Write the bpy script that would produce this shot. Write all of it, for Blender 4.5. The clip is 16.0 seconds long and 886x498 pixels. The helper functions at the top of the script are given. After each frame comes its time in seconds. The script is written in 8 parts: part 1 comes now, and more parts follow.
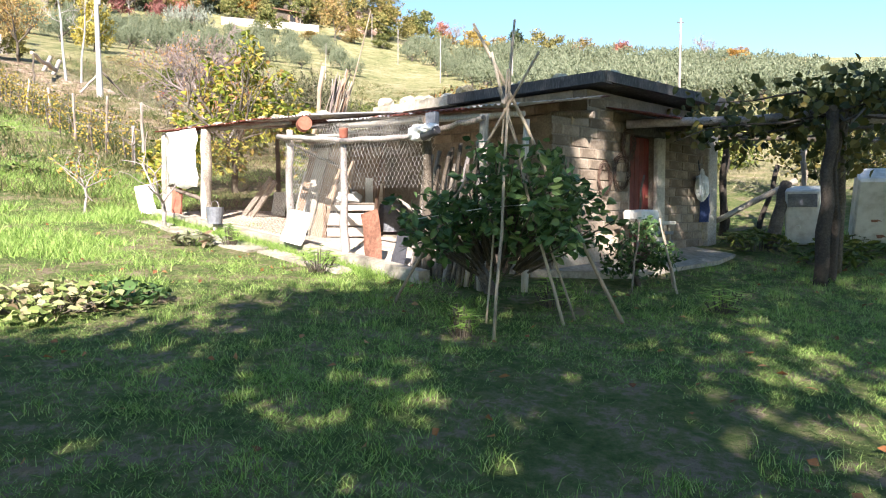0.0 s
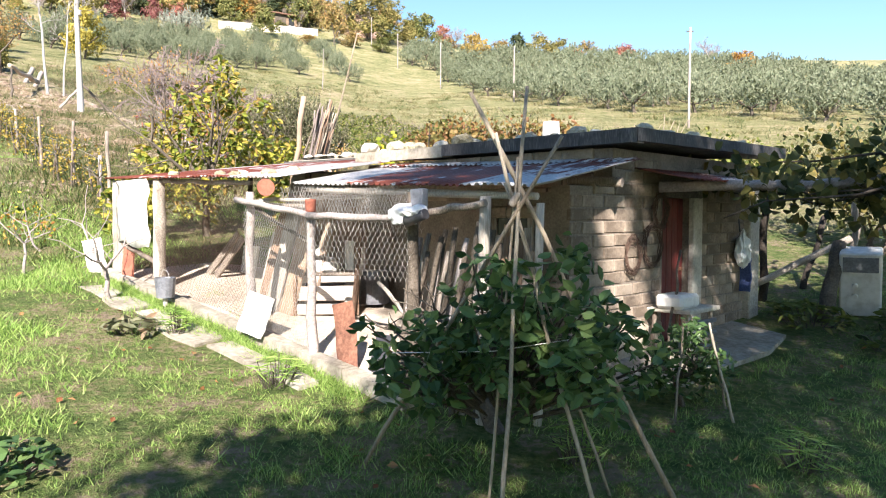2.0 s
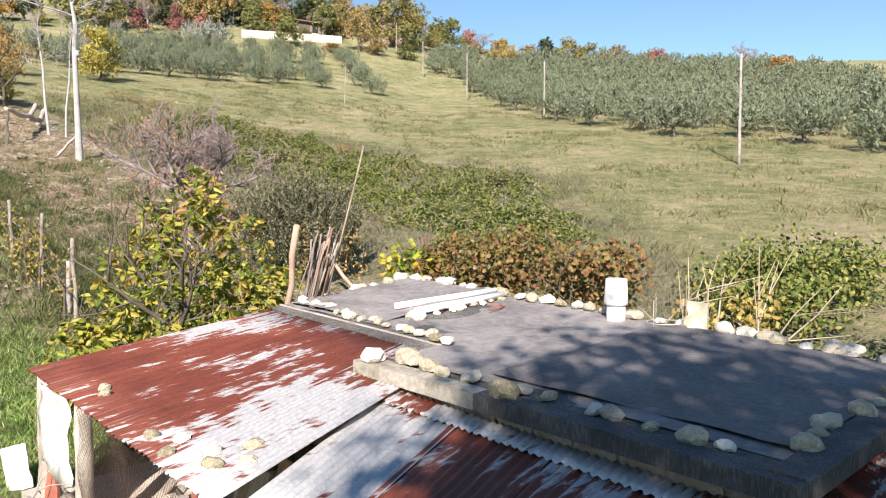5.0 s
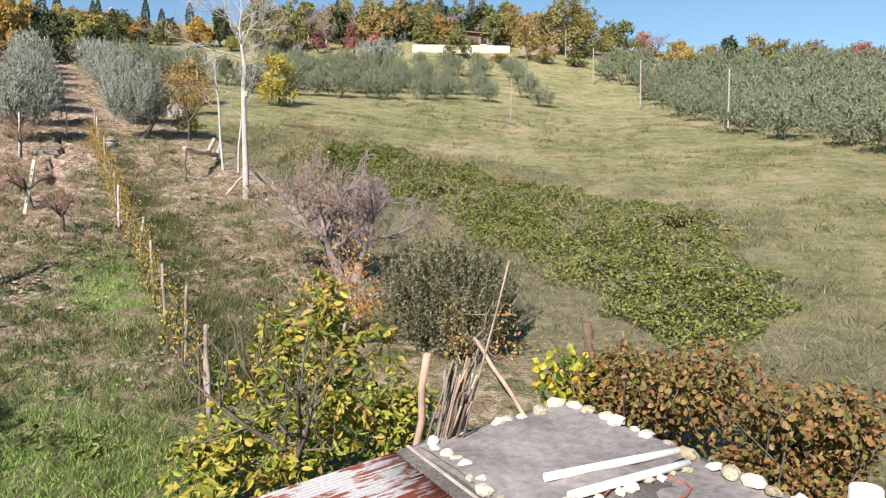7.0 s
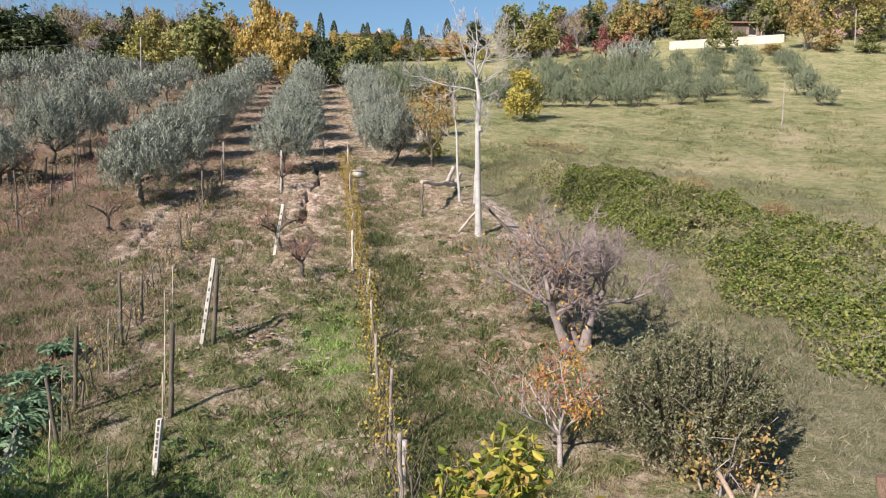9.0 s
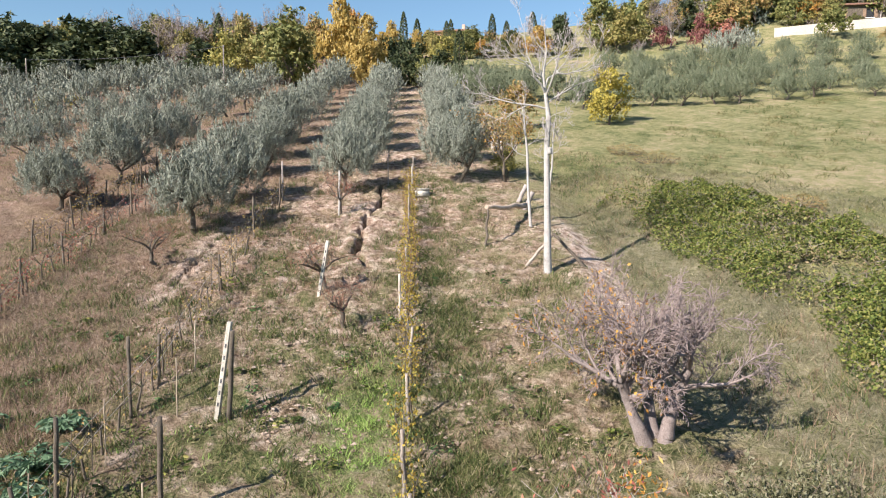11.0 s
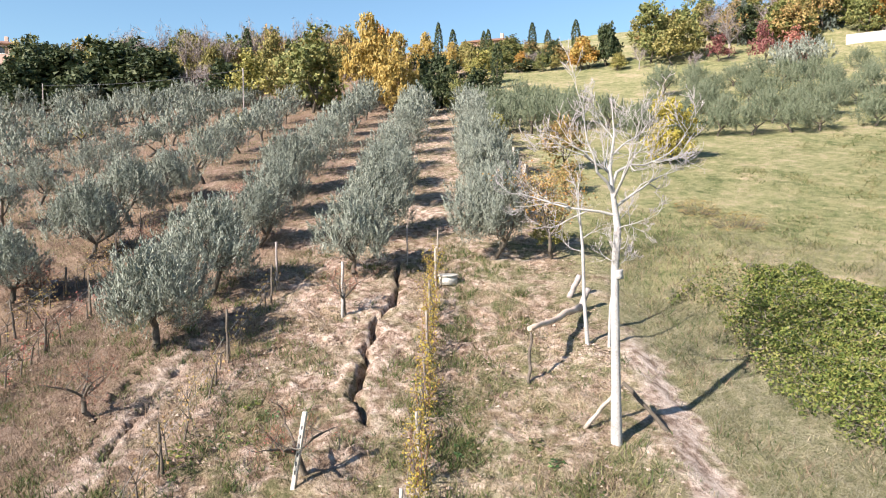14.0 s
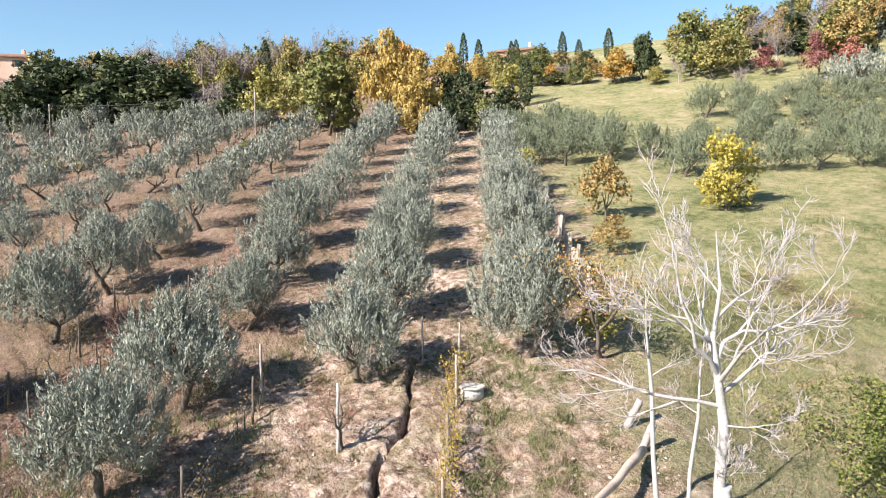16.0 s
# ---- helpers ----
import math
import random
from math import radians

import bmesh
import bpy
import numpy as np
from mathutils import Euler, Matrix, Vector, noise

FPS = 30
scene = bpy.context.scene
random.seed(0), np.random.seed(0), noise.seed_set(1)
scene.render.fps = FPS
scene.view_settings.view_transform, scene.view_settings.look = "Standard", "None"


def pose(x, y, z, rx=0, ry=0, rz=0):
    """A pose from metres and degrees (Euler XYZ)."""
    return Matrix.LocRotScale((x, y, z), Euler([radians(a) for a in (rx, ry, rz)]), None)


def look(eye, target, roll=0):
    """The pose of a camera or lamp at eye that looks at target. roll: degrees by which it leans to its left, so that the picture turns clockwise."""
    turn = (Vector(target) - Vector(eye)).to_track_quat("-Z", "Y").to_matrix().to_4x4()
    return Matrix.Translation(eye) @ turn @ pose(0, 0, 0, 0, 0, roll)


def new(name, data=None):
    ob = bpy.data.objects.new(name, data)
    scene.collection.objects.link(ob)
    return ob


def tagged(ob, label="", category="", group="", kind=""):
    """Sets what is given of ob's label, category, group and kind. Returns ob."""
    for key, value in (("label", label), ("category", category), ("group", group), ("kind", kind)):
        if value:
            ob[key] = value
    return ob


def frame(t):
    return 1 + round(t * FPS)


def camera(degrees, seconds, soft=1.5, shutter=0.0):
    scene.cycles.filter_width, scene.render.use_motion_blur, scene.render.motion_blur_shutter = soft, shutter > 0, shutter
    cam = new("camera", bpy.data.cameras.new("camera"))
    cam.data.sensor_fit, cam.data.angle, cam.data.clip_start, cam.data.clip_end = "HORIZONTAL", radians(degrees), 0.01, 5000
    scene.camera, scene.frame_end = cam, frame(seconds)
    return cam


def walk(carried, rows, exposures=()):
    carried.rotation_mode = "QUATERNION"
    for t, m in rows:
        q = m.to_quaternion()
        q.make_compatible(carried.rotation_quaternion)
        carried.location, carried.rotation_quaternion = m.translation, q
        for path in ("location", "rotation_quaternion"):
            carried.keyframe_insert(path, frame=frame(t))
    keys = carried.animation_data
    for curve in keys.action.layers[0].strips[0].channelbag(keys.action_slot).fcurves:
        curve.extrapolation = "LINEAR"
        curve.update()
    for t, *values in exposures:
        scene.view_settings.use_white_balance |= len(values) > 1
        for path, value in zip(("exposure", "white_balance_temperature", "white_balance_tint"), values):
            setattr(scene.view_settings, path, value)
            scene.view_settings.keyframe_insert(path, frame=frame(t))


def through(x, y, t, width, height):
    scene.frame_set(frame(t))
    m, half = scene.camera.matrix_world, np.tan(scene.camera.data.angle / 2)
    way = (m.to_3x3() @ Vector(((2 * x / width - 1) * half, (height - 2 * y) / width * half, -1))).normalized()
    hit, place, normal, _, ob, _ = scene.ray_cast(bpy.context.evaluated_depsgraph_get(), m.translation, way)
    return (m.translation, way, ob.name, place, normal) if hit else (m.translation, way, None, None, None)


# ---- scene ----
cam = camera(63.7, 16.0, 1.1)
# seconds, x, y, z, yaw, pitch, roll
ROWS = [
    (0.0, 0.172, 0.833, 0.561, 1.18, -2.77, 0.02),
    (0.5, 0.201, 1.240, 0.762, 1.25, -2.78, 0.10),
    (1.0, 0.218, 1.661, 0.982, 1.26, -2.76, 0.11),
    (1.5, 0.220, 2.078, 1.228, 1.22, -2.94, -0.01),
    (2.0, 0.230, 2.496, 1.405, 1.27, -2.68, -0.01),
    (2.5, 0.246, 2.951, 1.659, 1.35, -2.64, 0.02),
    (3.0, 0.230, 3.412, 2.058, 1.30, -2.83, -0.01),
    (3.5, 0.213, 3.875, 2.468, 1.29, -2.86, 0.04),
    (3.7, 0.212, 4.074, 2.659, 1.35, -3.17, -0.03),
    (5.8, 0.079, 6.148, 4.179, 7.16, -2.64, 0.07),
    (6.0, 0.086, 6.390, 4.310, 8.54, -2.60, 0.11),
    (6.5, 0.044, 6.862, 4.698, 12.33, -2.63, 0.13),
    (7.0, 0.007, 7.364, 5.095, 16.69, -2.68, 0.17),
    (7.5, -0.001, 7.929, 5.446, 21.41, -2.71, 0.00),
    (8.0, -0.154, 8.432, 5.868, 26.05, -2.77, 0.14),
    (8.5, -0.194, 8.906, 6.265, 31.27, -2.83, 0.35),
    (9.0, -0.323, 9.451, 6.645, 36.65, -2.94, 0.39),
    (9.5, -0.451, 9.946, 7.016, 41.34, -3.09, 0.46),
    (9.7, -0.518, 10.175, 7.142, 42.47, -3.09, 0.45),
    (11.8, -2.419, 13.668, 8.691, 44.00, -3.55, -0.07),
    (12.0, -2.710, 13.911, 8.877, 43.92, -3.46, -0.21),
    (12.5, -3.527, 14.833, 9.420, 44.37, -3.25, -0.12),
    (13.0, -4.286, 15.739, 10.094, 45.31, -3.35, -0.27),
    (13.5, -5.149, 16.711, 10.749, 46.47, -3.34, -0.28),
    (14.0, -6.060, 17.712, 11.505, 47.08, -3.50, -0.40),
    (14.5, -6.941, 18.632, 12.241, 47.59, -3.53, -0.48),
    (15.0, -7.997, 19.625, 12.958, 48.21, -3.50, -0.32),
    (15.5, -9.001, 20.615, 13.709, 48.74, -3.49, -0.42),
    (16.0, -10.113, 21.611, 14.452, 49.12, -3.45, -0.41),
]
EXPOSURES = [(0.0, 1.88), (1.5, 1.8), (2.5, 1.57), (3.5, 1.19), (6.0, 1.16), (8.0, 0.9), (9.5, 0.96), (12.0, 1.27), (14.0, 1.42), (16.0, 1.45)]
walk(cam, [(t, pose(x, y, z, 0, 0, yaw) @ pose(0, 0, 0, 90 + pitch) @ pose(0, 0, 0, 0, 0, roll)) for t, x, y, z, yaw, pitch, roll in ROWS], EXPOSURES)

# ---------------------------------------------------------------- light
SUN_EL, SUN_AZ = 34.0, 183.0          # degrees; azimuth clockwise from +y
world = bpy.data.worlds.new("world")
scene.world = world
world.use_nodes = True
wn = world.node_tree
sky = wn.nodes.new("ShaderNodeTexSky")
sky.sky_type, sky.sun_disc = "NISHITA", False
sky.sun_elevation, sky.sun_rotation = radians(SUN_EL), radians(SUN_AZ)
sky.air_density, sky.dust_density, sky.ozone_density = 1.25, 0.05, 2.0
tint = wn.nodes.new("ShaderNodeMix")
tint.data_type, tint.blend_type = "RGBA", "MULTIPLY"
tint.inputs[0].default_value, tint.inputs[7].default_value = 1.0, (1.3, 1.5, 1.66, 1)
wn.links.new(sky.outputs[0], tint.inputs[6])
wn.links.new(tint.outputs[2], wn.nodes["Background"].inputs[0])
wn.nodes["Background"].inputs[1].default_value = 0.041
sun = new("sun", bpy.data.lights.new("sun", "SUN"))
sun.data.energy, sun.data.angle, sun.data.color = 5.0, radians(0.55), (1.0, 0.9, 0.82)
sa, se = radians(SUN_AZ), radians(SUN_EL)
sun.matrix_world = look((0, 0, 60), (-60 * math.sin(sa) * math.cos(se), -60 * math.cos(sa) * math.cos(se), 60 - 60 * math.sin(se)))

# ---------------------------------------------------------------- materials
def node_mat(name):
    m = bpy.data.materials.new(name)
    m.use_nodes = True
    nt = m.node_tree
    return m, nt, nt.nodes["Principled BSDF"]


def add(nt, kind, **values):
    n = nt.nodes.new(kind)
    for k, v in values.items():
        n.inputs[k.replace("_", " ")].default_value = v
    return n


def ramp(nt, fac, stops):
    r = nt.nodes.new("ShaderNodeValToRGB")
    while len(r.color_ramp.elements) < len(stops):
        r.color_ramp.elements.new(0.5)
    for e, (p, c) in zip(r.color_ramp.elements, stops):
        e.position, e.color = p, (*c, 1) if len(c) == 3 else c
    nt.links.new(fac, r.inputs[0])
    return r.outputs[0]


def mixed(nt, fac, a, b, mode="MIX"):
    n = nt.nodes.new("ShaderNodeMix")
    n.data_type, n.blend_type = "RGBA", mode
    for sock, v in ((n.inputs[0], fac), (n.inputs[6], a), (n.inputs[7], b)):
        if isinstance(v, (int, float)):
            sock.default_value = v
        elif isinstance(v, tuple):
            sock.default_value = (*v, 1)
        else:
            nt.links.new(v, sock)
    return n.outputs[2]


def noise_of(nt, coords, scale, detail=4.0, rough=0.6):
    n = add(nt, "ShaderNodeTexNoise", Scale=scale, Detail=detail, Roughness=rough)
    nt.links.new(coords, n.inputs["Vector"])
    return n.outputs["Fac"]


def calc(nt, op, a, b=0.0, c=0.0, clamp=False):
    n = nt.nodes.new("ShaderNodeMath")
    n.operation, n.use_clamp = op, clamp
    for sock, v in zip(n.inputs, (a, b, c)):
        if isinstance(v, (int, float)):
            sock.default_value = v
        else:
            nt.links.new(v, sock)
    return n.outputs[0]


def bumped(nt, bsdf, height, strength=0.4, distance=0.02):
    b = add(nt, "ShaderNodeBump", Strength=strength, Distance=distance)
    nt.links.new(height, b.inputs["Height"])
    nt.links.new(b.outputs[0], bsdf.inputs["Normal"])


def surface(name, dark, mid, light, grain=30.0, patch=3.0, rough=0.85, bump=0.4, depth=0.01, metal=0.0, stretch=None, vary=0.0):
    """Two scales of variation, with relief; stretch lengthens the grain along local z, for wood."""
    m, nt, b = node_mat(name)
    co = nt.nodes.new("ShaderNodeTexCoord").outputs["Object"]
    if stretch:
        mp = nt.nodes.new("ShaderNodeMapping")
        mp.inputs["Scale"].default_value = stretch
        nt.links.new(co, mp.inputs[0])
        fine_co = mp.outputs[0]
    else:
        fine_co = co
    fine, big = noise_of(nt, fine_co, grain, 5, 0.65), noise_of(nt, co, patch, 3, 0.55)
    f = calc(nt, "ADD", calc(nt, "MULTIPLY", fine, 0.55), calc(nt, "MULTIPLY", big, 0.45))
    if vary:
        r = nt.nodes.new("ShaderNodeObjectInfo").outputs["Random"]
        f = calc(nt, "ADD", f, calc(nt, "MULTIPLY", calc(nt, "SUBTRACT", r, 0.5), vary))
    nt.links.new(ramp(nt, f, [(0.34, dark), (0.5, mid), (0.68, light)]), b.inputs["Base Color"])
    b.inputs["Roughness"].default_value, b.inputs["Metallic"].default_value = rough, metal
    bumped(nt, b, fine, bump, depth)
    return m


def leafy(name, stops, rough=0.55, through=0.3, spread=0.12):
    """Leaves: each island its own colour out of the stops, light passing through."""
    m, nt, b = node_mat(name)
    isl = nt.nodes.new("ShaderNodeNewGeometry").outputs["Random Per Island"]
    ob = nt.nodes.new("ShaderNodeObjectInfo").outputs["Random"]
    co = nt.nodes.new("ShaderNodeTexCoord").outputs["Object"]
    big = noise_of(nt, co, 0.9, 2)
    f = calc(nt, "ADD", calc(nt, "MULTIPLY", isl, 0.72), calc(nt, "MULTIPLY", big, 0.28))
    f = calc(nt, "ADD", f, calc(nt, "MULTIPLY", calc(nt, "SUBTRACT", ob, 0.5), spread))
    n = len(stops) - 1
    col = ramp(nt, f, [(0.1 + 0.8 * i / n, c) for i, c in enumerate(stops)])
    nt.links.new(col, b.inputs["Base Color"])
    b.inputs["Roughness"].default_value = rough
    b.inputs["Specular IOR Level"].default_value = 0.25
    t = nt.nodes.new("ShaderNodeBsdfTranslucent")
    nt.links.new(col, t.inputs[0])
    mx = nt.nodes.new("ShaderNodeMixShader")
    mx.inputs[0].default_value = through
    nt.links.new(b.outputs[0], mx.inputs[1])
    nt.links.new(t.outputs[0], mx.inputs[2])
    nt.links.new(mx.outputs[0], nt.nodes["Material Output"].inputs[0])
    return m


BARK = surface("bark", (0.05, 0.04, 0.03), (0.11, 0.09, 0.07), (0.2, 0.17, 0.14), 40, 4, 0.95, 0.8, 0.02)
# Bark with the pergola's shade painted in, for its posts and vine.
SHADED_BARK = surface("shaded_bark", (0.022, 0.018, 0.014), (0.05, 0.04, 0.033), (0.1, 0.085, 0.07), 40, 4, 0.95, 0.8, 0.02)
GREYBARK = surface("grey_bark", (0.18, 0.155, 0.145), (0.32, 0.28, 0.265), (0.48, 0.43, 0.41), 40, 4, 0.95, 0.7, 0.015)
WHITEBARK = surface("white_bark", (0.22, 0.208, 0.197), (0.355, 0.34, 0.325), (0.48, 0.463, 0.445), 25, 3, 0.9, 0.4, 0.01)
PALE_TWIG = surface("pale_twig", (0.26, 0.23, 0.232), (0.39, 0.352, 0.355), (0.5, 0.46, 0.462), 25, 3, 0.9, 0.3, 0.006)
OLD_WOOD = surface("weathered_wood", (0.13, 0.1, 0.08), (0.3, 0.26, 0.22), (0.52, 0.47, 0.41), 14, 2.5, 0.9, 0.6, 0.008, stretch=(6, 6, 0.5), vary=0.25)
BOARD = surface("brown_board", (0.1, 0.06, 0.04), (0.24, 0.16, 0.11), (0.42, 0.31, 0.23), 16, 2.5, 0.9, 0.5, 0.006, stretch=(6, 6, 0.5), vary=0.3)
CANE = surface("dry_cane", (0.17, 0.13, 0.09), (0.33, 0.27, 0.2), (0.48, 0.41, 0.32), 20, 4, 0.7, 0.3, 0.003, stretch=(5, 5, 0.6), vary=0.3)
CONCRETE = surface("old_concrete", (0.26, 0.24, 0.2), (0.46, 0.43, 0.38), (0.64, 0.61, 0.55), 28, 2.2, 0.92, 0.5, 0.01, vary=0.1)
DARK_CONCRETE = surface("stained_concrete", (0.035, 0.033, 0.032), (0.095, 0.088, 0.082), (0.24, 0.22, 0.2), 24, 1.1, 0.93, 0.5, 0.012)
TUFA = surface("tufa_block", (0.16, 0.125, 0.095), (0.26, 0.21, 0.165), (0.36, 0.3, 0.24), 26, 5, 0.95, 0.7, 0.012, vary=0.28)
MORTAR = surface("mortar", (0.13, 0.108, 0.09), (0.22, 0.187, 0.157), (0.32, 0.275, 0.235), 40, 3, 0.95, 0.5, 0.008)
MORTAR_PALE = surface("beige_plaster", (0.27, 0.225, 0.175), (0.41, 0.35, 0.28), (0.52, 0.46, 0.38), 30, 2.5, 0.95, 0.5, 0.008)
DUST = surface("coop_dust", (0.34, 0.28, 0.225), (0.52, 0.445, 0.37), (0.66, 0.58, 0.5), 18, 1.5, 0.97, 0.5, 0.015)
MEMBRANE = surface("roof_membrane", (0.11, 0.1, 0.097), (0.21, 0.191, 0.184), (0.32, 0.293, 0.281), 9, 1.1, 0.8, 0.6, 0.03)
PAVING = surface("sunken_paving", (0.16, 0.14, 0.1), (0.31, 0.28, 0.23), (0.46, 0.43, 0.37), 16, 2.2, 0.95, 0.6, 0.015)
FRUIT_BARK = surface("greyish_fruit_bark", (0.11, 0.088, 0.082), (0.21, 0.172, 0.162), (0.33, 0.28, 0.265), 36, 4, 0.95, 0.7, 0.012)
PINK_TWIG = surface("pinkish_twig", (0.15, 0.112, 0.106), (0.26, 0.203, 0.192), (0.37, 0.3, 0.288), 30, 3, 0.95, 0.3, 0.006)
PALE_STONE = surface("pale_stone", (0.36, 0.32, 0.25), (0.56, 0.515, 0.43), (0.74, 0.7, 0.62), 14, 4, 0.95, 0.6, 0.02, vary=0.35)
MOSS_STONE = surface("lichen_stone", (0.2, 0.17, 0.1), (0.38, 0.34, 0.24), (0.56, 0.52, 0.42), 14, 4, 0.95, 0.6, 0.02, vary=0.3)
WHITE_PAINT = surface("white_paint", (0.6, 0.59, 0.56), (0.76, 0.75, 0.72), (0.84, 0.83, 0.8), 30, 2, 0.5, 0.1, 0.003)
DIRTY_WHITE = surface("dirty_white_enamel", (0.4, 0.38, 0.34), (0.62, 0.61, 0.58), (0.74, 0.73, 0.7), 8, 2, 0.4, 0.1, 0.003)
RED_DOOR = surface("worn_red_paint", (0.06, 0.012, 0.012), (0.15, 0.025, 0.024), (0.23, 0.05, 0.042), 14, 2, 0.6, 0.3, 0.004, stretch=(4, 4, 0.7))
RUST = surface("rust", (0.1, 0.045, 0.03), (0.22, 0.1, 0.065), (0.34, 0.18, 0.12), 30, 4, 0.9, 0.5, 0.006)
CLOTH = surface("white_cloth", (0.5, 0.5, 0.52), (0.7, 0.7, 0.71), (0.8, 0.8, 0.8), 30, 5, 0.95, 0.4, 0.006)
PALE_WOOD = surface("pale_bleached_wood", (0.34, 0.28, 0.23), (0.54, 0.47, 0.41), (0.68, 0.62, 0.56), 14, 2.5, 0.9, 0.6, 0.008, stretch=(0.5, 6, 6), vary=0.2)
# Tar stains, with the roof edge's shade darkened into the same colour.
TARRED_SHADED = surface("tarred_shaded_concrete", (0.025, 0.024, 0.026), (0.065, 0.062, 0.064), (0.2, 0.185, 0.175), 22, 2.6, 0.85, 0.5, 0.01, stretch=(3, 3, 0.6))
WIRE = surface("zinc_wire", (0.3, 0.28, 0.26), (0.46, 0.44, 0.42), (0.6, 0.58, 0.56), 60, 8, 0.6, 0.1, 0.001, metal=0.4)
DARK_RUST = surface("dark_rusty_wire", (0.035, 0.02, 0.015), (0.08, 0.048, 0.035), (0.15, 0.095, 0.07), 30, 4, 0.85, 0.3, 0.003)
TERRACOTTA = surface("terracotta", (0.18, 0.055, 0.036), (0.29, 0.095, 0.06), (0.4, 0.15, 0.1), 30, 5, 0.85, 0.3, 0.004)
DARK_PLASTIC = surface("dark_plastic", (0.03, 0.03, 0.035), (0.06, 0.06, 0.07), (0.1, 0.1, 0.11), 30, 4, 0.5, 0.1, 0.003)
GREY_BUCKET = surface("grey_metal", (0.1, 0.11, 0.13), (0.18, 0.19, 0.22), (0.28, 0.29, 0.32), 30, 5, 0.5, 0.2, 0.003, metal=0.3)
BLUE_CLOTH = surface("blue_cloth", (0.02, 0.04, 0.12), (0.05, 0.08, 0.22), (0.1, 0.14, 0.3), 60, 6, 0.95, 0.4, 0.004)
ROAD_WALL = surface("pale_plaster", (0.4, 0.36, 0.3), (0.53, 0.485, 0.42), (0.63, 0.585, 0.515), 6, 0.4, 0.9, 0.2, 0.01)
PINK_PLASTER = surface("pink_plaster", (0.4, 0.26, 0.2), (0.52, 0.36, 0.29), (0.6, 0.44, 0.36), 6, 0.4, 0.9, 0.2, 0.01)
ROOF_TILE = surface("roof_tile", (0.12, 0.06, 0.045), (0.2, 0.108, 0.078), (0.29, 0.17, 0.125), 8, 1, 0.9, 0.4, 0.02)
GLASS_DARK = surface("dark_pane", (0.02, 0.022, 0.025), (0.04, 0.042, 0.045), (0.06, 0.062, 0.065), 5, 1, 0.15, 0.0, 0.001)


def tin_mat(name, bare):
    """Corrugated sheet: red paint flaked off in streaks along the ribs, down to grey zinc."""
    m, nt, b = node_mat(name)
    co = nt.nodes.new("ShaderNodeTexCoord").outputs["Object"]
    mp = nt.nodes.new("ShaderNodeMapping")
    mp.inputs["Scale"].default_value = (5.0, 0.7, 1.0)
    nt.links.new(co, mp.inputs[0])
    streak, big, fine = noise_of(nt, mp.outputs[0], 2.2, 5, 0.7), noise_of(nt, co, 0.8, 3, 0.5), noise_of(nt, co, 26, 4)
    sx = nt.nodes.new("ShaderNodeSeparateXYZ")
    nt.links.new(co, sx.inputs[0])
    rib = calc(nt, "SINE", calc(nt, "MULTIPLY", sx.outputs[0], 82.7))
    flake = calc(nt, "ADD", calc(nt, "ADD", calc(nt, "MULTIPLY", streak, 0.45), calc(nt, "MULTIPLY", big, 0.55)), calc(nt, "MULTIPLY", rib, 0.014))
    mask = ramp(nt, flake, [(bare, (0, 0, 0)), (bare + 0.035, (1, 1, 1))])
    red = ramp(nt, calc(nt, "ADD", calc(nt, "MULTIPLY", fine, 0.22), calc(nt, "ADD", calc(nt, "MULTIPLY", big, 0.4), calc(nt, "MULTIPLY", streak, 0.38))), [(0.38, (0.085, 0.022, 0.013)), (0.5, (0.15, 0.038, 0.021)), (0.62, (0.22, 0.066, 0.037))])
    zinc = ramp(nt, fine, [(0.3, (0.38, 0.372, 0.37)), (0.55, (0.48, 0.472, 0.472)), (0.75, (0.57, 0.562, 0.562))])
    nt.links.new(mixed(nt, mask, red, zinc), b.inputs["Base Color"])
    b.inputs["Roughness"].default_value = 0.55
    nt.links.new(calc(nt, "MULTIPLY", mask, 0.35), b.inputs["Metallic"])
    bumped(nt, b, fine, 0.1, 0.003)
    return m


TIN_RED = tin_mat("red_flaking_tin", 0.55)
TIN_MIX = tin_mat("red_and_zinc_tin", 0.495)
TIN_GREY = tin_mat("grey_zinc_tin", 0.42)

OLIVE_LEAF = leafy("olive_leaf", [(0.118, 0.131, 0.102), (0.18, 0.197, 0.158), (0.25, 0.27, 0.222), (0.335, 0.355, 0.3)], 0.68, 0.06)
CITRUS_LEAF = leafy("citrus_leaf", [(0.025, 0.056, 0.022), (0.055, 0.108, 0.038), (0.1, 0.175, 0.06), (0.2, 0.28, 0.1)], 0.4, 0.25)
BRAMBLE_LEAF = leafy("bramble_leaf", [(0.03, 0.05, 0.012), (0.085, 0.118, 0.025), (0.17, 0.192, 0.045), (0.28, 0.255, 0.085)], 0.65, 0.15)
YELLOW_LEAF = leafy("yellow_green_leaf", [(0.07, 0.11, 0.02), (0.16, 0.22, 0.03), (0.34, 0.36, 0.04), (0.55, 0.47, 0.06), (0.42, 0.22, 0.06)], 0.5, 0.35)
GOLD_LEAF = leafy("golden_leaf", [(0.3, 0.21, 0.06), (0.46, 0.335, 0.1), (0.57, 0.445, 0.175)], 0.6, 0.35)
ORANGE_LEAF = leafy("orange_leaf", [(0.16, 0.09, 0.03), (0.34, 0.16, 0.04), (0.5, 0.28, 0.06), (0.46, 0.34, 0.12)], 0.65, 0.15)
RUSSET_LEAF = leafy("russet_leaf", [(0.12, 0.11, 0.04), (0.25, 0.2, 0.07), (0.4, 0.27, 0.11), (0.3, 0.16, 0.08)], 0.65, 0.15)
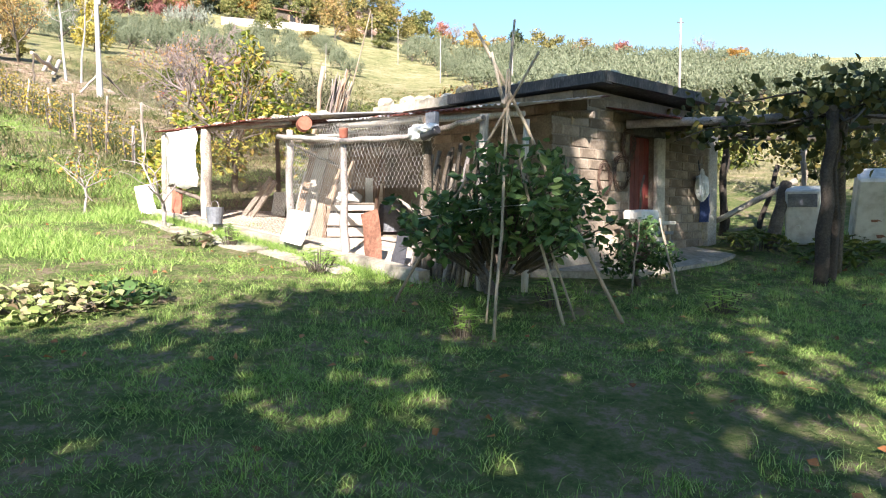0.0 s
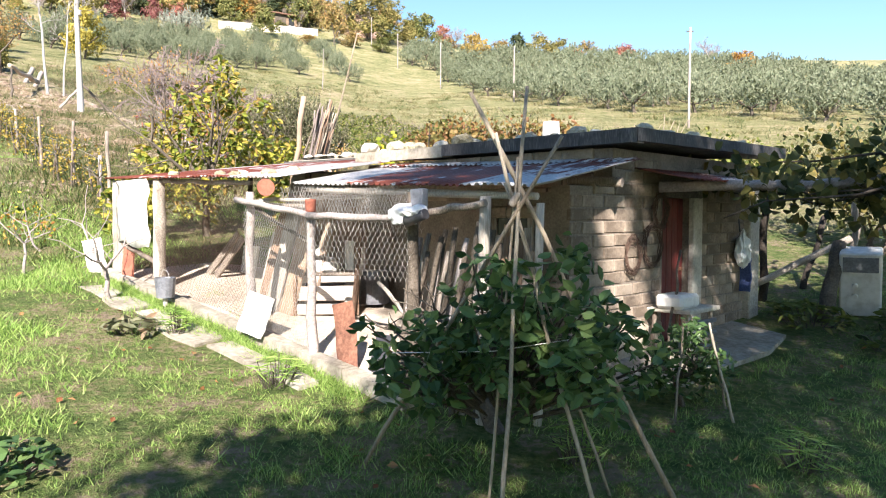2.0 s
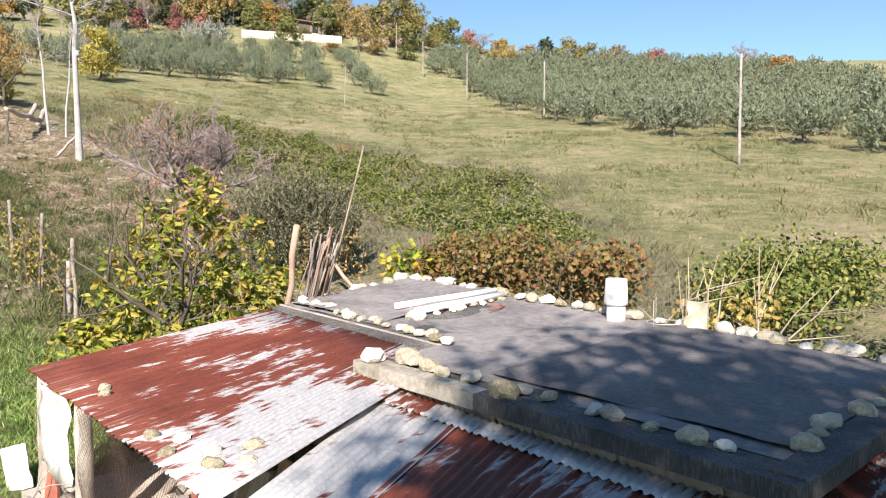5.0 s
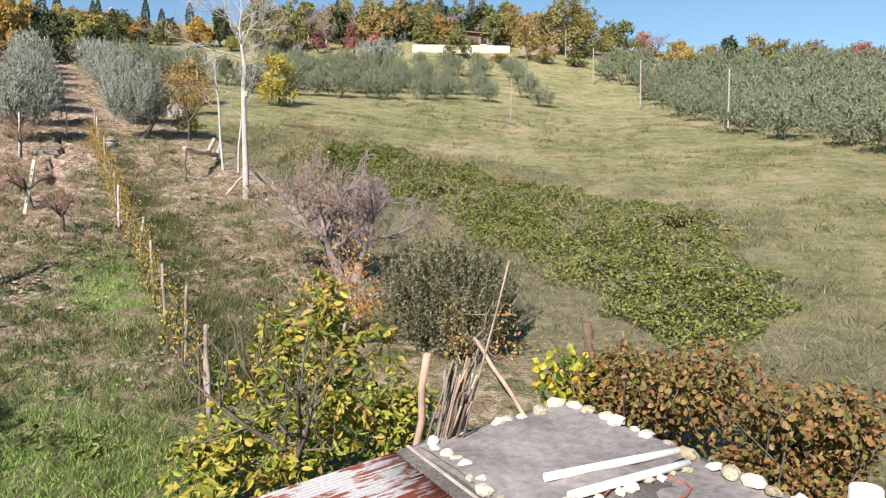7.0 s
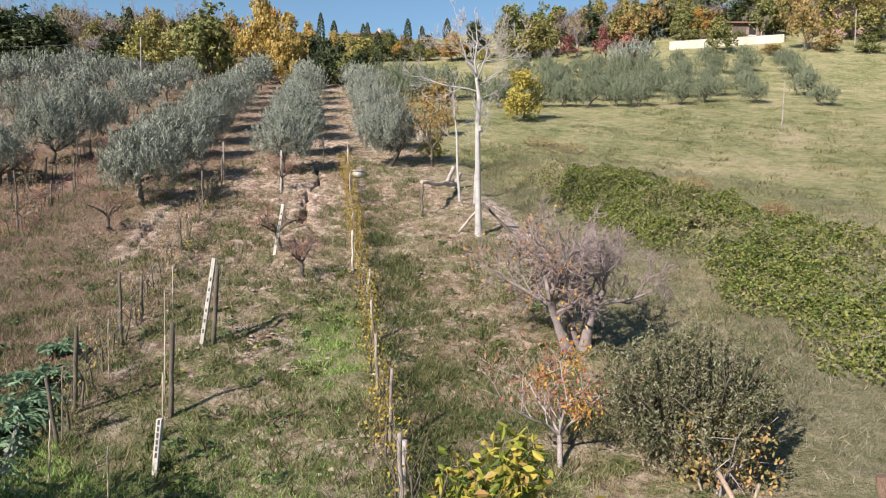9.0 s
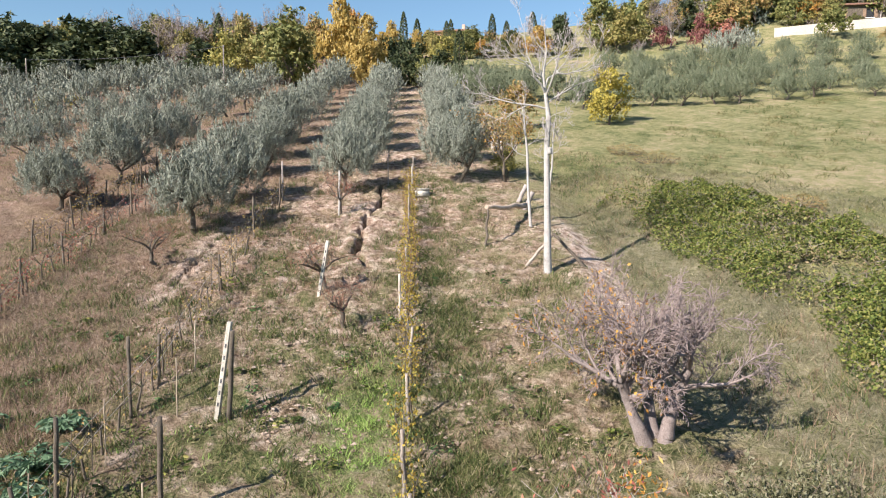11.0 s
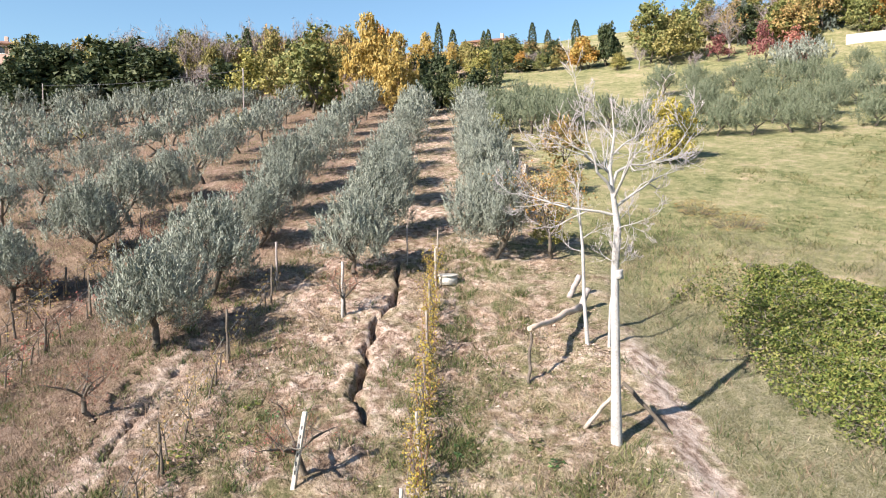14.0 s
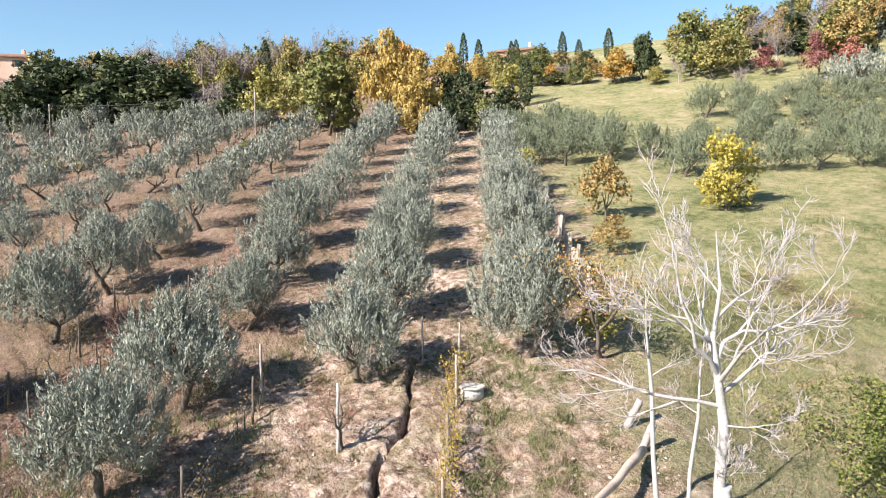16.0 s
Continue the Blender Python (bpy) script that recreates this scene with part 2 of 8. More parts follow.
RED_LEAF = leafy("red_leaf", [(0.16, 0.05, 0.05), (0.3, 0.1, 0.08), (0.42, 0.19, 0.13), (0.34, 0.22, 0.14)], 0.65, 0.15)
WALNUT_LEAF = leafy("walnut_leaf", [(0.06, 0.095, 0.02), (0.15, 0.195, 0.032), (0.3, 0.31, 0.05), (0.44, 0.37, 0.07), (0.3, 0.18, 0.07)], 0.5, 0.3)
HAZEL_LEAF = leafy("hazel_leaf", [(0.09, 0.092, 0.03), (0.18, 0.152, 0.048), (0.28, 0.19, 0.068), (0.24, 0.12, 0.055), (0.14, 0.075, 0.04)], 0.5, 0.3)
APPLE_LEAF = leafy("grey_apple_leaf", [(0.04, 0.046, 0.02), (0.085, 0.09, 0.042), (0.16, 0.16, 0.085), (0.28, 0.27, 0.18), (0.15, 0.085, 0.055)], 0.6, 0.2)
GREEN_LEAF = leafy("mid_green_leaf", [(0.055, 0.07, 0.022), (0.12, 0.138, 0.042), (0.2, 0.205, 0.07), (0.3, 0.265, 0.1)], 0.65, 0.15)
DARK_LEAF = leafy("dark_green_leaf", [(0.022, 0.034, 0.016), (0.042, 0.06, 0.026), (0.07, 0.09, 0.038), (0.12, 0.125, 0.06)], 0.65, 0.15)
GREYGREEN_LEAF = leafy("grey_green_leaf", [(0.07, 0.08, 0.04), (0.15, 0.16, 0.09), (0.25, 0.25, 0.16), (0.3, 0.2, 0.13)], 0.6, 0.25)
TWIG_LEAF = leafy("fine_twigs", [(0.14, 0.112, 0.104), (0.215, 0.178, 0.166), (0.31, 0.265, 0.25)], 0.9, 0.0)
GRASS_LAWN = leafy("lawn_grass", [(0.095, 0.175, 0.038), (0.195, 0.325, 0.07), (0.335, 0.47, 0.125), (0.44, 0.54, 0.2)], 0.5, 0.35)
GRASS_GREY = leafy("grey_dry_grass", [(0.1, 0.106, 0.055), (0.17, 0.166, 0.097), (0.25, 0.232, 0.158), (0.35, 0.32, 0.243)], 0.8, 0.25)
GRASS_DRY = leafy("dry_grass", [(0.135, 0.143, 0.068), (0.25, 0.236, 0.122), (0.365, 0.315, 0.19), (0.45, 0.385, 0.27)], 0.7, 0.3)
WEED_LEAF = leafy("vineyard_weeds", [(0.035, 0.06, 0.016), (0.07, 0.105, 0.03), (0.15, 0.16, 0.06), (0.3, 0.25, 0.14)], 0.6, 0.3)
VINE_GOLD = leafy("golden_vine_leaf", [(0.15, 0.1, 0.04), (0.3, 0.21, 0.05), (0.46, 0.35, 0.07), (0.34, 0.3, 0.08)], 0.6, 0.35)
VINE_LEAF = leafy("vine_leaf", [(0.032, 0.046, 0.016), (0.075, 0.088, 0.027), (0.14, 0.13, 0.04), (0.24, 0.18, 0.055)], 0.5, 0.3)
FERN_LEAF = leafy("blue_green_frond", [(0.06, 0.11, 0.06), (0.12, 0.2, 0.11), (0.22, 0.31, 0.2)], 0.5, 0.25)
DEAD_LEAF = leafy("fallen_leaf", [(0.16, 0.06, 0.03), (0.34, 0.15, 0.06), (0.48, 0.28, 0.14)], 0.8, 0.1)
CLOD = leafy("soil_clod", [(0.14, 0.1, 0.075), (0.24, 0.18, 0.135), (0.34, 0.265, 0.21), (0.46, 0.375, 0.31)], 0.95, 0.0)
DRY_TURF = leafy("dry_turf", [(0.1, 0.105, 0.04), (0.2, 0.18, 0.085), (0.3, 0.255, 0.145), (0.4, 0.335, 0.22)], 0.8, 0.2)
HAY = leafy("brown_dry_grass", [(0.15, 0.1, 0.072), (0.25, 0.178, 0.132), (0.36, 0.275, 0.212), (0.46, 0.375, 0.3)], 0.85, 0.15)
DEAD_STALK = leafy("dry_stalk", [(0.08, 0.05, 0.035), (0.16, 0.11, 0.075), (0.27, 0.19, 0.13), (0.36, 0.28, 0.2)], 0.9, 0.0)
WITHERED_LEAF = leafy("withered_growth", [(0.09, 0.1, 0.035), (0.16, 0.16, 0.06), (0.25, 0.22, 0.11), (0.28, 0.2, 0.12)], 0.7, 0.15)
GROVE_LEAF = leafy("grove_olive_leaf", [(0.085, 0.106, 0.06), (0.125, 0.148, 0.09), (0.17, 0.193, 0.124), (0.225, 0.245, 0.166)], 0.7, 0.06)

# ---------------------------------------------------------------- mesh helpers
RNG = np.random.default_rng(7)


def mesh_of(name, verts, faces, mat, smooth=False):
    me = bpy.data.meshes.new(name)
    me.from_pydata(np.asarray(verts, float).tolist(), [], faces if isinstance(faces, list) else faces.tolist())
    me.materials.append(mat)
    if smooth:
        me.polygons.foreach_set("use_smooth", [True] * len(me.polygons))
    me.update()
    return me


def part(name, data, material, parent, label="", m=None):
    """ONE mesh object under a thing or a part; data is a bmesh or a mesh."""
    if isinstance(data, bmesh.types.BMesh):
        me = bpy.data.meshes.new(name)
        data.to_mesh(me)
        data.free()
        me.materials.append(material)
    else:
        me = data
    ob = new(name, me)
    ob.parent = parent
    if m is not None:
        ob.matrix_basis = m
    if label:
        ob["label"] = label
    if name in ("twig", "stock", "stem", "netting_wire", "leaf", "frond"):
        tagged(ob, label, kind="stuff")
    return ob


def thing(name, m, label, category, group="", kind=""):
    ob = new(name)
    ob.empty_display_size = 0.2
    ob.matrix_basis = m
    return tagged(ob, label, category, group, kind)


def box_bm(x0, x1, y0, y1, z0, z1, bevel=0.0, jit=0.0, seed=0):
    bm = bmesh.new()
    bmesh.ops.create_cube(bm, size=1)
    r = random.Random(seed)
    for v in bm.verts:
        v.co = Vector((x0 + (v.co.x + 0.5) * (x1 - x0), y0 + (v.co.y + 0.5) * (y1 - y0), z0 + (v.co.z + 0.5) * (z1 - z0)))
        v.co += Vector((r.uniform(-jit, jit), r.uniform(-jit, jit), r.uniform(-jit, jit)))
    if bevel:
        bmesh.ops.bevel(bm, geom=bm.edges[:], offset=bevel, segments=1, affect="EDGES")
    return bm


def plank_bm(length, width, thick, seed=0, bend=0.0, taper=0.0):
    """A rough board standing on its end along z, with uneven edges and a slight bow."""
    bm = bmesh.new()
    r = random.Random(seed)
    n = 5
    rings = []
    for i in range(n + 1):
        f = i / n
        w = width * (1 - taper * f) * r.uniform(0.94, 1.04) / 2
        o = bend * math.sin(math.pi * f) + r.uniform(-1, 1) * 0.004
        s = r.uniform(-1, 1) * 0.006
        rings.append([bm.verts.new((s + a * w, o + b * thick / 2, f * length)) for a, b in ((-1, -1), (1, -1), (1, 1), (-1, 1))])
    for a, b in zip(rings, rings[1:]):
        for k in range(4):
            bm.faces.new((a[k], a[(k + 1) % 4], b[(k + 1) % 4], b[k]))
    bm.faces.new(rings[0][::-1])
    bm.faces.new(rings[-1])
    return bm


def tubes(segs, sides=6):
    """Tapered prisms for rows of p0, p1, r0, r1: vertices and faces."""
    segs = np.asarray(segs, float)
    p0, p1, r0, r1 = segs[:, 0:3], segs[:, 3:6], segs[:, 6], segs[:, 7]
    d = p1 - p0
    d /= np.linalg.norm(d, axis=1, keepdims=True) + 1e-9
    ref = np.where(np.abs(d[:, 2:3]) > 0.9, [[1.0, 0, 0]], [[0, 0, 1.0]])
    a = np.cross(d, ref)
    a /= np.linalg.norm(a, axis=1, keepdims=True) + 1e-9
    b = np.cross(d, a)
    ang = np.arange(sides) * 2 * np.pi / sides
    ring = a[:, None] * np.cos(ang)[None, :, None] + b[:, None] * np.sin(ang)[None, :, None]
    v = np.concatenate([p0[:, None] + ring * r0[:, None, None], p1[:, None] + ring * r1[:, None, None]], 1).reshape(-1, 3)
    base = (np.arange(len(segs)) * 2 * sides)[:, None, None]
    k = np.arange(sides)
    q = np.stack([k, (k + 1) % sides, (k + 1) % sides + sides, k + sides], 1)[None] + base
    return v, q.reshape(-1, 4)


def tube_mesh(name, segs, mat, sides=6):
    v, f = tubes(segs, sides)
    return mesh_of(name, v, f, mat, True)


def hose_mesh(name, points, r, mat, sides=5, closed=False):
    """One bent wire: rings joined from point to point."""
    p = np.asarray(points, float)
    d = unit(np.roll(p, -1, 0) - np.roll(p, 1, 0)) if closed else unit(np.gradient(p, axis=0))
    ref = np.where(np.abs(d[:, 2:3]) > 0.9, [[1.0, 0, 0]], [[0, 0, 1.0]])
    a = unit(np.cross(d, ref))
    b = np.cross(d, a)
    t = np.arange(sides) * 2 * np.pi / sides
    v = p[:, None] + r * (a[:, None] * np.cos(t)[None, :, None] + b[:, None] * np.sin(t)[None, :, None])
    n = len(p)
    f = [(i * sides + k, i * sides + (k + 1) % sides, (i + 1) % n * sides + (k + 1) % sides, (i + 1) % n * sides + k) for i in range(n if closed else n - 1) for k in range(sides)]
    return mesh_of(name, v.reshape(-1, 3), f, mat, True)


def chain(points, radii):
    return [(*points[i], *points[i + 1], radii[i], radii[i + 1]) for i in range(len(points) - 1)]


def stick_bm(p0, p1, r0, r1, seed=0, wob=0.0, sides=7, n=6):
    """One continuous crooked round stick with closed ends."""
    bm = bmesh.new()
    r = random.Random(seed)
    p0, p1 = Vector(p0), Vector(p1)
    d = (p1 - p0).normalized()
    a = d.orthogonal().normalized()
    b = d.cross(a)
    rings = []
    for i in range(n + 1):
        f = i / n
        c = p0.lerp(p1, f) + (a * r.uniform(-wob, wob) + b * r.uniform(-wob, wob)) * (0 < i < n)
        rad = (r0 + (r1 - r0) * f) * r.uniform(0.9, 1.1)
        rings.append([bm.verts.new(c + (a * math.cos(2 * math.pi * k / sides) + b * math.sin(2 * math.pi * k / sides)) * rad) for k in range(sides)])
    for u, w in zip(rings, rings[1:]):
        for k in range(sides):
            bm.faces.new((u[k], u[(k + 1) % sides], w[(k + 1) % sides], w[k])).smooth = True
    bm.faces.new(rings[0][::-1])
    bm.faces.new(rings[-1])
    return bm


def unit(a):
    return a / (np.linalg.norm(a, axis=-1, keepdims=True) + 1e-9)


def leaf_arrays(c, length, width, rng, droop=0.0, flat=0.0, along=None):
    """Folded leaves at the places c: vertices and triangles."""
    n = len(c)
    d = unit(rng.normal(size=(n, 3)) * (1, 1, 1 - flat) + (0, 0, -droop)) if along is None else unit(along + rng.normal(size=(n, 3)) * 0.35)
    s = unit(np.cross(d, rng.normal(size=(n, 3)) + (0, 0, 2 * flat)))
    up = np.cross(s, d)
    ln = (length * rng.uniform(0.65, 1.3, n))[:, None]
    wd = (width * rng.uniform(0.7, 1.25, n))[:, None]
    v = np.stack([c - d * ln / 2, c + s * wd / 2 + up * wd * 0.18, c + d * ln / 2, c - s * wd / 2 + up * wd * 0.18], 1).reshape(-1, 3)
    i = (np.arange(n) * 4)[:, None]
    return v, np.concatenate([i + (0, 1, 2), i + (0, 2, 3)], 0)


def broad_leaf_mesh(name, c, length, width, rng, mat, droop=0.0, flat=0.0, along=None):
    """Leaves with a rounded outline, folded along the midrib: six corners each."""
    c = np.asarray(c, float)
    n = len(c)
    d = unit(rng.normal(size=(n, 3)) * (1, 1, 1 - flat) + (0, 0, -droop)) if along is None else unit(along + rng.normal(size=(n, 3)) * 0.3)
    s = unit(np.cross(d, rng.normal(size=(n, 3)) + (0, 0, 2 * flat)))
    up = np.cross(s, d)
    ln = (length * rng.uniform(0.65, 1.3, n))[:, None]
    wd = (width * rng.uniform(0.7, 1.25, n))[:, None]
    curl = up * ln * rng.uniform(-0.25, 0.1, n)[:, None]
    rim = [c - d * ln * 0.5, c - d * ln * 0.17 + s * wd * 0.5 + up * wd * 0.16, c + d * ln * 0.2 + s * wd * 0.42 + up * wd * 0.12 + curl * 0.4, c + d * ln * 0.5 + curl, c + d * ln * 0.2 - s * wd * 0.42 + up * wd * 0.12 + curl * 0.4, c - d * ln * 0.17 - s * wd * 0.5 + up * wd * 0.16]
    i = (np.arange(n) * 6)[:, None]
    return mesh_of(name, np.stack(rim, 1).reshape(-1, 3), np.concatenate([i + (0, 1, 2, 3), i + (0, 3, 4, 5)], 0), mat)


def leaf_mesh(name, c, length, width, rng, mat, **kw):
    v, f = leaf_arrays(np.asarray(c, float), length, width, rng, **kw)
    return mesh_of(name, v, f, mat)


def needle_mesh(name, c, along, length, width, rng, mat, loose=0.5, heart=None):
    """Slim single-faced leaves, each pointing roughly along its shoot, its face turned out from the crown's heart."""
    n = len(c)
    d = unit(along + rng.normal(size=(n, 3)) * loose)
    s = unit(np.cross(d, rng.normal(size=(n, 3)) * (1.0 if heart is None else 0.4) + (0.0 if heart is None else unit(c - np.array(heart)))))
    ln = (length * rng.uniform(0.6, 1.35, n))[:, None]
    wd = (width * rng.uniform(0.7, 1.3, n))[:, None]
    v = np.stack([c - d * ln * 0.4 + s * wd / 2, c - d * ln * 0.25 - s * wd / 2, c + d * ln * 0.6], 1).reshape(-1, 3)
    return mesh_of(name, v, np.arange(3 * n).reshape(-1, 3), mat)


def shoots(rng, count, per, centre, radius, length, thick=0.08, up=0.7, hollow=0.35, low=-1.0):
    """Feathery crown: shoots growing out and up all over an ellipsoid; leaf places and directions."""
    d = unit(rng.normal(size=(count * 3, 3)))
    d = d[d[:, 2] > low][:count]
    r = (hollow + (1 - hollow) * rng.random(len(d))) ** 0.5
    lump = 1 + 0.16 * np.sin(d[:, 0] * 5 + rng.uniform(0, 6)) * np.sin(d[:, 1] * 4 + rng.uniform(0, 6)) + rng.normal(size=len(d)) * 0.05
    base = np.array(centre) + d * np.array(radius) * (r * lump)[:, None]
    grow = unit(d * 0.75 + np.array((0, 0, up)) + rng.normal(size=d.shape) * 0.3)
    ln = length * rng.uniform(0.5, 1.3, len(d))
    f = rng.random((len(d), per))
    c = base[:, None] + grow[:, None] * ((f - 0.5) * ln[:, None])[:, :, None] + rng.normal(size=(len(d), per, 3)) * (thick * (1.25 - f))[:, :, None]
    return c.reshape(-1, 3), np.repeat(grow, per, 0)


def vnoise(x, y, scale, seed=0, octaves=3):
    """Soft random field between 0 and 1 over the plan."""
    x, y = np.asarray(x, float), np.asarray(y, float)
    total, amp, norm = np.zeros(np.shape(x)), 1.0, 0.0
    for o in range(octaves):
        px, py = x * scale + 37.2 * o + seed * 11.7, y * scale + 17.9 * o + seed * 5.3
        ix, iy = np.floor(px), np.floor(py)
        fx, fy = px - ix, py - iy
        fx, fy = fx * fx * (3 - 2 * fx), fy * fy * (3 - 2 * fy)

        def corner(a, b):
            h = np.sin(a * 127.1 + b * 311.7 + seed * 74.7) * 43758.5453
            return h - np.floor(h)

        v = (corner(ix, iy) * (1 - fx) + corner(ix + 1, iy) * fx) * (1 - fy) + (corner(ix, iy + 1) * (1 - fx) + corner(ix + 1, iy + 1) * fx) * fy
        total, norm = total + v * amp, norm + amp
        amp, scale = amp * 0.55, scale * 2.1
    return total / norm


def whorls(rng, tips, per, reach, droop=0.35):
    """Leaves standing round the ends of shoots: their places, and the way each one points."""
    n = len(tips) * per
    d = unit(rng.normal(size=(n, 3)) * (1, 1, 0.45) + (0, 0, 0.25 - droop))
    return np.repeat(tips, per, 0) + d * reach * rng.uniform(0.45, 1.0, n)[:, None] + (0, 0, 1) * rng.uniform(-0.12, 0.08, n)[:, None], d


def limbs_of(rng, trunk_h, trunk_r, crown, n_limb, levels, lean=0.12, up=0.5, kids=3, shrink=0.68, wob=0.16, start=None, first=None):
    """A branching skeleton: rows for tubes(), and the places along its last twigs."""
    segs, tips = [], []

    def run(p, d, length, r, level):
        steps = 4 if level == 0 else 3
        for k in range(steps):
            d = unit(d + rng.normal(size=3) * wob + np.array((0, 0, up * 0.1)))
            q = p + d * length / steps
            r2 = r * (0.86 if level else 0.93)
            segs.append((*p, *q, r, r2))
            p, r = q, r2
            if level == levels or (level > 0 and k >= 1):
                tips.append((*p, level))
            if level > 0 and level < levels and k < steps - 1:
                side = unit(np.cross(d, rng.normal(size=3)))
                run(p, unit(d * 0.5 + side + (0, 0, up * 0.35)), length * shrink * rng.uniform(0.6, 0.95), r * 0.5, level + 1)
        if level < levels:
            m = n_limb if level == 0 else kids
            a0 = rng.uniform(0, 6.28)
            for j in range(m):
                a = a0 + 6.283 * j / m + rng.normal() * 0.3
                side = np.array((math.cos(a), math.sin(a), 0))
                nd = unit(d * 0.55 + side * rng.uniform(0.6, 1.1) + (0, 0, up * 0.6)) if level else unit(side * rng.uniform(0.7, 1.1) + (0, 0, up * 2))
                run(p, nd, (crown if level == 0 else length * shrink) * rng.uniform(0.8, 1.15), r * (0.68 if level == 0 else 0.62), level + 1)

    run(np.array(start if start is not None else (0, 0, -0.15), float), unit(np.array((rng.normal() * lean, rng.normal() * lean, 1.0)) if first is None else np.array(first, float)), trunk_h + 0.15, trunk_r, 0)
    return segs, np.array(tips)


def leaves_round(rng, tips, n, spread, squash=0.8):
    k = rng.integers(0, len(tips), n)
    return tips[k, :3] + rng.normal(size=(n, 3)) * spread * (1, 1, squash)


# ---------------------------------------------------------------- the lie of the land
CRACKS = [
    [(-29.6, 37.2), (-28.4, 35.9), (-27.4, 35.2), (-26.3, 34.0), (-25.9, 33.0), (-25.3, 32.3), (-24.6, 31.9), (-24.25, 31.1), (-23.5, 30.8), (-23.3, 30.4), (-22.6, 29.7), (-22.3, 29.2), (-21.6, 29.1), (-20.8, 28.6)],
    [(-28.6, 27.6), (-27.9, 26.8), (-27.0, 26.0), (-26.5, 25.3), (-25.6, 24.6), (-24.8, 23.6), (-23.9, 23.0), (-23.2, 22.2)],
    [(-29.3, 26.6), (-28.2, 25.5), (-27.0, 24.4), (-25.9, 23.2)],
]
BANK = [(-24.0, 43.0), (-18.6, 37.4), (-16.1, 34.7), (-14.4, 32.8), (-13.1, 31.7), (-11.0, 30.2), (-9.2, 28.2)]


def to_line(x, y, line):
    """Distance to a polyline, and the side (positive to the right of its run)."""
    best, side = np.full(np.shape(x), 1e9), np.zeros(np.shape(x))
    for (ax, ay), (bx, by) in zip(line, line[1:]):
        dx, dy = bx - ax, by - ay
        t = np.clip(((x - ax) * dx + (y - ay) * dy) / (dx * dx + dy * dy), 0, 1)
        d = np.hypot(x - ax - t * dx, y - ay - t * dy)
        side = np.where(d < best, np.sign((x - ax) * dy - (y - ay) * dx), side)
        best = np.minimum(best, d)
    return best, side


def base_ground(x, y):
    f = -2.43 + 0.208 * y + 0.334 * np.logaddexp(0, -(x + 6.9) / 2.0)
    s = np.clip((y - 80) / 80, 0, 1)
    f = f + 4 * s * s * (3 - 2 * s) + 7 * np.exp(-((x + 44) ** 2 + (y - 175) ** 2) / 2888.0)
    f = np.minimum(f, 44 + 0.02 * (f - 44)) if np.ndim(f) == 0 else np.where(f > 44, 44 + 0.02 * (f - 44), f)
    yard = -0.42 + 0.1 * (y - 5.5) - 0.045 * x
    yard = np.where(y > 30, f - 5, yard)
    k = 0.12
    return k * np.logaddexp(f / k, yard / k)


def ground(x, y):
    x, y = np.asarray(x, float), np.asarray(y, float)
    z = base_ground(x, y)
    lump = 0.06 * np.sin(x * 1.3 + 2 * np.sin(y * 0.7)) * np.sin(y * 1.1 + np.sin(x * 0.9)) + 0.03 * np.sin(x * 3.1 + y * 2.3) * np.sin(y * 3.7 - x * 1.9)
    z = z + lump * np.clip((y - 15) / 6 + np.clip((-x - 9) / 4, 0, 1), 0.25, 1)
    d, side = to_line(x, y, BANK)
    z = z - np.where(side < 0, 0.38 * np.clip(d / 0.9, 0, 1) * np.clip((5.0 - d) / 3.0, 0, 1), 0.0)
    return z


def gz(x, y):
    return float(ground(x, y))


def at(x, y, dz=0.0, rz=0.0, rx=0.0, ry=0.0):
    return pose(x, y, gz(x, y) + dz, rx, ry, rz)

# ---------------------------------------------------------------- ground
def spaced(stops):
    out = [stops[0][0]]
    for (a, _), (b, step) in zip(stops, stops[1:]):
        n = max(1, round((b - a) / step))
        out += [a + (b - a) * (i + 1) / n for i in range(n)]
    return np.array(out)


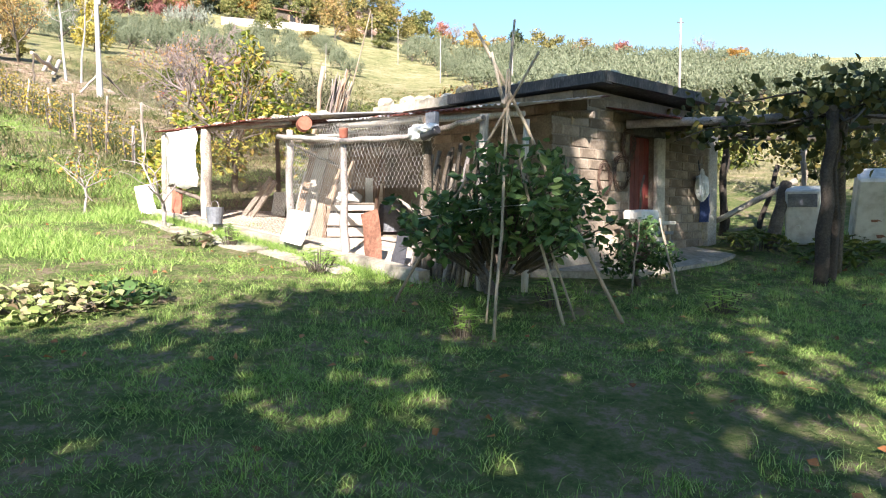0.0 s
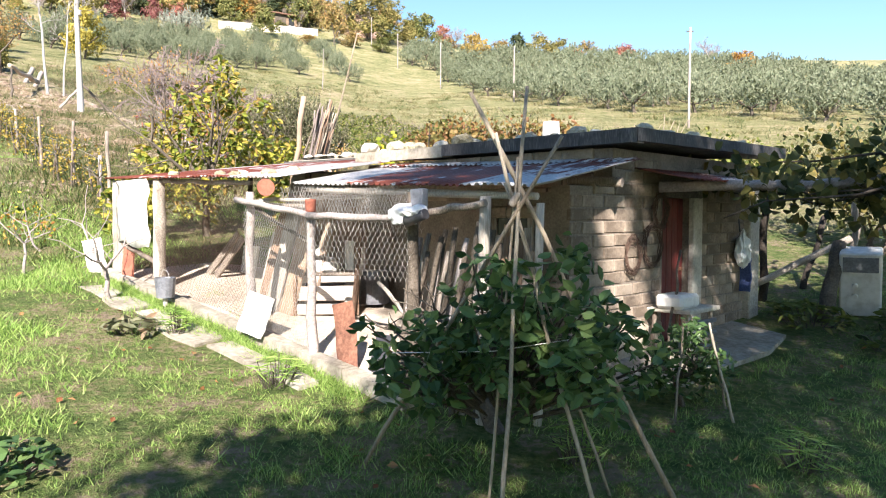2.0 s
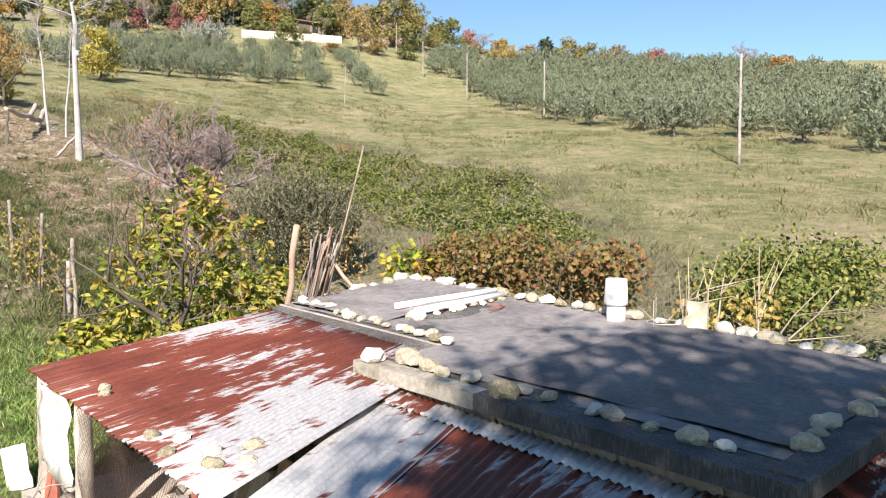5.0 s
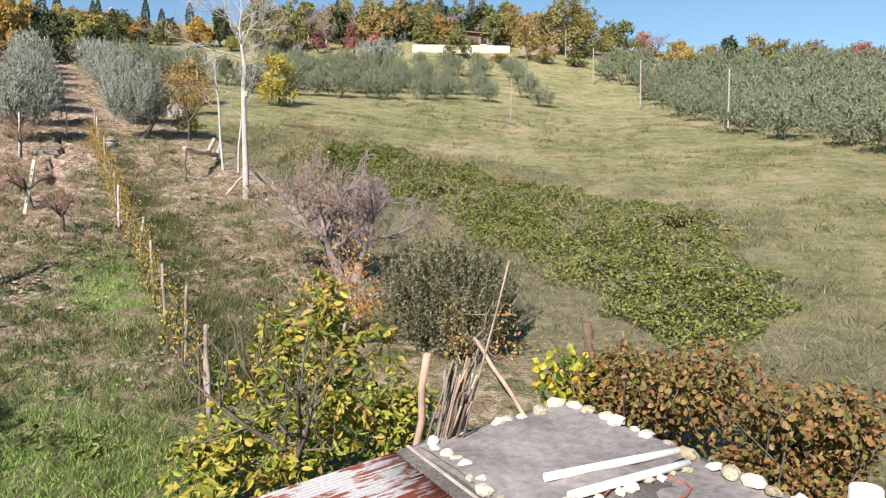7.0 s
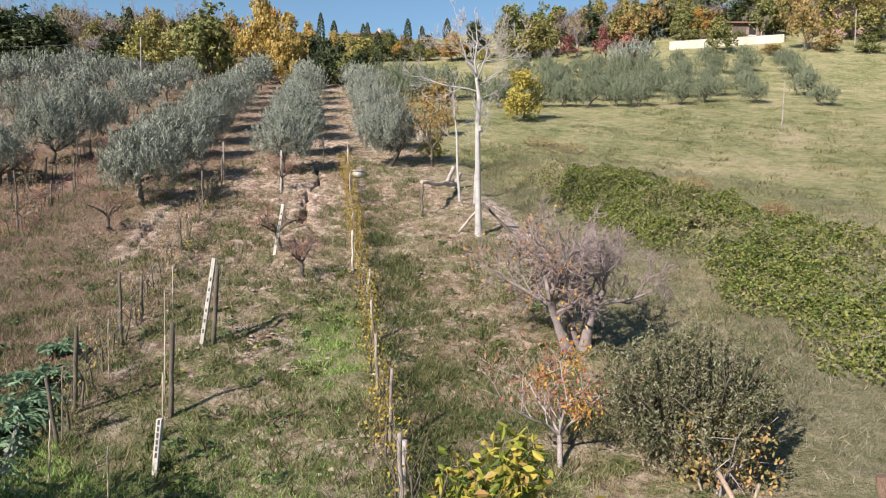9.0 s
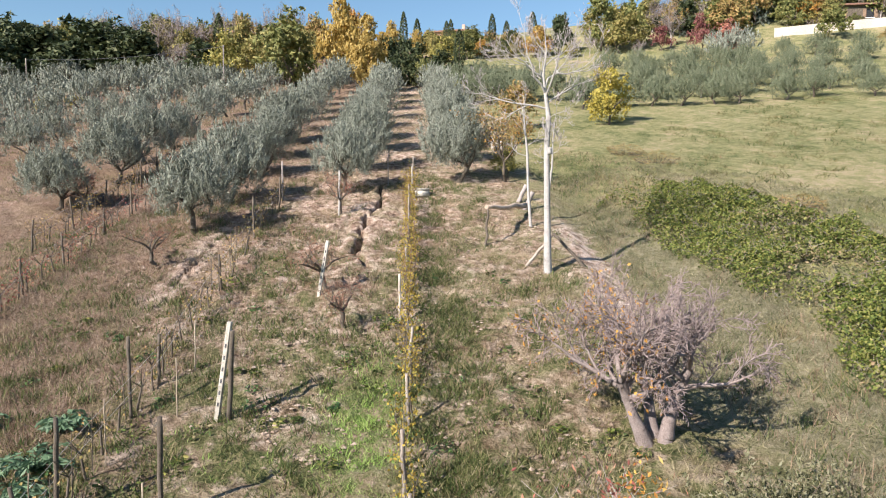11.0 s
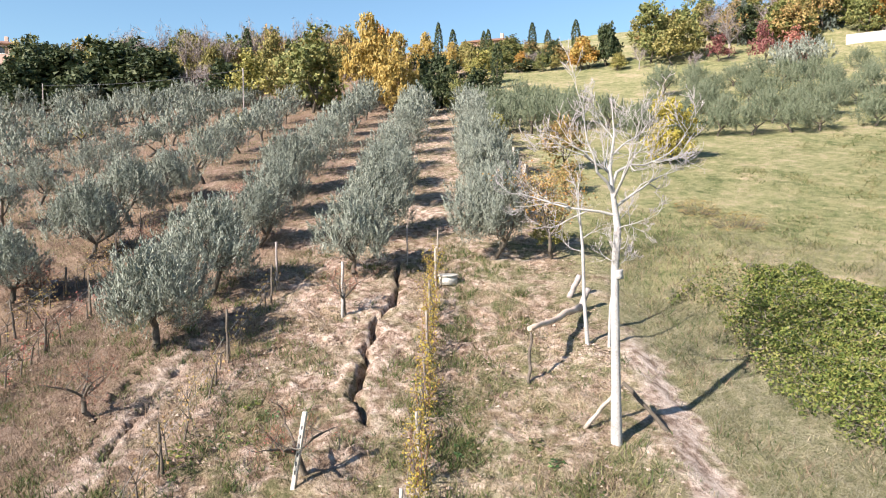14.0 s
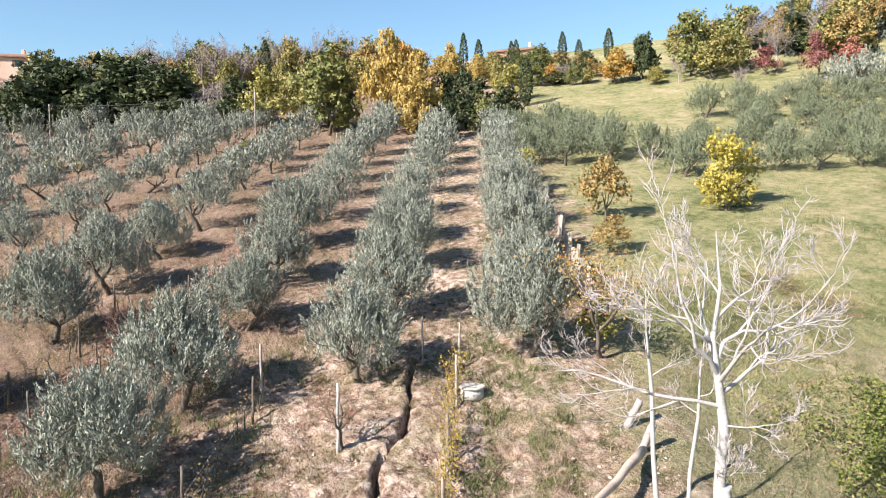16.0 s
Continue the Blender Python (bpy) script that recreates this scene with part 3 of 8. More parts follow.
def ground_mat():
    m, nt, b = node_mat("ground")
    co = nt.nodes.new("ShaderNodeTexCoord").outputs["Object"]
    sep = nt.nodes.new("ShaderNodeSeparateXYZ")
    nt.links.new(co, sep.inputs[0])
    x, y = sep.outputs[0], sep.outputs[1]
    fine, mid, big, huge = noise_of(nt, co, 14, 6, 0.7), noise_of(nt, co, 2.2, 4), noise_of(nt, co, 0.5, 4), noise_of(nt, co, 0.12, 3)
    lawn = ramp(nt, calc(nt, "ADD", calc(nt, "MULTIPLY", fine, 0.5), calc(nt, "MULTIPLY", mid, 0.5)),
                [(0.32, (0.05, 0.082, 0.026)), (0.45, (0.12, 0.165, 0.055)), (0.53, (0.2, 0.205, 0.09)), (0.58, (0.3, 0.235, 0.165))])
    meadow = ramp(nt, calc(nt, "ADD", calc(nt, "ADD", calc(nt, "MULTIPLY", fine, 0.27), calc(nt, "MULTIPLY", mid, 0.27)), calc(nt, "ADD", calc(nt, "MULTIPLY", big, 0.26), calc(nt, "MULTIPLY", huge, 0.2))),
                  [(0.4, (0.085, 0.098, 0.042)), (0.46, (0.185, 0.195, 0.088)), (0.53, (0.3, 0.272, 0.145)), (0.6, (0.42, 0.335, 0.23))])
    clod = noise_of(nt, co, 3.2, 4, 0.6)
    weed = noise_of(nt, co, 0.95, 5, 0.68)
    soil = ramp(nt, calc(nt, "ADD", calc(nt, "MULTIPLY", fine, 0.28), calc(nt, "MULTIPLY", clod, 0.72)),
                [(0.38, (0.12, 0.075, 0.055)), (0.455, (0.29, 0.2, 0.155)), (0.52, (0.44, 0.335, 0.27)), (0.6, (0.63, 0.515, 0.44))])
    weeds = ramp(nt, calc(nt, "ADD", calc(nt, "MULTIPLY", fine, 0.55), calc(nt, "MULTIPLY", clod, 0.45)),
                 [(0.38, (0.045, 0.06, 0.022)), (0.48, (0.11, 0.125, 0.05)), (0.56, (0.2, 0.19, 0.095)), (0.66, (0.36, 0.3, 0.19))])
    dry = ramp(nt, fine, [(0.34, (0.2, 0.15, 0.09)), (0.5, (0.34, 0.27, 0.175)), (0.66, (0.5, 0.42, 0.3))])
    # across the slope: q grows from the orchard over the bank to the meadow
    q = calc(nt, "ADD", calc(nt, "MULTIPLY", calc(nt, "ADD", x, 11.0), 0.69), calc(nt, "MULTIPLY", calc(nt, "SUBTRACT", y, 30.2), 0.72))
    wander = calc(nt, "MULTIPLY", calc(nt, "SUBTRACT", big, 0.5), 9.0)
    qq = calc(nt, "ADD", q, wander)
    to_meadow = calc(nt, "MULTIPLY_ADD", qq, 0.5, 0.6, clamp=True)
    # weeds cover the slope in patches, thinnest where the orchard's soil is bare
    patch = calc(nt, "MULTIPLY_ADD", weed, 8.0, -3.75, clamp=True)
    nearer = calc(nt, "MULTIPLY_ADD", calc(nt, "ADD", y, calc(nt, "MULTIPLY", x, -0.45)), -0.07, 2.95, clamp=True)
    by_bank = calc(nt, "MULTIPLY_ADD", q, 0.16, 1.25, clamp=True)
    cover = calc(nt, "ADD", calc(nt, "MULTIPLY", calc(nt, "MULTIPLY_ADD", patch, 0.85, 0.1), calc(nt, "MULTIPLY_ADD", nearer, 0.5, 0.5)), calc(nt, "MULTIPLY", nearer, 0.22), clamp=True)
    earth = mixed(nt, calc(nt, "MULTIPLY", calc(nt, "MULTIPLY_ADD", big, 6.0, -2.8, clamp=True), 0.7), soil, dry)
    earth = mixed(nt, calc(nt, "MULTIPLY", by_bank, 0.3), earth, dry)
    slope = mixed(nt, cover, earth, weeds)
    west = calc(nt, "MULTIPLY", calc(nt, "MULTIPLY_ADD", q, -0.12, -1.5, clamp=True), calc(nt, "MULTIPLY_ADD", big, 5.0, -1.9, clamp=True))
    turf = calc(nt, "MULTIPLY", calc(nt, "MULTIPLY_ADD", q, 0.6, 3.6, clamp=True), calc(nt, "MULTIPLY_ADD", weed, 5.0, -2.35, clamp=True))
    slope = mixed(nt, calc(nt, "MULTIPLY", turf, 0.8), slope, weeds)
    slope = mixed(nt, calc(nt, "MULTIPLY", west, 0.6), slope, weeds)
    brown = calc(nt, "MULTIPLY_ADD", q, -0.2, -2.0, clamp=True)
    slope = mixed(nt, calc(nt, "MULTIPLY", brown, 0.75), slope, ramp(nt, fine, [(0.35, (0.1, 0.062, 0.045)), (0.5, (0.2, 0.135, 0.1)), (0.65, (0.32, 0.235, 0.18))]))
    tone = mixed(nt, calc(nt, "MULTIPLY_ADD", noise_of(nt, co, 0.33, 4, 0.6), 4.0, -1.5, clamp=True), (0.82, 0.78, 0.76), (1.15, 1.15, 1.16))
    slope = mixed(nt, 1.0, slope, tone, "MULTIPLY")
    # pale soil laid bare along the second crack
    slip = calc(nt, "ABSOLUTE", calc(nt, "ADD", calc(nt, "ADD", x, y), calc(nt, "MULTIPLY_ADD", weed, 1.6, 0.5)))
    run = calc(nt, "MULTIPLY", calc(nt, "MULTIPLY_ADD", x, 0.8, 23.6, clamp=True), calc(nt, "MULTIPLY_ADD", x, -0.8, -18.0, clamp=True))
    slope = mixed(nt, calc(nt, "MULTIPLY", calc(nt, "MULTIPLY_ADD", slip, -2.5, 2.3, clamp=True), calc(nt, "MULTIPLY", run, 0.6)), slope, ramp(nt, clod, [(0.36, (0.26, 0.18, 0.135)), (0.5, (0.46, 0.36, 0.295)), (0.62, (0.62, 0.51, 0.435))]))
    # bright grass beside the yellow vine row
    gx_ = calc(nt, "ADD", calc(nt, "MULTIPLY", calc(nt, "ADD", x, 13.4), 0.692), calc(nt, "MULTIPLY", calc(nt, "SUBTRACT", y, 22.5), 0.722))
    gy_ = calc(nt, "ADD", calc(nt, "MULTIPLY", calc(nt, "ADD", x, 13.4), -0.722), calc(nt, "MULTIPLY", calc(nt, "SUBTRACT", y, 22.5), 0.692))
    gd = calc(nt, "SQRT", calc(nt, "ADD", calc(nt, "MULTIPLY", gx_, gx_), calc(nt, "MULTIPLY", calc(nt, "MULTIPLY", gy_, gy_), 0.12)))
    lush = calc(nt, "MULTIPLY_ADD", calc(nt, "ADD", gd, calc(nt, "MULTIPLY", calc(nt, "SUBTRACT", weed, 0.5), 2.4)), -1.6, 1.9, clamp=True)
    slope = mixed(nt, calc(nt, "MULTIPLY", lush, 0.8), slope, lawn)
    land = mixed(nt, to_meadow, slope, meadow)
    # grey dry grass along the bank, and the pale scar of the slipped soil
    rank = ramp(nt, calc(nt, "ADD", calc(nt, "MULTIPLY", fine, 0.5), calc(nt, "MULTIPLY", clod, 0.5)), [(0.36, (0.1, 0.105, 0.05)), (0.48, (0.2, 0.185, 0.11)), (0.6, (0.33, 0.29, 0.2)), (0.7, (0.45, 0.39, 0.29))])
    near_bank = calc(nt, "MULTIPLY", calc(nt, "MULTIPLY_ADD", calc(nt, "ABSOLUTE", calc(nt, "SUBTRACT", qq, 2.6)), -0.45, 1.7, clamp=True), calc(nt, "MULTIPLY_ADD", y, -0.2, 8.8, clamp=True))
    land = mixed(nt, calc(nt, "MULTIPLY", near_bank, 0.85), land, rank)
    edge = calc(nt, "ABSOLUTE", calc(nt, "SUBTRACT", calc(nt, "ADD", q, calc(nt, "MULTIPLY", calc(nt, "SUBTRACT", weed, 0.5), 2.6)), 0.15))
    along = calc(nt, "MULTIPLY", calc(nt, "MULTIPLY_ADD", y, 0.7, -20.3, clamp=True), calc(nt, "MULTIPLY_ADD", y, -0.6, 23.0, clamp=True))
    scar = calc(nt, "MULTIPLY", calc(nt, "MULTIPLY_ADD", edge, -2.2, 1.7, clamp=True), along)
    land = mixed(nt, calc(nt, "MULTIPLY", scar, 0.97), land, ramp(nt, clod, [(0.36, (0.24, 0.165, 0.125)), (0.5, (0.48, 0.375, 0.31)), (0.62, (0.64, 0.53, 0.455))]))
    ly = calc(nt, "ADD", calc(nt, "ADD", y, calc(nt, "MULTIPLY", calc(nt, "MINIMUM", calc(nt, "ADD", x, 7.0), 0.0), -0.22)), calc(nt, "MULTIPLY", calc(nt, "SUBTRACT", mid, 0.5), 5.0))
    to_lawn = calc(nt, "MULTIPLY_ADD", ly, -0.3, 5.85, clamp=True)
    nt.links.new(mixed(nt, to_lawn, land, lawn), b.inputs["Base Color"])
    b.inputs["Roughness"].default_value = 0.97
    b.inputs["Specular IOR Level"].default_value = 0.1
    bumped(nt, b, calc(nt, "ADD", fine, calc(nt, "MULTIPLY", clod, 1.1)), 1.0, 0.14)
    return m


gx = spaced([(-620, 0), (-200, 30), (-110, 6), (-60, 2), (-31, 0.8), (-20, 0.085), (-8, 0.24), (9, 0.4), (30, 1.2), (80, 4), (200, 12), (620, 35)])
gy = spaced([(-500, 0), (-120, 30), (-25, 6), (-2, 1), (22, 0.4), (38, 0.095), (60, 0.6), (110, 2.2), (230, 6), (700, 35)])
X, Y = np.meshgrid(gx, gy)
Z = ground(X, Y)
rough = 0.36 * (vnoise(X, Y, 2.1, 3, 4) - 0.5) + 0.03 * (np.sin(X * 5.3 + Y * 3.1) * np.sin(Y * 6.1 - X * 2.7) + 0.6 * np.sin(X * 11.0 - Y * 7) * np.sin(Y * 13 + X * 4))
soilish = np.clip((-(X + 11) * 0.69 - (Y - 30.2) * 0.72) / 3, 0, 1) * np.clip((Y - 16) / 5, 0, 1) * (Y < 45)
Z = Z + rough * soilish
for line, w, depth in ((CRACKS[0], 0.085, 1.0), (CRACKS[1], 0.06, 0.5), (CRACKS[2], 0.05, 0.35)):
    d, side = to_line(X, Y, line)
    d = d + (0.2 if line is CRACKS[0] else 0.42) * (vnoise(X, Y, 2.6, 5, 3) - 0.42)
    Z = Z - depth * np.clip(1.45 - d / w, 0, 1) + 0.06 * np.exp(-((d - 0.35) / 0.25) ** 2) * (side > 0)
ny, nx = X.shape
idx = np.arange(nx * ny).reshape(ny, nx)
quads = np.stack([idx[:-1, :-1], idx[:-1, 1:], idx[1:, 1:], idx[1:, :-1]], -1).reshape(-1, 4)
land = new("ground", mesh_of("ground", np.stack([X, Y, Z], -1).reshape(-1, 3), quads, ground_mat(), True))
tagged(land, "hillside ground with lawn, cracked bare soil and dry meadow", "ground", kind="structure")


def scatter(rng, n, x0, x1, y0, y1, keep):
    p = np.stack([rng.uniform(x0, x1, n), rng.uniform(y0, y1, n)], 1)
    return p[keep(p[:, 0], p[:, 1])]


def blades(name, p, height, width, rng, mat, label, tuft=1, lean=0.5, fan=0.05, bent=False):
    """Grass: each blade a bent triangle pair rising from the ground."""
    p = np.repeat(p, tuft, 0) + rng.normal(size=(len(p) * tuft, 2)) * fan
    n = len(p)
    base = np.stack([p[:, 0], p[:, 1], ground(p[:, 0], p[:, 1]) - 0.01], 1)
    a = rng.uniform(0, 6.283, n)
    s = np.stack([np.cos(a), np.sin(a), 0 * a], 1)
    h = (height * rng.uniform(0.4, 1.3, n))[:, None]
    dr = rng.normal(size=(n, 3)) * (lean, lean, 0)
    w = width * rng.uniform(0.6, 1.3, n)[:, None]
    if not bent:
        v = np.stack([base - s * w, base + s * w, base + (np.array((0, 0, 0.95)) + dr) * h], 1).reshape(-1, 3)
        return tagged(new(name, mesh_of(name, v, np.arange(3 * n).reshape(-1, 3), mat)), label, "grass", kind="stuff")
    mid = base + (np.array((0, 0, 0.6)) + dr * 0.3) * h
    tip = base + (np.array((0, 0, 0.95)) + dr) * h
    v = np.stack([base - s * w, base + s * w, mid + s * w * 0.7, tip, mid - s * w * 0.7], 1).reshape(-1, 3)
    i = (np.arange(n) * 5)[:, None]
    f = np.concatenate([i + (0, 1, 2), i + (0, 2, 4), i + (4, 2, 3)], 0)
    return tagged(new(name, mesh_of(name, v, f, mat)), label, "grass", kind="stuff")


def q_of(x, y):
    return (x + 11) * 0.69 + (y - 30.2) * 0.72


def off_shed(x, y):
    u, v = (x - 1.64) * 0.722 - (y - 9.4) * 0.692, (x - 1.64) * 0.692 + (y - 9.4) * 0.722
    return ~((u > -7.4) & (u < 0.95) & (v > -2.35) & (v < 3.6)) & ~((u > -6.6) & (u < -1.2) & (v > -2.8) & (v < -2.36))


def patchy(x, y, f=1.0):
    return np.clip((vnoise(x, y, 0.55 * f, 2, 3) - 0.28) * 2.2, 0, 1)


g = np.random.default_rng(11)
near = scatter(g, 96000, -7.5, 7.5, 1.6, 14, lambda x, y: off_shed(x, y) & (g.random(len(x)) < np.clip(1.35 - 0.075 * y, 0.2, 1)) & (g.random(len(x)) < 0.05 + patchy(x, y)) & (vnoise(x, y, 1.3, 8) > 0.22 + 0.16 * g.random(len(x))))
blades("lawn_grass", near, 0.045, 0.0034, g, GRASS_LAWN, "fresh green uneven lawn grass in the yard", 9, 0.8, 0.035)
tufts = scatter(g, 900, -7, 7, 2, 13, lambda x, y: off_shed(x, y) & (patchy(x, y, 0.8) > 0.45))
blades("tall_grass_tufts", tufts, 0.085, 0.0028, g, GRASS_LAWN, "taller green grass tufts standing in the lawn", 36, 0.55, 0.06, True)
left = scatter(g, 30000, -17, -4, 8, 21, lambda x, y: off_shed(x, y) & (patchy(x, y, 0.6) > 0.3) & (g.random(len(x)) < np.clip((19.0 - y + 0.15 * (x + 10)) / 3, 0.06, 1)))
blades("rough_grass", left, 0.13, 0.009, g, GRASS_LAWN, "rough green grass on the slope beside the coop", 4, 0.6, 0.07)
mead = scatter(g, 12000, -30, 26, 17, 70, lambda x, y: (q_of(x, y) > 0.5) & off_shed(x, y) & (g.random(len(x)) < np.clip(1.5 - y / 55, 0.3, 1)))
blades("meadow_grass", mead, 0.17, 0.013, g, GRASS_DRY, "dry yellowish meadow grass on the hillside", 5, 0.95, 0.2)
lush_p = scatter(g, 9000, -17, -10, 18, 27, lambda x, y: np.hypot((x + 13.4) * 0.692 + (y - 22.5) * 0.722, 0.35 * ((x + 13.4) * -0.722 + (y - 22.5) * 0.692)) < 1.3 * g.random(len(x)) ** 0.6)
blades("lush_grass", lush_p, 0.13, 0.009, g, GRASS_LAWN, "lush green grass patch beside the vine row", 4, 0.6, 0.06)
clump = scatter(g, 1700, -26, 26, 22, 84, lambda x, y: (q_of(x, y) > 3) & (vnoise(x, y, 0.16, 61, 2) > 0.42))
blades("rush_clumps", clump[::2], 0.24, 0.02, g, WEED_LEAF, "darker green weed clumps dotted over the meadow", 30, 0.9, 0.3)
blades("withered_clumps", clump[1::2], 0.26, 0.02, g, WITHERED_LEAF, "withered brown weed clumps dotted over the meadow", 30, 0.9, 0.28)
gb = np.random.default_rng(36)
bank = scatter(gb, 6400, -27, -3, 22, 50, lambda x, y: (q_of(x, y) > 0.6 + 0.5 * vnoise(x, y, 0.5, 17)) & (q_of(x, y) < 6.5) & (vnoise(x, y, 0.45, 19, 3) > 0.36))
blades("bank_weeds", bank[::2], 0.26, 0.014, gb, WEED_LEAF, "grey-green tall weeds between the bank and the brambles", 7, 0.6, 0.2)
blades("bank_stalks", bank[1::2], 0.3, 0.01, gb, DEAD_STALK, "dry brown stalks between the bank and the brambles", 6, 0.5, 0.2)
# Dark weeds packed where the row's shadow falls, to deepen that strip.
ra, rc = g.uniform(-29, -6, 6500), g.normal(4.1, 0.75, 6500)
rw = np.stack([-30.43 - 0.722 * ra + 0.692 * rc, 35.79 + 0.692 * ra + 0.722 * rc], 1)
rw = rw[(vnoise(rw[:, 0], rw[:, 1], 0.75, 21) + g.normal(size=len(rw)) * 0.09 > 0.53) & (g.random(len(rw)) < np.clip((34.5 - rw[:, 1]) / 8, 0.12, 1))]
blades("row_weeds", rw, 0.2, 0.013, g, WEED_LEAF, "dark green weeds along the vine row, standing in for its shadow too", 5, 0.8, 0.1)
turf = scatter(g, 16000, -22, -4, 17, 36, lambda x, y: (q_of(x, y) > -5.6) & (q_of(x, y) < -0.7) & off_shed(x, y) & (g.random(len(x)) < np.clip((vnoise(x, y, 0.8, 52, 4) - 0.4) * 6, 0.05, 1)))
blades("slope_turf", turf, 0.12, 0.009, g, DRY_TURF, "short weedy grass between the vine row and the bank", 6, 0.8, 0.09)
weed = scatter(g, 26000, -30, -4, 13, 40, lambda x, y: (q_of(x, y) < 1) & (y > 12 - x * 0.2) & (to_line(x, y, CRACKS[0])[0] > 0.4) & (g.random(len(x)) < np.clip((vnoise(x, y, 0.75, 33, 4) - 0.5 + 0.012 * (24 - y)) * 7, 0.02, 1)))
blades("slope_weeds", weed, 0.14, 0.012, g, WEED_LEAF, "patchy low weeds and dry grass between vine rows", 5, 0.7, 0.1)
straw = scatter(g, 7000, -34, -5, 18, 44, lambda x, y: (q_of(x, y) < 1.5) & (vnoise(x, y, 0.6, 44, 4) > 0.53) & (to_line(x, y, CRACKS[0])[0] > 0.4))
blades("dry_straw", straw, 0.2, 0.01, g, GRASS_DRY, "pale dry grass stalks on the vineyard slope", 4, 0.7, 0.1)
tuft_p = scatter(g, 2600, -34, -7, 14, 40, lambda x, y: (q_of(x, y) < -0.6) & (y > 13 - x * 0.12) & (to_line(x, y, CRACKS[0])[0] > 0.5) & (vnoise(x, y, 0.4, 71, 3) + 0.012 * (26 - y) > 0.46))
blades("weed_tufts", tuft_p, 0.26, 0.014, g, WEED_LEAF, "dark weed tufts standing on the vineyard slope", 22, 0.55, 0.13)
stalk_p = scatter(g, 5200, -36, -8, 14, 38, lambda x, y: (q_of(x, y) < -2.2) & (y > 13 - x * 0.12) & (to_line(x, y, CRACKS[0])[0] > 0.5) & (vnoise(x, y, 0.5, 81, 3) > 0.45))
blades("dry_stalks", stalk_p, 0.4, 0.007, g, DEAD_STALK, "dry brown weed stalks standing between the vines", 4, 0.3, 0.1)
orchard_p = scatter(g, 15000, -80, -18, 20, 85, lambda x, y: (q_of(x, y) < 3) & (vnoise(x, y, 0.22, 101, 3) > 0.46) & (np.abs((x + 30.43) * -0.722 + (y - 35.79) * 0.692 - 30) < 31))
blades("orchard_weeds", orchard_p[::2], 0.2, 0.016, g, WEED_LEAF, "green weeds growing between the olive rows", 7, 0.9, 0.22)
blades("orchard_straw", orchard_p[1::2], 0.22, 0.014, g, DRY_TURF, "dry yellowish grass between the olive rows", 7, 0.9, 0.24)


def across_of(x, y):
    return (x + 30.43) * 0.692 + (y - 35.79) * 0.722


hay = scatter(g, 26000, -34, -15, 14, 32, lambda x, y: (np.abs(across_of(x, y) + 7.6 + 2.2 * (vnoise(x, y, 0.3, 91, 2) - 0.5)) < 2.6) & (to_line(x, y, CRACKS[1])[0] > 0.55) & (to_line(x, y, CRACKS[2])[0] > 0.3) & (y > 12 - 0.25 * x))
blades("hay_grass", hay, 0.17, 0.006, g, HAY, "reddish-brown dry grass lying on the slope", 5, 0.9, 0.12)
paveg = scatter(g, 500, -5, 1.5, 7, 12, lambda x, y: vnoise(x, y, 1.2, 5) > 0.5)
ug, vg = g.uniform(-6.6, -0.9, 420), g.normal(-2.29, 0.04, 420)
paveg = np.concatenate([paveg, np.stack([1.64 + 0.722 * ug + 0.692 * vg, 9.4 - 0.692 * ug + 0.722 * vg], 1)])
blades("paving_grass", paveg, 0.1, 0.006, g, GRASS_LAWN, "grass growing over the edges of the paving", 16, 0.7, 0.07)
dead = scatter(g, 260, -6, 7, 2, 11, lambda x, y: off_shed(x, y))
dl = np.stack([dead[:, 0], dead[:, 1], ground(dead[:, 0], dead[:, 1]) + 0.03], 1)
tagged(new("fallen_leaves", leaf_mesh("fallen_leaves", dl, 0.07, 0.05, g, DEAD_LEAF, flat=0.8)), "brown fallen leaves scattered over the lawn", "fallen leaves", kind="stuff")


def clods(p, size, rng):
    """Broken lumps of soil lying on the tilled ground."""
    n = len(p)
    o = np.array([(1, 0, 0), (0, 1, 0), (-1, 0, 0), (0, -1, 0), (0, 0, 1)], float)
    r = size * rng.uniform(0.4, 1.5, n) ** 1.5
    v = o[None] * r[:, None, None] * rng.uniform(0.55, 1.35, (n, 5, 1)) * (1, 1, 0.55)
    a = rng.uniform(0, 6.28, n)
    ca, sa_ = np.cos(a)[:, None], np.sin(a)[:, None]
    v = np.stack([v[:, :, 0] * ca - v[:, :, 1] * sa_, v[:, :, 0] * sa_ + v[:, :, 1] * ca, v[:, :, 2]], -1)
    v += np.stack([p[:, 0], p[:, 1], ground(p[:, 0], p[:, 1])], 1)[:, None]
    i = (np.arange(n) * 5)[:, None]
    f = np.concatenate([i + (0, 1, 4), i + (1, 2, 4), i + (2, 3, 4), i + (3, 0, 4)], 0)
    return tagged(new("soil_clods", mesh_of("soil_clods", v.reshape(-1, 3), f, CLOD)), "pale broken clods lying on the bare tilled soil", "soil clods", kind="stuff")


clods(scatter(g, 24000, -34, -9, 17, 44, lambda x, y: (q_of(x, y) < -0.5) & (y > 17 - 0.25 * (x + 9)) & (to_line(x, y, CRACKS[0])[0] > 0.3) & (g.random(len(x)) < np.clip((vnoise(x, y, 0.5, 8) - 0.35) * 3.5, 0.03, 1))), 0.05, g)

# ---------------------------------------------------------------- the shed and its coop
SHED = pose(1.64, 9.4, 0, 0, 0, -43.78)       # local x runs along the front, local y to the back


def yard_z(u, v):
    return -0.10 - 0.1017 * u + 0.041 * v


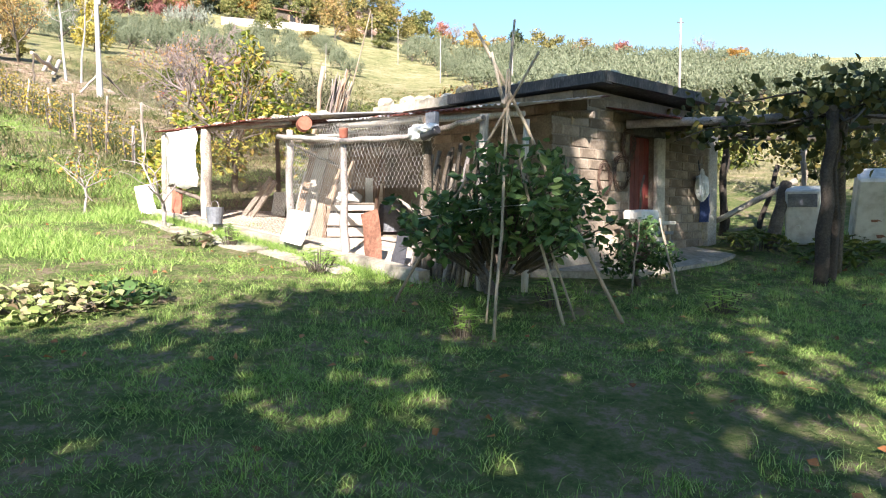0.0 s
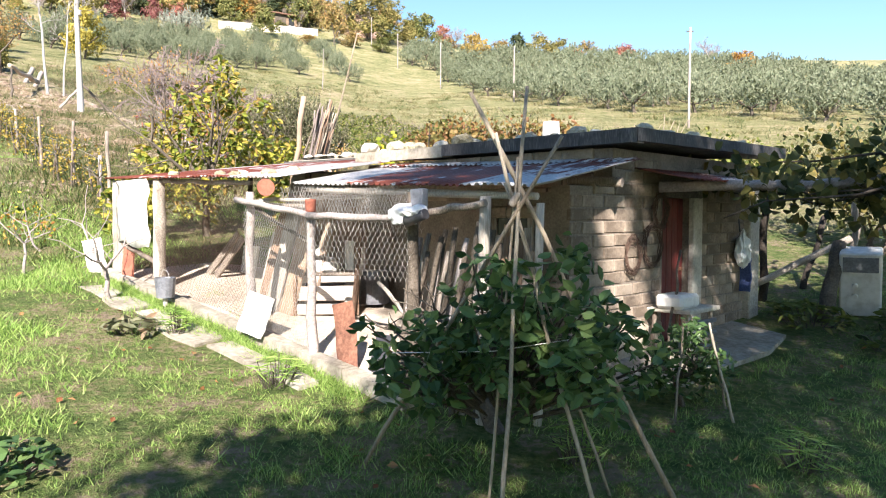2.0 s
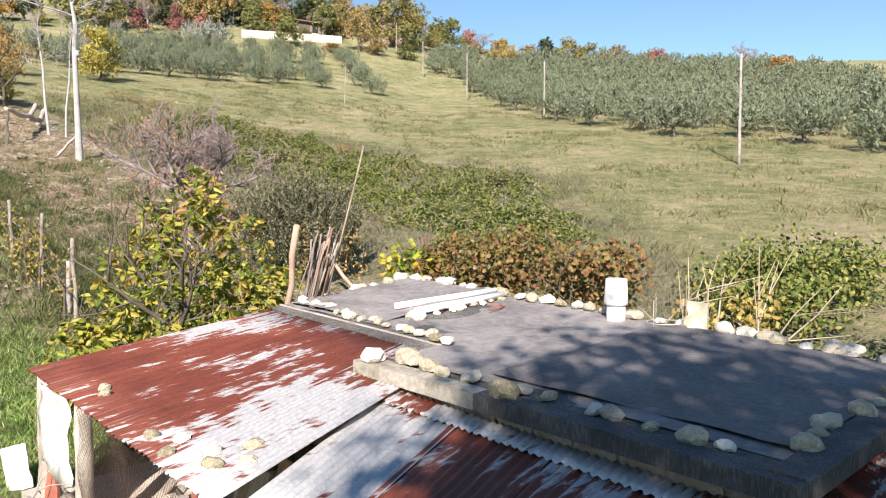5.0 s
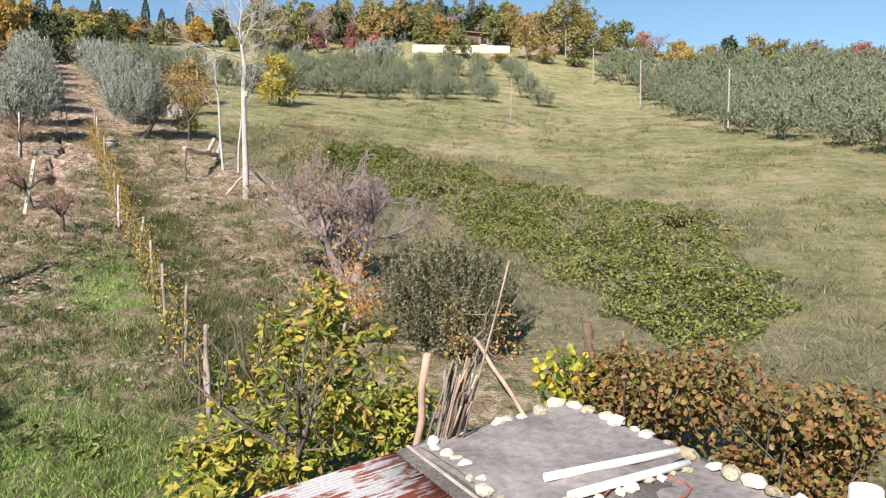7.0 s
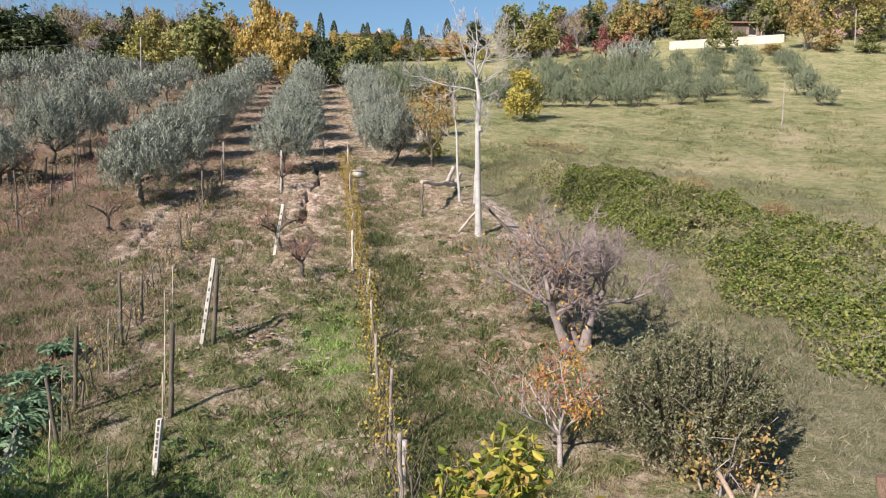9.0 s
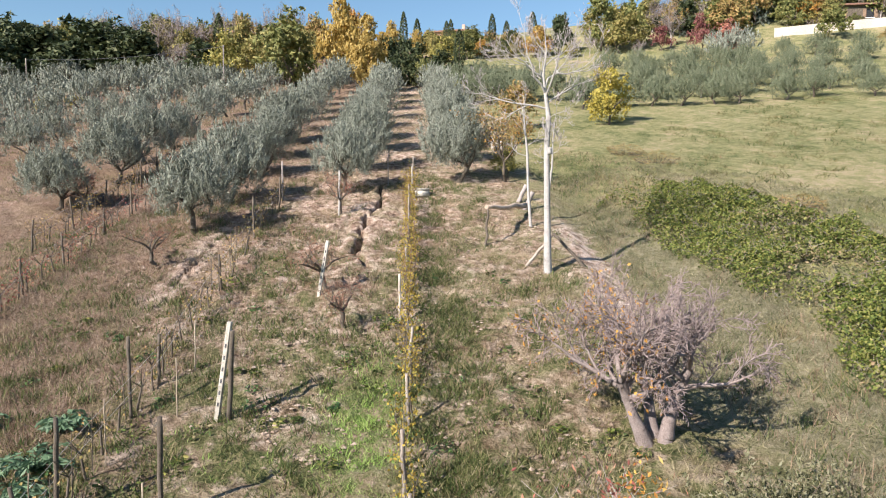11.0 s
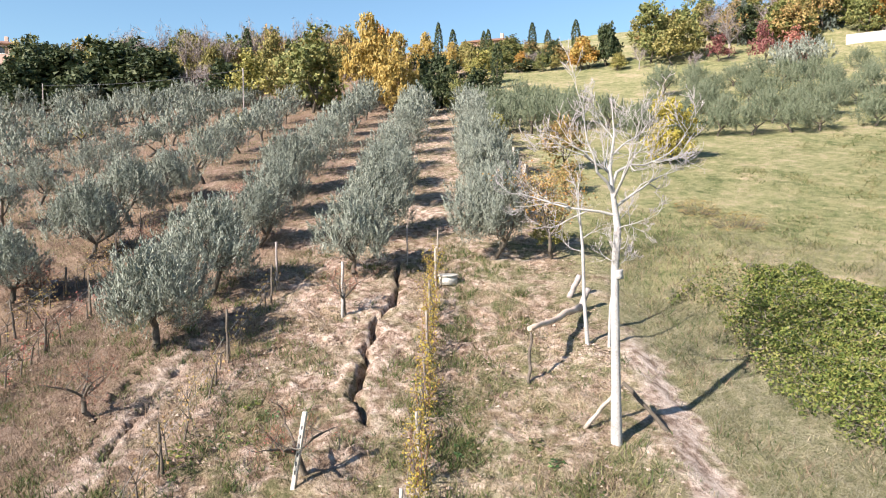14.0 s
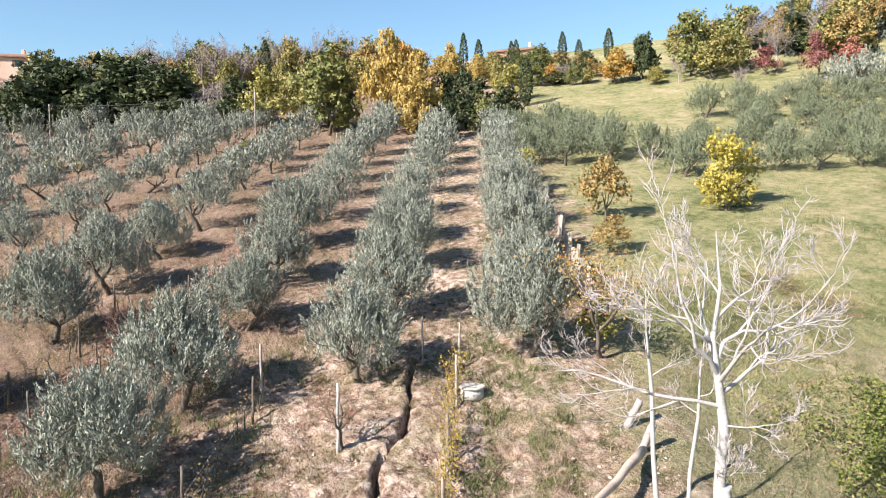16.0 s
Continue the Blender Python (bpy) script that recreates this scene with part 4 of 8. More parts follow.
def roof_z(u, v):
    a, b = (u + 7.15) / 7.4, v / 3.5
    return (1 - a) * ((1 - b) * 2.25 + b * 2.6) + a * ((1 - b) * 2.18 + b * 2.22)


def prism(poly, z_top, z_bottom):
    bm = bmesh.new()
    t = [bm.verts.new((x, y, z_top(x, y))) for x, y in poly]
    b = [bm.verts.new((x, y, z_bottom(x, y))) for x, y in poly]
    bm.faces.new(t)
    bm.faces.new(b[::-1])
    n = len(poly)
    for i in range(n):
        bm.faces.new((b[i], b[(i + 1) % n], t[(i + 1) % n], t[i]))
    bmesh.ops.recalc_face_normals(bm, faces=bm.faces)
    bmesh.ops.triangulate(bm, faces=[f for f in bm.faces if len(f.verts) > 4])
    return bm


def sheet(parent, corners, mat, name="sheet", pitch=0.076, amp=0.011, label="", rows=6, seed=0, sag=0.0):
    """Corrugated iron between front-left, front-right, back-right, back-left; the ribs run from front to back."""
    fl, fr, br, bl = [np.array(c, float) for c in corners]
    r = np.random.default_rng(seed)
    n = max(8, int(np.linalg.norm(fr - fl) / pitch * 6))
    v, f = [], []
    lift = r.normal(size=rows + 1) * 0.006
    for j in range(rows + 1):
        t = j / rows
        for i in range(n + 1):
            s = i / n
            p = (fl * (1 - s) + fr * s) * (1 - t) + (bl * (1 - s) + br * s) * t
            wave = amp * math.sin(2 * math.pi * s * n / 6) + lift[j] * math.sin(3 * s) - sag * math.sin(math.pi * t)
            edge = (0.012 * r.uniform(-1, 1) if j in (0, rows) else 0)
            v.append((p[0], p[1] + edge, p[2] + wave))
    for j in range(rows):
        for i in range(n):
            a = j * (n + 1) + i
            f.append((a, a + 1, a + n + 2, a + n + 1))
    ob = part(name, mesh_of(name, v, f, mat, True), mat, parent, label)
    so = ob.modifiers.new("thickness", "SOLIDIFY")
    so.thickness = 0.003
    return ob


def roof_patch(parent, u0, u1, v0, v1, name, mat, lift, seed, label="", inside=None, amp=0.012):
    """A roof felt that lies over the slab in shallow wrinkles."""
    nu, nv = int((u1 - u0) / 0.11) + 2, int((v1 - v0) / 0.11) + 2
    U, V = np.meshgrid(np.linspace(u0, u1, nu), np.linspace(v0, v1, nv))
    r = np.random.default_rng(seed)
    a = r.uniform(0, 6, 4)
    w = amp * (np.sin(U * 3.1 + a[0] + 2 * np.sin(V * 1.7)) + 0.7 * np.sin(V * 5.3 + a[1] + np.sin(U * 2.3)) + 0.5 * np.abs(np.sin(U * 4.1 - V * 3 + a[2]))) 
    Z = roof_z(U, V) + lift + np.abs(w)
    k = np.arange(nu * nv).reshape(nv, nu)
    f = np.stack([k[:-1, :-1], k[:-1, 1:], k[1:, 1:], k[1:, :-1]], -1)
    if inside is not None:
        f = f[inside(U[:-1, :-1], V[:-1, :-1])]
    return part(name, mesh_of(name, np.stack([U, V, Z], -1).reshape(-1, 3), f.reshape(-1, 4), mat, True), mat, parent, label)


def block_mesh(l, h, d, seed):
    return box_bm(0, l, 0, d, 0, h, 0.008, 0.006, seed)


BLOCKS = []
for k in range(4):
    me = bpy.data.meshes.new("block")
    b_ = block_mesh(0.355, 0.112, 0.05, k)
    b_.to_mesh(me)
    b_.free()
    me.materials.append(TUFA)
    BLOCKS.append(me)
half = bpy.data.meshes.new("block")
b_ = block_mesh(0.17, 0.112, 0.05, 9)
b_.to_mesh(half)
b_.free()
half.materials.append(TUFA)


def lay_blocks(wall, length, z0, z1, frame_m, skip, seed):
    """Courses of tufa blocks on a wall's face; frame_m turns (along, out, up) into the wall's space."""
    r = random.Random(seed)
    z, row = z0, 0
    while z + 0.11 < z1:
        x = 0.0 if row % 2 == 0 else 0.185
        if row % 2:
            cells = [(0.0, 0.17, half)]
        else:
            cells = []
        while x + 0.355 <= length + 0.01:
            cells.append((x, 0.355, r.choice(BLOCKS)))
            x += 0.37
        if length - x > 0.18:
            cells.append((x, 0.17, half))
        for c, w, me in cells:
            if not skip(c, c + w, z, z + 0.112):
                ob = new("block", me)
                ob.parent = wall
                ob.matrix_basis = frame_m @ pose(c, r.uniform(-0.006, 0.006), z + r.uniform(-0.003, 0.003), 0, 0, r.uniform(-0.4, 0.4))
        z, row = z + 0.125, row + 1


shed = thing("shed", SHED, "low tufa-block garden shed with a flat concrete roof", "shed")
slab_poly = [(0.28, -0.05), (0.3, 3.62), (-7.18, 3.55), (-7.2, 1.0), (-3.7, 0.86), (-3.7, 0.12)]
roof = part("roof_slab", prism(slab_poly, lambda x, y: roof_z(x, y), lambda x, y: roof_z(x, y) - 0.085), DARK_CONCRETE, shed, "stained concrete roof slab")
lip = part("roof_lip", prism([(-3.72, 0.985), (-3.7, 1.02), (-7.22, 1.16), (-7.22, 1.125)], lambda x, y: roof_z(x, y) + 0.012, lambda x, y: roof_z(x, y) - 0.05), OLD_WOOD, shed, "thin weathered edge lath of the roof")
ledge = part("roof_edge", prism([(0.33, -0.1), (0.33, 0.12), (-2.2, 0.16), (-2.2, -0.04)], lambda x, y: roof_z(x, y) + 0.03, lambda x, y: roof_z(x, y) - 0.1), TARRED_SHADED, shed, "roof edge black with tar stains and painted-in shade")
ledge2 = part("roof_edge", prism([(-2.21, -0.02), (-2.21, 0.16), (-3.9, 0.24), (-3.9, 0.02)], lambda x, y: roof_z(x, y) + 0.02, lambda x, y: roof_z(x, y) - 0.11), PAVING, shed, "pale concrete roof edge")
ledge3 = part("roof_edge", prism([(0.34, 0.0), (0.36, 3.64), (0.12, 3.64), (0.1, 0.0)], lambda x, y: roof_z(x, y) + 0.045, lambda x, y: roof_z(x, y) - 0.08), TARRED_SHADED, shed, "roof edge black with tar stains and painted-in shade")
felt = roof_patch(shed, -7.1, 0.1, 0.2, 3.5, "roof_felt", MEMBRANE, 0.006, 1, "grey bituminous roof felt", lambda U, V: V > np.where(U < -3.75, 1.12, 0.2))
felt2 = roof_patch(shed, -2.5, 0.08, 0.5, 3.4, "roof_felt", surface("dark_membrane", (0.07, 0.065, 0.065), (0.13, 0.12, 0.118), (0.21, 0.195, 0.19), 22, 1.2, 0.8, 0.5, 0.012), 0.03, 2, "darker overlapping strip of roof felt")
felt3 = roof_patch(shed, -7.05, -5.0, 1.2, 3.45, "roof_felt", MEMBRANE, 0.032, 3, "wrinkled sheet of roof felt", amp=0.022)

wall_r = part("wall", box_bm(-0.2, 0.01, 0.1, 1.1, -0.35, 2.06), MORTAR, shed)
wall_rf = part("wall", box_bm(-0.2, 0.008, -0.6, 0.1, -0.35, 1.68), MORTAR, shed)
wall_r2 = part("wall", box_bm(-0.2, 0.01, 1.78, 3.5, -0.35, 2.06), MORTAR, shed)
wall_rt = part("wall", box_bm(-0.2, 0.01, 1.1, 1.78, 1.62, 2.06), MORTAR, shed)
wall_f = part("wall", box_bm(-3.7, -0.2, 0.082, 0.3, -0.2, 2.07), MORTAR, shed)
wall_l = part("wall", box_bm(-7.0, -3.7, 1.05, 1.2, 0.1, 2.12), MORTAR, shed)
wall_e = part("wall", box_bm(-7.05, -6.9, 1.2, 3.45, 0.1, 2.2), MORTAR, shed)
wall_b = part("wall", box_bm(-7.05, -0.2, 3.3, 3.45, 0.1, 2.1), MORTAR, shed)
wall_w = part("wall", box_bm(-1.05, -0.2, -0.6, -0.45, -0.35, 1.62), MORTAR, shed)
side = pose(-0.03, -0.6, 0, 0, 0, 90) @ Matrix.Diagonal((1, -1, 1, 1))
lay_blocks(wall_r, 1.7, -0.14, 2.05, side, lambda a, b, z, t: t > (1.68 + 0.14 * a if a < 0.66 else 2.06), 3)
lay_blocks(wall_r2, 1.7, -0.05, 2.05, pose(-0.03, 1.79, 0, 0, 0, 90) @ Matrix.Diagonal((1, -1, 1, 1)), lambda a, b, z, t: False, 4)
lay_blocks(wall_f, 3.5, 1.58, 2.1, pose(-3.7, 0.12, 0) @ Matrix.Diagonal((1, -1, 1, 1)), lambda a, b, z, t: False, 5)
lay_blocks(wall_w, 0.85, -0.12, 1.6, pose(-1.05, -0.6, 0) @ Matrix.Diagonal((1, -1, 1, 1)), lambda a, b, z, t: b > 0.2 and a < 0.7 and z > 0.7 and t < 1.45, 6)
bm = bmesh.new()
r_ = random.Random(8)
low_, top_ = [], []
for k in range(15):
    v_ = -0.58 + 1.66 * k / 14
    top = 0.3 + 0.03 * math.sin(k * 0.9) + r_.uniform(-0.035, 0.035)
    low_.append((bm.verts.new((0.021, v_, -0.3)), bm.verts.new((0.036, v_, -0.3))))
    top_.append((bm.verts.new((0.021, v_, top)), bm.verts.new((0.031, v_, top - 0.02))))
for k in range(14):
    bm.faces.new((low_[k][1], low_[k + 1][1], top_[k + 1][1], top_[k][1]))
    bm.faces.new((top_[k][1], top_[k + 1][1], top_[k + 1][0], top_[k][0]))
part("plaster_patch", bm, MORTAR_PALE, shed, "rough beige plaster along the wall's foot")
part("lintel", box_bm(-0.02, 0.06, 1.0, 1.95, 1.6, 1.74, 0.01), DARK_CONCRETE, shed, "concrete lintel over the door")
part("pilaster", box_bm(-0.02, 0.05, 1.76, 1.98, -0.1, 1.62, 0.012), CONCRETE, shed)
part("pilaster", box_bm(-0.02, 0.11, 3.2, 3.5, -0.2, 1.75, 0.015), CONCRETE, shed)
door = part("door", box_bm(-0.14, -0.1, 1.12, 1.76, 0.0, 1.6, 0.006), RED_DOOR, shed, "closed dark red painted wooden door")
for k in range(5):
    part("door_board", box_bm(-0.099, -0.085, 1.125 + 0.127 * k, 1.245 + 0.127 * k, 0.02, 1.59, 0.004, 0.002, k), RED_DOOR, door)
part("door_latch", box_bm(-0.085, -0.06, 1.66, 1.72, 0.78, 0.82, 0.004), RUST, door, "small rusty latch")
win = part("window", box_bm(-0.84, -0.42, -0.63, -0.6, 0.72, 1.42), GLASS_DARK, shed, "small dark window in a wooden frame")
for a in ((-0.88, -0.82, 0.7, 1.45), (-0.44, -0.38, 0.7, 1.45), (-0.88, -0.38, 1.4, 1.46), (-0.88, -0.38, 0.68, 0.74)):
    part("window_frame", box_bm(a[0], a[1], -0.65, -0.61, a[2], a[3], 0.004), OLD_WOOD, win)

# floor of the coop, the kerb along its front, and the paved strip outside
coop = thing("chicken_coop", SHED, "lean-to chicken coop of poles, wire netting and old tin", "chicken coop")
part("coop_floor", prism([(-7.0, -2.0), (-1.0, -2.05), (-1.0, 0.12), (-3.7, 0.12), (-3.7, 1.05), (-7.0, 1.05)], lambda x, y: yard_z(x, y) + 0.06, lambda x, y: yard_z(x, y) - 0.4), DUST, coop, "bare dusty earth floor")
for k in range(8):
    a = -7.0 + 0.82 * k
    part("kerb", prism([(a, -2.2), (a + 0.8, -2.2 - 0.02 * (k % 2)), (a + 0.8, -2.06), (a, -2.06)], lambda x, y: yard_z(x, y) + 0.12, lambda x, y: yard_z(x, y) - 0.3), PAVING, coop)
r_ = random.Random(5)
for k in range(6):
    a = -6.4 + 0.86 * k
    w = 0.46 + r_.uniform(-0.1, 0.08)
    jit = [r_.uniform(-0.05, 0.05) for _ in range(8)]
    poly = [(a + jit[0], -2.24 - w), (a + 0.4, -2.24 - w + jit[1]), (a + 0.8 + jit[2], -2.24 - w * 0.95), (a + 0.72 + jit[3], -2.37 + jit[5] * 0.5), (a + 0.08 + jit[4], -2.36 + jit[6] * 0.5)]
    slabp = tagged(new("paving_slab"), "cracked pale paving slab half sunk in the grass", "paving slab", "paving beside the coop", "structure")
    slabp.matrix_basis = SHED
    part("slab", prism(poly, lambda x, y: yard_z(x, y) + 0.03, lambda x, y: yard_z(x, y) - 0.1), PAVING, slabp)
terrace = tagged(new("door_slab"), "grey concrete slab in front of the shed door", "paving", kind="structure")
terrace.matrix_basis = SHED
part("slab", prism([(-0.05, -0.9), (0.75, 0.2), (0.86, 1.9), (0.72, 2.75), (-0.02, 2.9)], lambda x, y: yard_z(x, y) + 0.07, lambda x, y: yard_z(x, y) - 0.2), PAVING, terrace)


def post(u, v, top, r0=0.05, lean=(0, 0), mat=OLD_WOOD, seed=0, name="post", parent=None, label=""):
    return part(name, stick_bm((u, v, yard_z(u, v) - 0.1), (u + lean[0], v + lean[1], top), r0, r0 * 0.8, seed, 0.012, 8), mat, parent or coop, label)


post(-6.95, -1.98, 1.92, 0.075, (-0.03, 0.02), seed=1)
post(-6.72, -2.0, 1.9, 0.07, (0.0, 0.0), seed=2)
post(-5.52, -1.98, 1.86, 0.095, (0.04, 0), seed=3, label="thick split weathered post")
post(-3.17, -2.0, 1.66, 0.055, (0.02, 0.0), GREYBARK, 4, label="pale peeled post")
post(-1.83, -2.12, 1.55, 0.05, (-0.01, 0.0), GREYBARK, 5, label="pale peeled post")
part("post_cap", stick_bm((-1.84, -2.12, 1.44), (-1.84, -2.12, 1.56), 0.054, 0.05, 3), TERRACOTTA, coop, "terracotta collar round a post top")
post(-0.62, -1.95, 1.6, 0.055, (0.0, 0.0), BARK, 6)
post(0.12, -1.9, 1.55, 0.05, (0.03, 0.0), OLD_WOOD, 7)
post(0.42, -1.6, 1.5, 0.04, (0.02, 0.0), OLD_WOOD, 8)
post(-6.95, 0.2, 2.05, 0.05, (0, 0), BARK, 9)
post(-4.4, -0.4, 2.0, 0.05, (0, 0), BARK, 10)
rail = [((-3.3, -2.08, 1.58), (-1.76, -2.17, 1.4), 0.034), ((-1.8, -2.18, 1.405), (-0.5, -2.06, 1.38), 0.034), ((-0.62, -2.06, 1.39), (0.22, -1.98, 1.5), 0.034), ((-6.8, -2.0, 1.02), (-5.5, -2.0, 0.78), 0.035),
        ((-3.3, -2.05, 1.56), (-1.8, -1.3, 1.6), 0.022), ((-5.5, -1.95, 1.86), (-3.2, -1.95, 1.76), 0.03), ((-6.9, -1.9, 1.9), (-5.5, -1.92, 1.84), 0.035),
        ((-2.4, -1.75, 1.68), (0.45, -1.65, 1.55), 0.035), ((-3.5, -1.9, 1.58), (-2.1, -1.87, 1.1), 0.022), ((-1.6, -1.5, 0.75), (-0.6, -1.9, 0.45), 0.02), ((-3.1, -1.95, 1.52), (-2.5, -1.6, 1.5), 0.03)]
for k, (a, b, r0) in enumerate(rail):
    part("rail", stick_bm(a, b, r0, r0 * 0.85, k, 0.012, 8, 8), BARK if k == 8 else GREYBARK if k < 2 else OLD_WOOD, coop)

# tin roofs
cuts = np.linspace(-7.08, -2.6, 6)
for k in range(5):
    a, b = cuts[k] - 0.04, cuts[k + 1] + 0.03
    fz, bz = (lambda s: 1.95 - 0.036 * (s + 7.08)), (lambda s: 2.312 - 0.024 * (s + 7.2))
    ba, bb = -7.2 + (a + 7.08) * 0.83, -7.2 + (b + 7.08) * 0.83
    sheet(coop, [(a, -2.08 - 0.03 * (k % 2), fz(a) + 0.004 * k), (b, -2.06, fz(b) + 0.004 * k), (bb, 0.95, bz(bb) + 0.004 * k), (ba, 0.97, bz(ba) + 0.004 * k)],
          (TIN_RED, TIN_RED, TIN_MIX, TIN_MIX, TIN_GREY)[k], "roof_sheet", label=("rust-red flaking corrugated sheet", "", "", "", "bare zinc corrugated sheet")[k], seed=k)
cuts = [-2.55, -1.75, -0.95, -0.15, 0.5]
for k in range(4):
    a, b = cuts[k] - 0.03, cuts[k + 1] + 0.03
    fz, bz = (lambda s: 1.74 - 0.045 * (s + 2.5)), (lambda s: 2.04 - 0.034 * (s + 3.3))
    ba, bb = -3.35 + (a + 2.55) * 1.2, -3.35 + (b + 2.55) * 1.2
    sheet(coop, [(a, -1.84 + 0.05 * (k == 1), fz(a) + 0.006 * k), (b, -1.8, fz(b) + 0.006 * k), (bb, 0.1, bz(bb) + 0.006 * k), (ba, 0.1, bz(ba) + 0.006 * k)],
          (TIN_GREY, TIN_RED, TIN_RED, TIN_GREY)[k], "roof_sheet", label=("bare zinc corrugated sheet", "rust-red corrugated sheet", "", "grey corrugated sheet with rust")[k], seed=10 + k)
def front_tin(u, v):
    f = (v + 1.82) / 1.92
    s_ = (u + 3.35 * f + 2.55 * (1 - f)) / (1 + 0.2 * f) - 2.55
    return (1 - f) * (1.74 - 0.045 * (s_ + 2.5)) + f * (2.04 - 0.034 * (u + 3.3))


sheet(coop, [(u, v, front_tin(u, v) + 0.03) for u, v in ((-3.15, -0.2), (0.28, -0.14), (0.33, 0.09), (-3.3, 0.09))], TIN_GREY, "flashing", label="pale zinc strip along the roof's upper edge", seed=19, rows=3)
sheet(coop, [(0.02, 0.5, 1.88), (0.06, 3.1, 1.86), (0.95, 3.2, 1.72), (0.6, 0.55, 1.76)], TIN_MIX, "roof_sheet", label="small corrugated canopy over the door", seed=30)
part("roof_batten", stick_bm((-0.25, -0.25, 1.74), (0.26, -0.13, 1.71), 0.05, 0.046, 3), OLD_WOOD, coop, "sawn log end under the tin")
part("clay_pipe", stick_bm((-2.62, -2.12, 1.69), (-3.0, -1.9, 1.71), 0.088, 0.085, 4, 0, 14), TERRACOTTA, coop, "red clay pipe end under the eaves")


def netting(parent, p, q, z0, z1, cell=0.055, name="wire_netting", r0=0.0019, label="", seed=0, mat=WIRE):
    """Hexagonal chicken wire on an upright plane from p to q, each wire a fine three-sided bar."""
    p, q = np.array(p, float), np.array(q, float)
    length = np.linalg.norm(q - p)
    d = (q - p) / length
    h, segs = cell * 0.87, []
    g_ = np.random.default_rng(seed)
    za, zb = z0 if callable(z0) else (lambda s: z0), z1 if callable(z1) else (lambda s: z1)

    def spot(s, z):
        w = 0.02 * math.sin(s * 4 + z * 3) + 0.012 * math.sin(z * 9 + s)
        return (p[0] + d[0] * s - d[1] * w, p[1] + d[1] * s + d[0] * w, z)
    rows = int(2.4 / h)
    for j in range(rows):
        for i in range(int(length / cell) + 1):
            s = i * cell + (cell / 2 if j % 2 else 0)
            z = j * h
            if s > length or s < 0:
                continue
            lo, hi = za(s / length), zb(s / length)
            if not lo < z + lo < hi:
                continue
            z = z + lo
            a, b = spot(s, z), spot(s, z + h * 0.42)
            segs.append((*a, *b, r0 * 1.5, r0 * 1.5))
            for sg in (-1, 1):
                c = spot(s + sg * cell / 2, z + h)
                segs.append((*b, *c, r0, r0))
    return part(name, tube_mesh(name, segs, mat, 3), mat, parent, label)


netting(coop, (-6.7, -2.02), (-5.6, -2.02), lambda s: 0.62 - 0.1 * s, lambda s: 1.05 - 0.2 * s, 0.036, r0=0.0014, seed=1, mat=DARK_RUST)
netting(coop, (-5.5, -2.03), (-3.2, -2.03), lambda s: 0.47 - 0.22 * s, lambda s: 1.86 - 0.1 * s, 0.036, r0=0.0014, seed=2, mat=DARK_RUST)
netting(coop, (-3.15, -2.05), (-1.85, -2.14), lambda s: 0.25 - 0.13 * s, lambda s: 1.58 - 0.1 * s, 0.042, r0=0.0015, seed=3)
netting(coop, (-1.8, -2.14), (-0.6, -2.0), lambda s: 0.8, lambda s: 1.4 - 0.02 * s, cell=0.056, r0=0.0018, seed=4)
for k, (a, b) in enumerate([((-2.6, -1.95), (-0.6, -1.95)), ((-2.4, -1.85), (-0.65, -1.82))]):
    netting(coop, a, b, lambda s: 1.38, lambda s: 1.66 - 0.06 * s, cell=0.045, r0=0.0015, seed=7 + k)
netting(coop, (-6.95, -1.9), (-6.95, 0.95), lambda s: 0.55, lambda s: 1.95 + 0.2 * s, seed=5, mat=DARK_RUST)
netting(coop, (-2.6, -1.8), (-0.7, -1.75), lambda s: 1.2, lambda s: 1.7 - 0.06 * s, cell=0.06, seed=6)
bm = bmesh.new()
rows_ = []
for j in range(11):
    z_ = 1.04 + 0.085 * j
    rows_.append([bm.verts.new((-6.68 + 0.105 * i + 0.01 * math.sin(j), -2.075 + 0.016 * math.sin(i * 1.3 + j * 0.9) + 0.012 * math.sin(j * 1.7), z_ + (0.03 * math.sin(i * 0.8) - 0.008 * i if j == 0 else 0))) for i in range(11)])
for a_, b_ in zip(rows_, rows_[1:]):
    for i in range(10):
        bm.faces.new((a_[i], a_[i + 1], b_[i + 1], b_[i])).smooth = True
sheet_ = part("wall_panel", bm, DIRTY_WHITE, coop, "rippled stained white sheet nailed between posts")
sheet_.modifiers.new("thickness", "SOLIDIFY").thickness = 0.006
part("wall_panel", box_bm(-6.9, -3.8, 0.96, 1.0, 0.6, 1.75, 0, 0.01, 5), BOARD, coop, "dark brown board back wall")


def leaning(name, u, v, length, width, thick, tilt, turn, roll, mat, label, category, seed, dz=0.06, bend=0.0):
    ob = thing(name, SHED @ pose(u, v, yard_z(u, v) + dz) @ pose(0, 0, 0, 0, 0, turn) @ pose(0, 0, 0, tilt, roll, 0), label, category)
    part("board" if "board" in name else "panel", plank_bm(length, width, thick, seed, bend), mat, ob)
    return ob


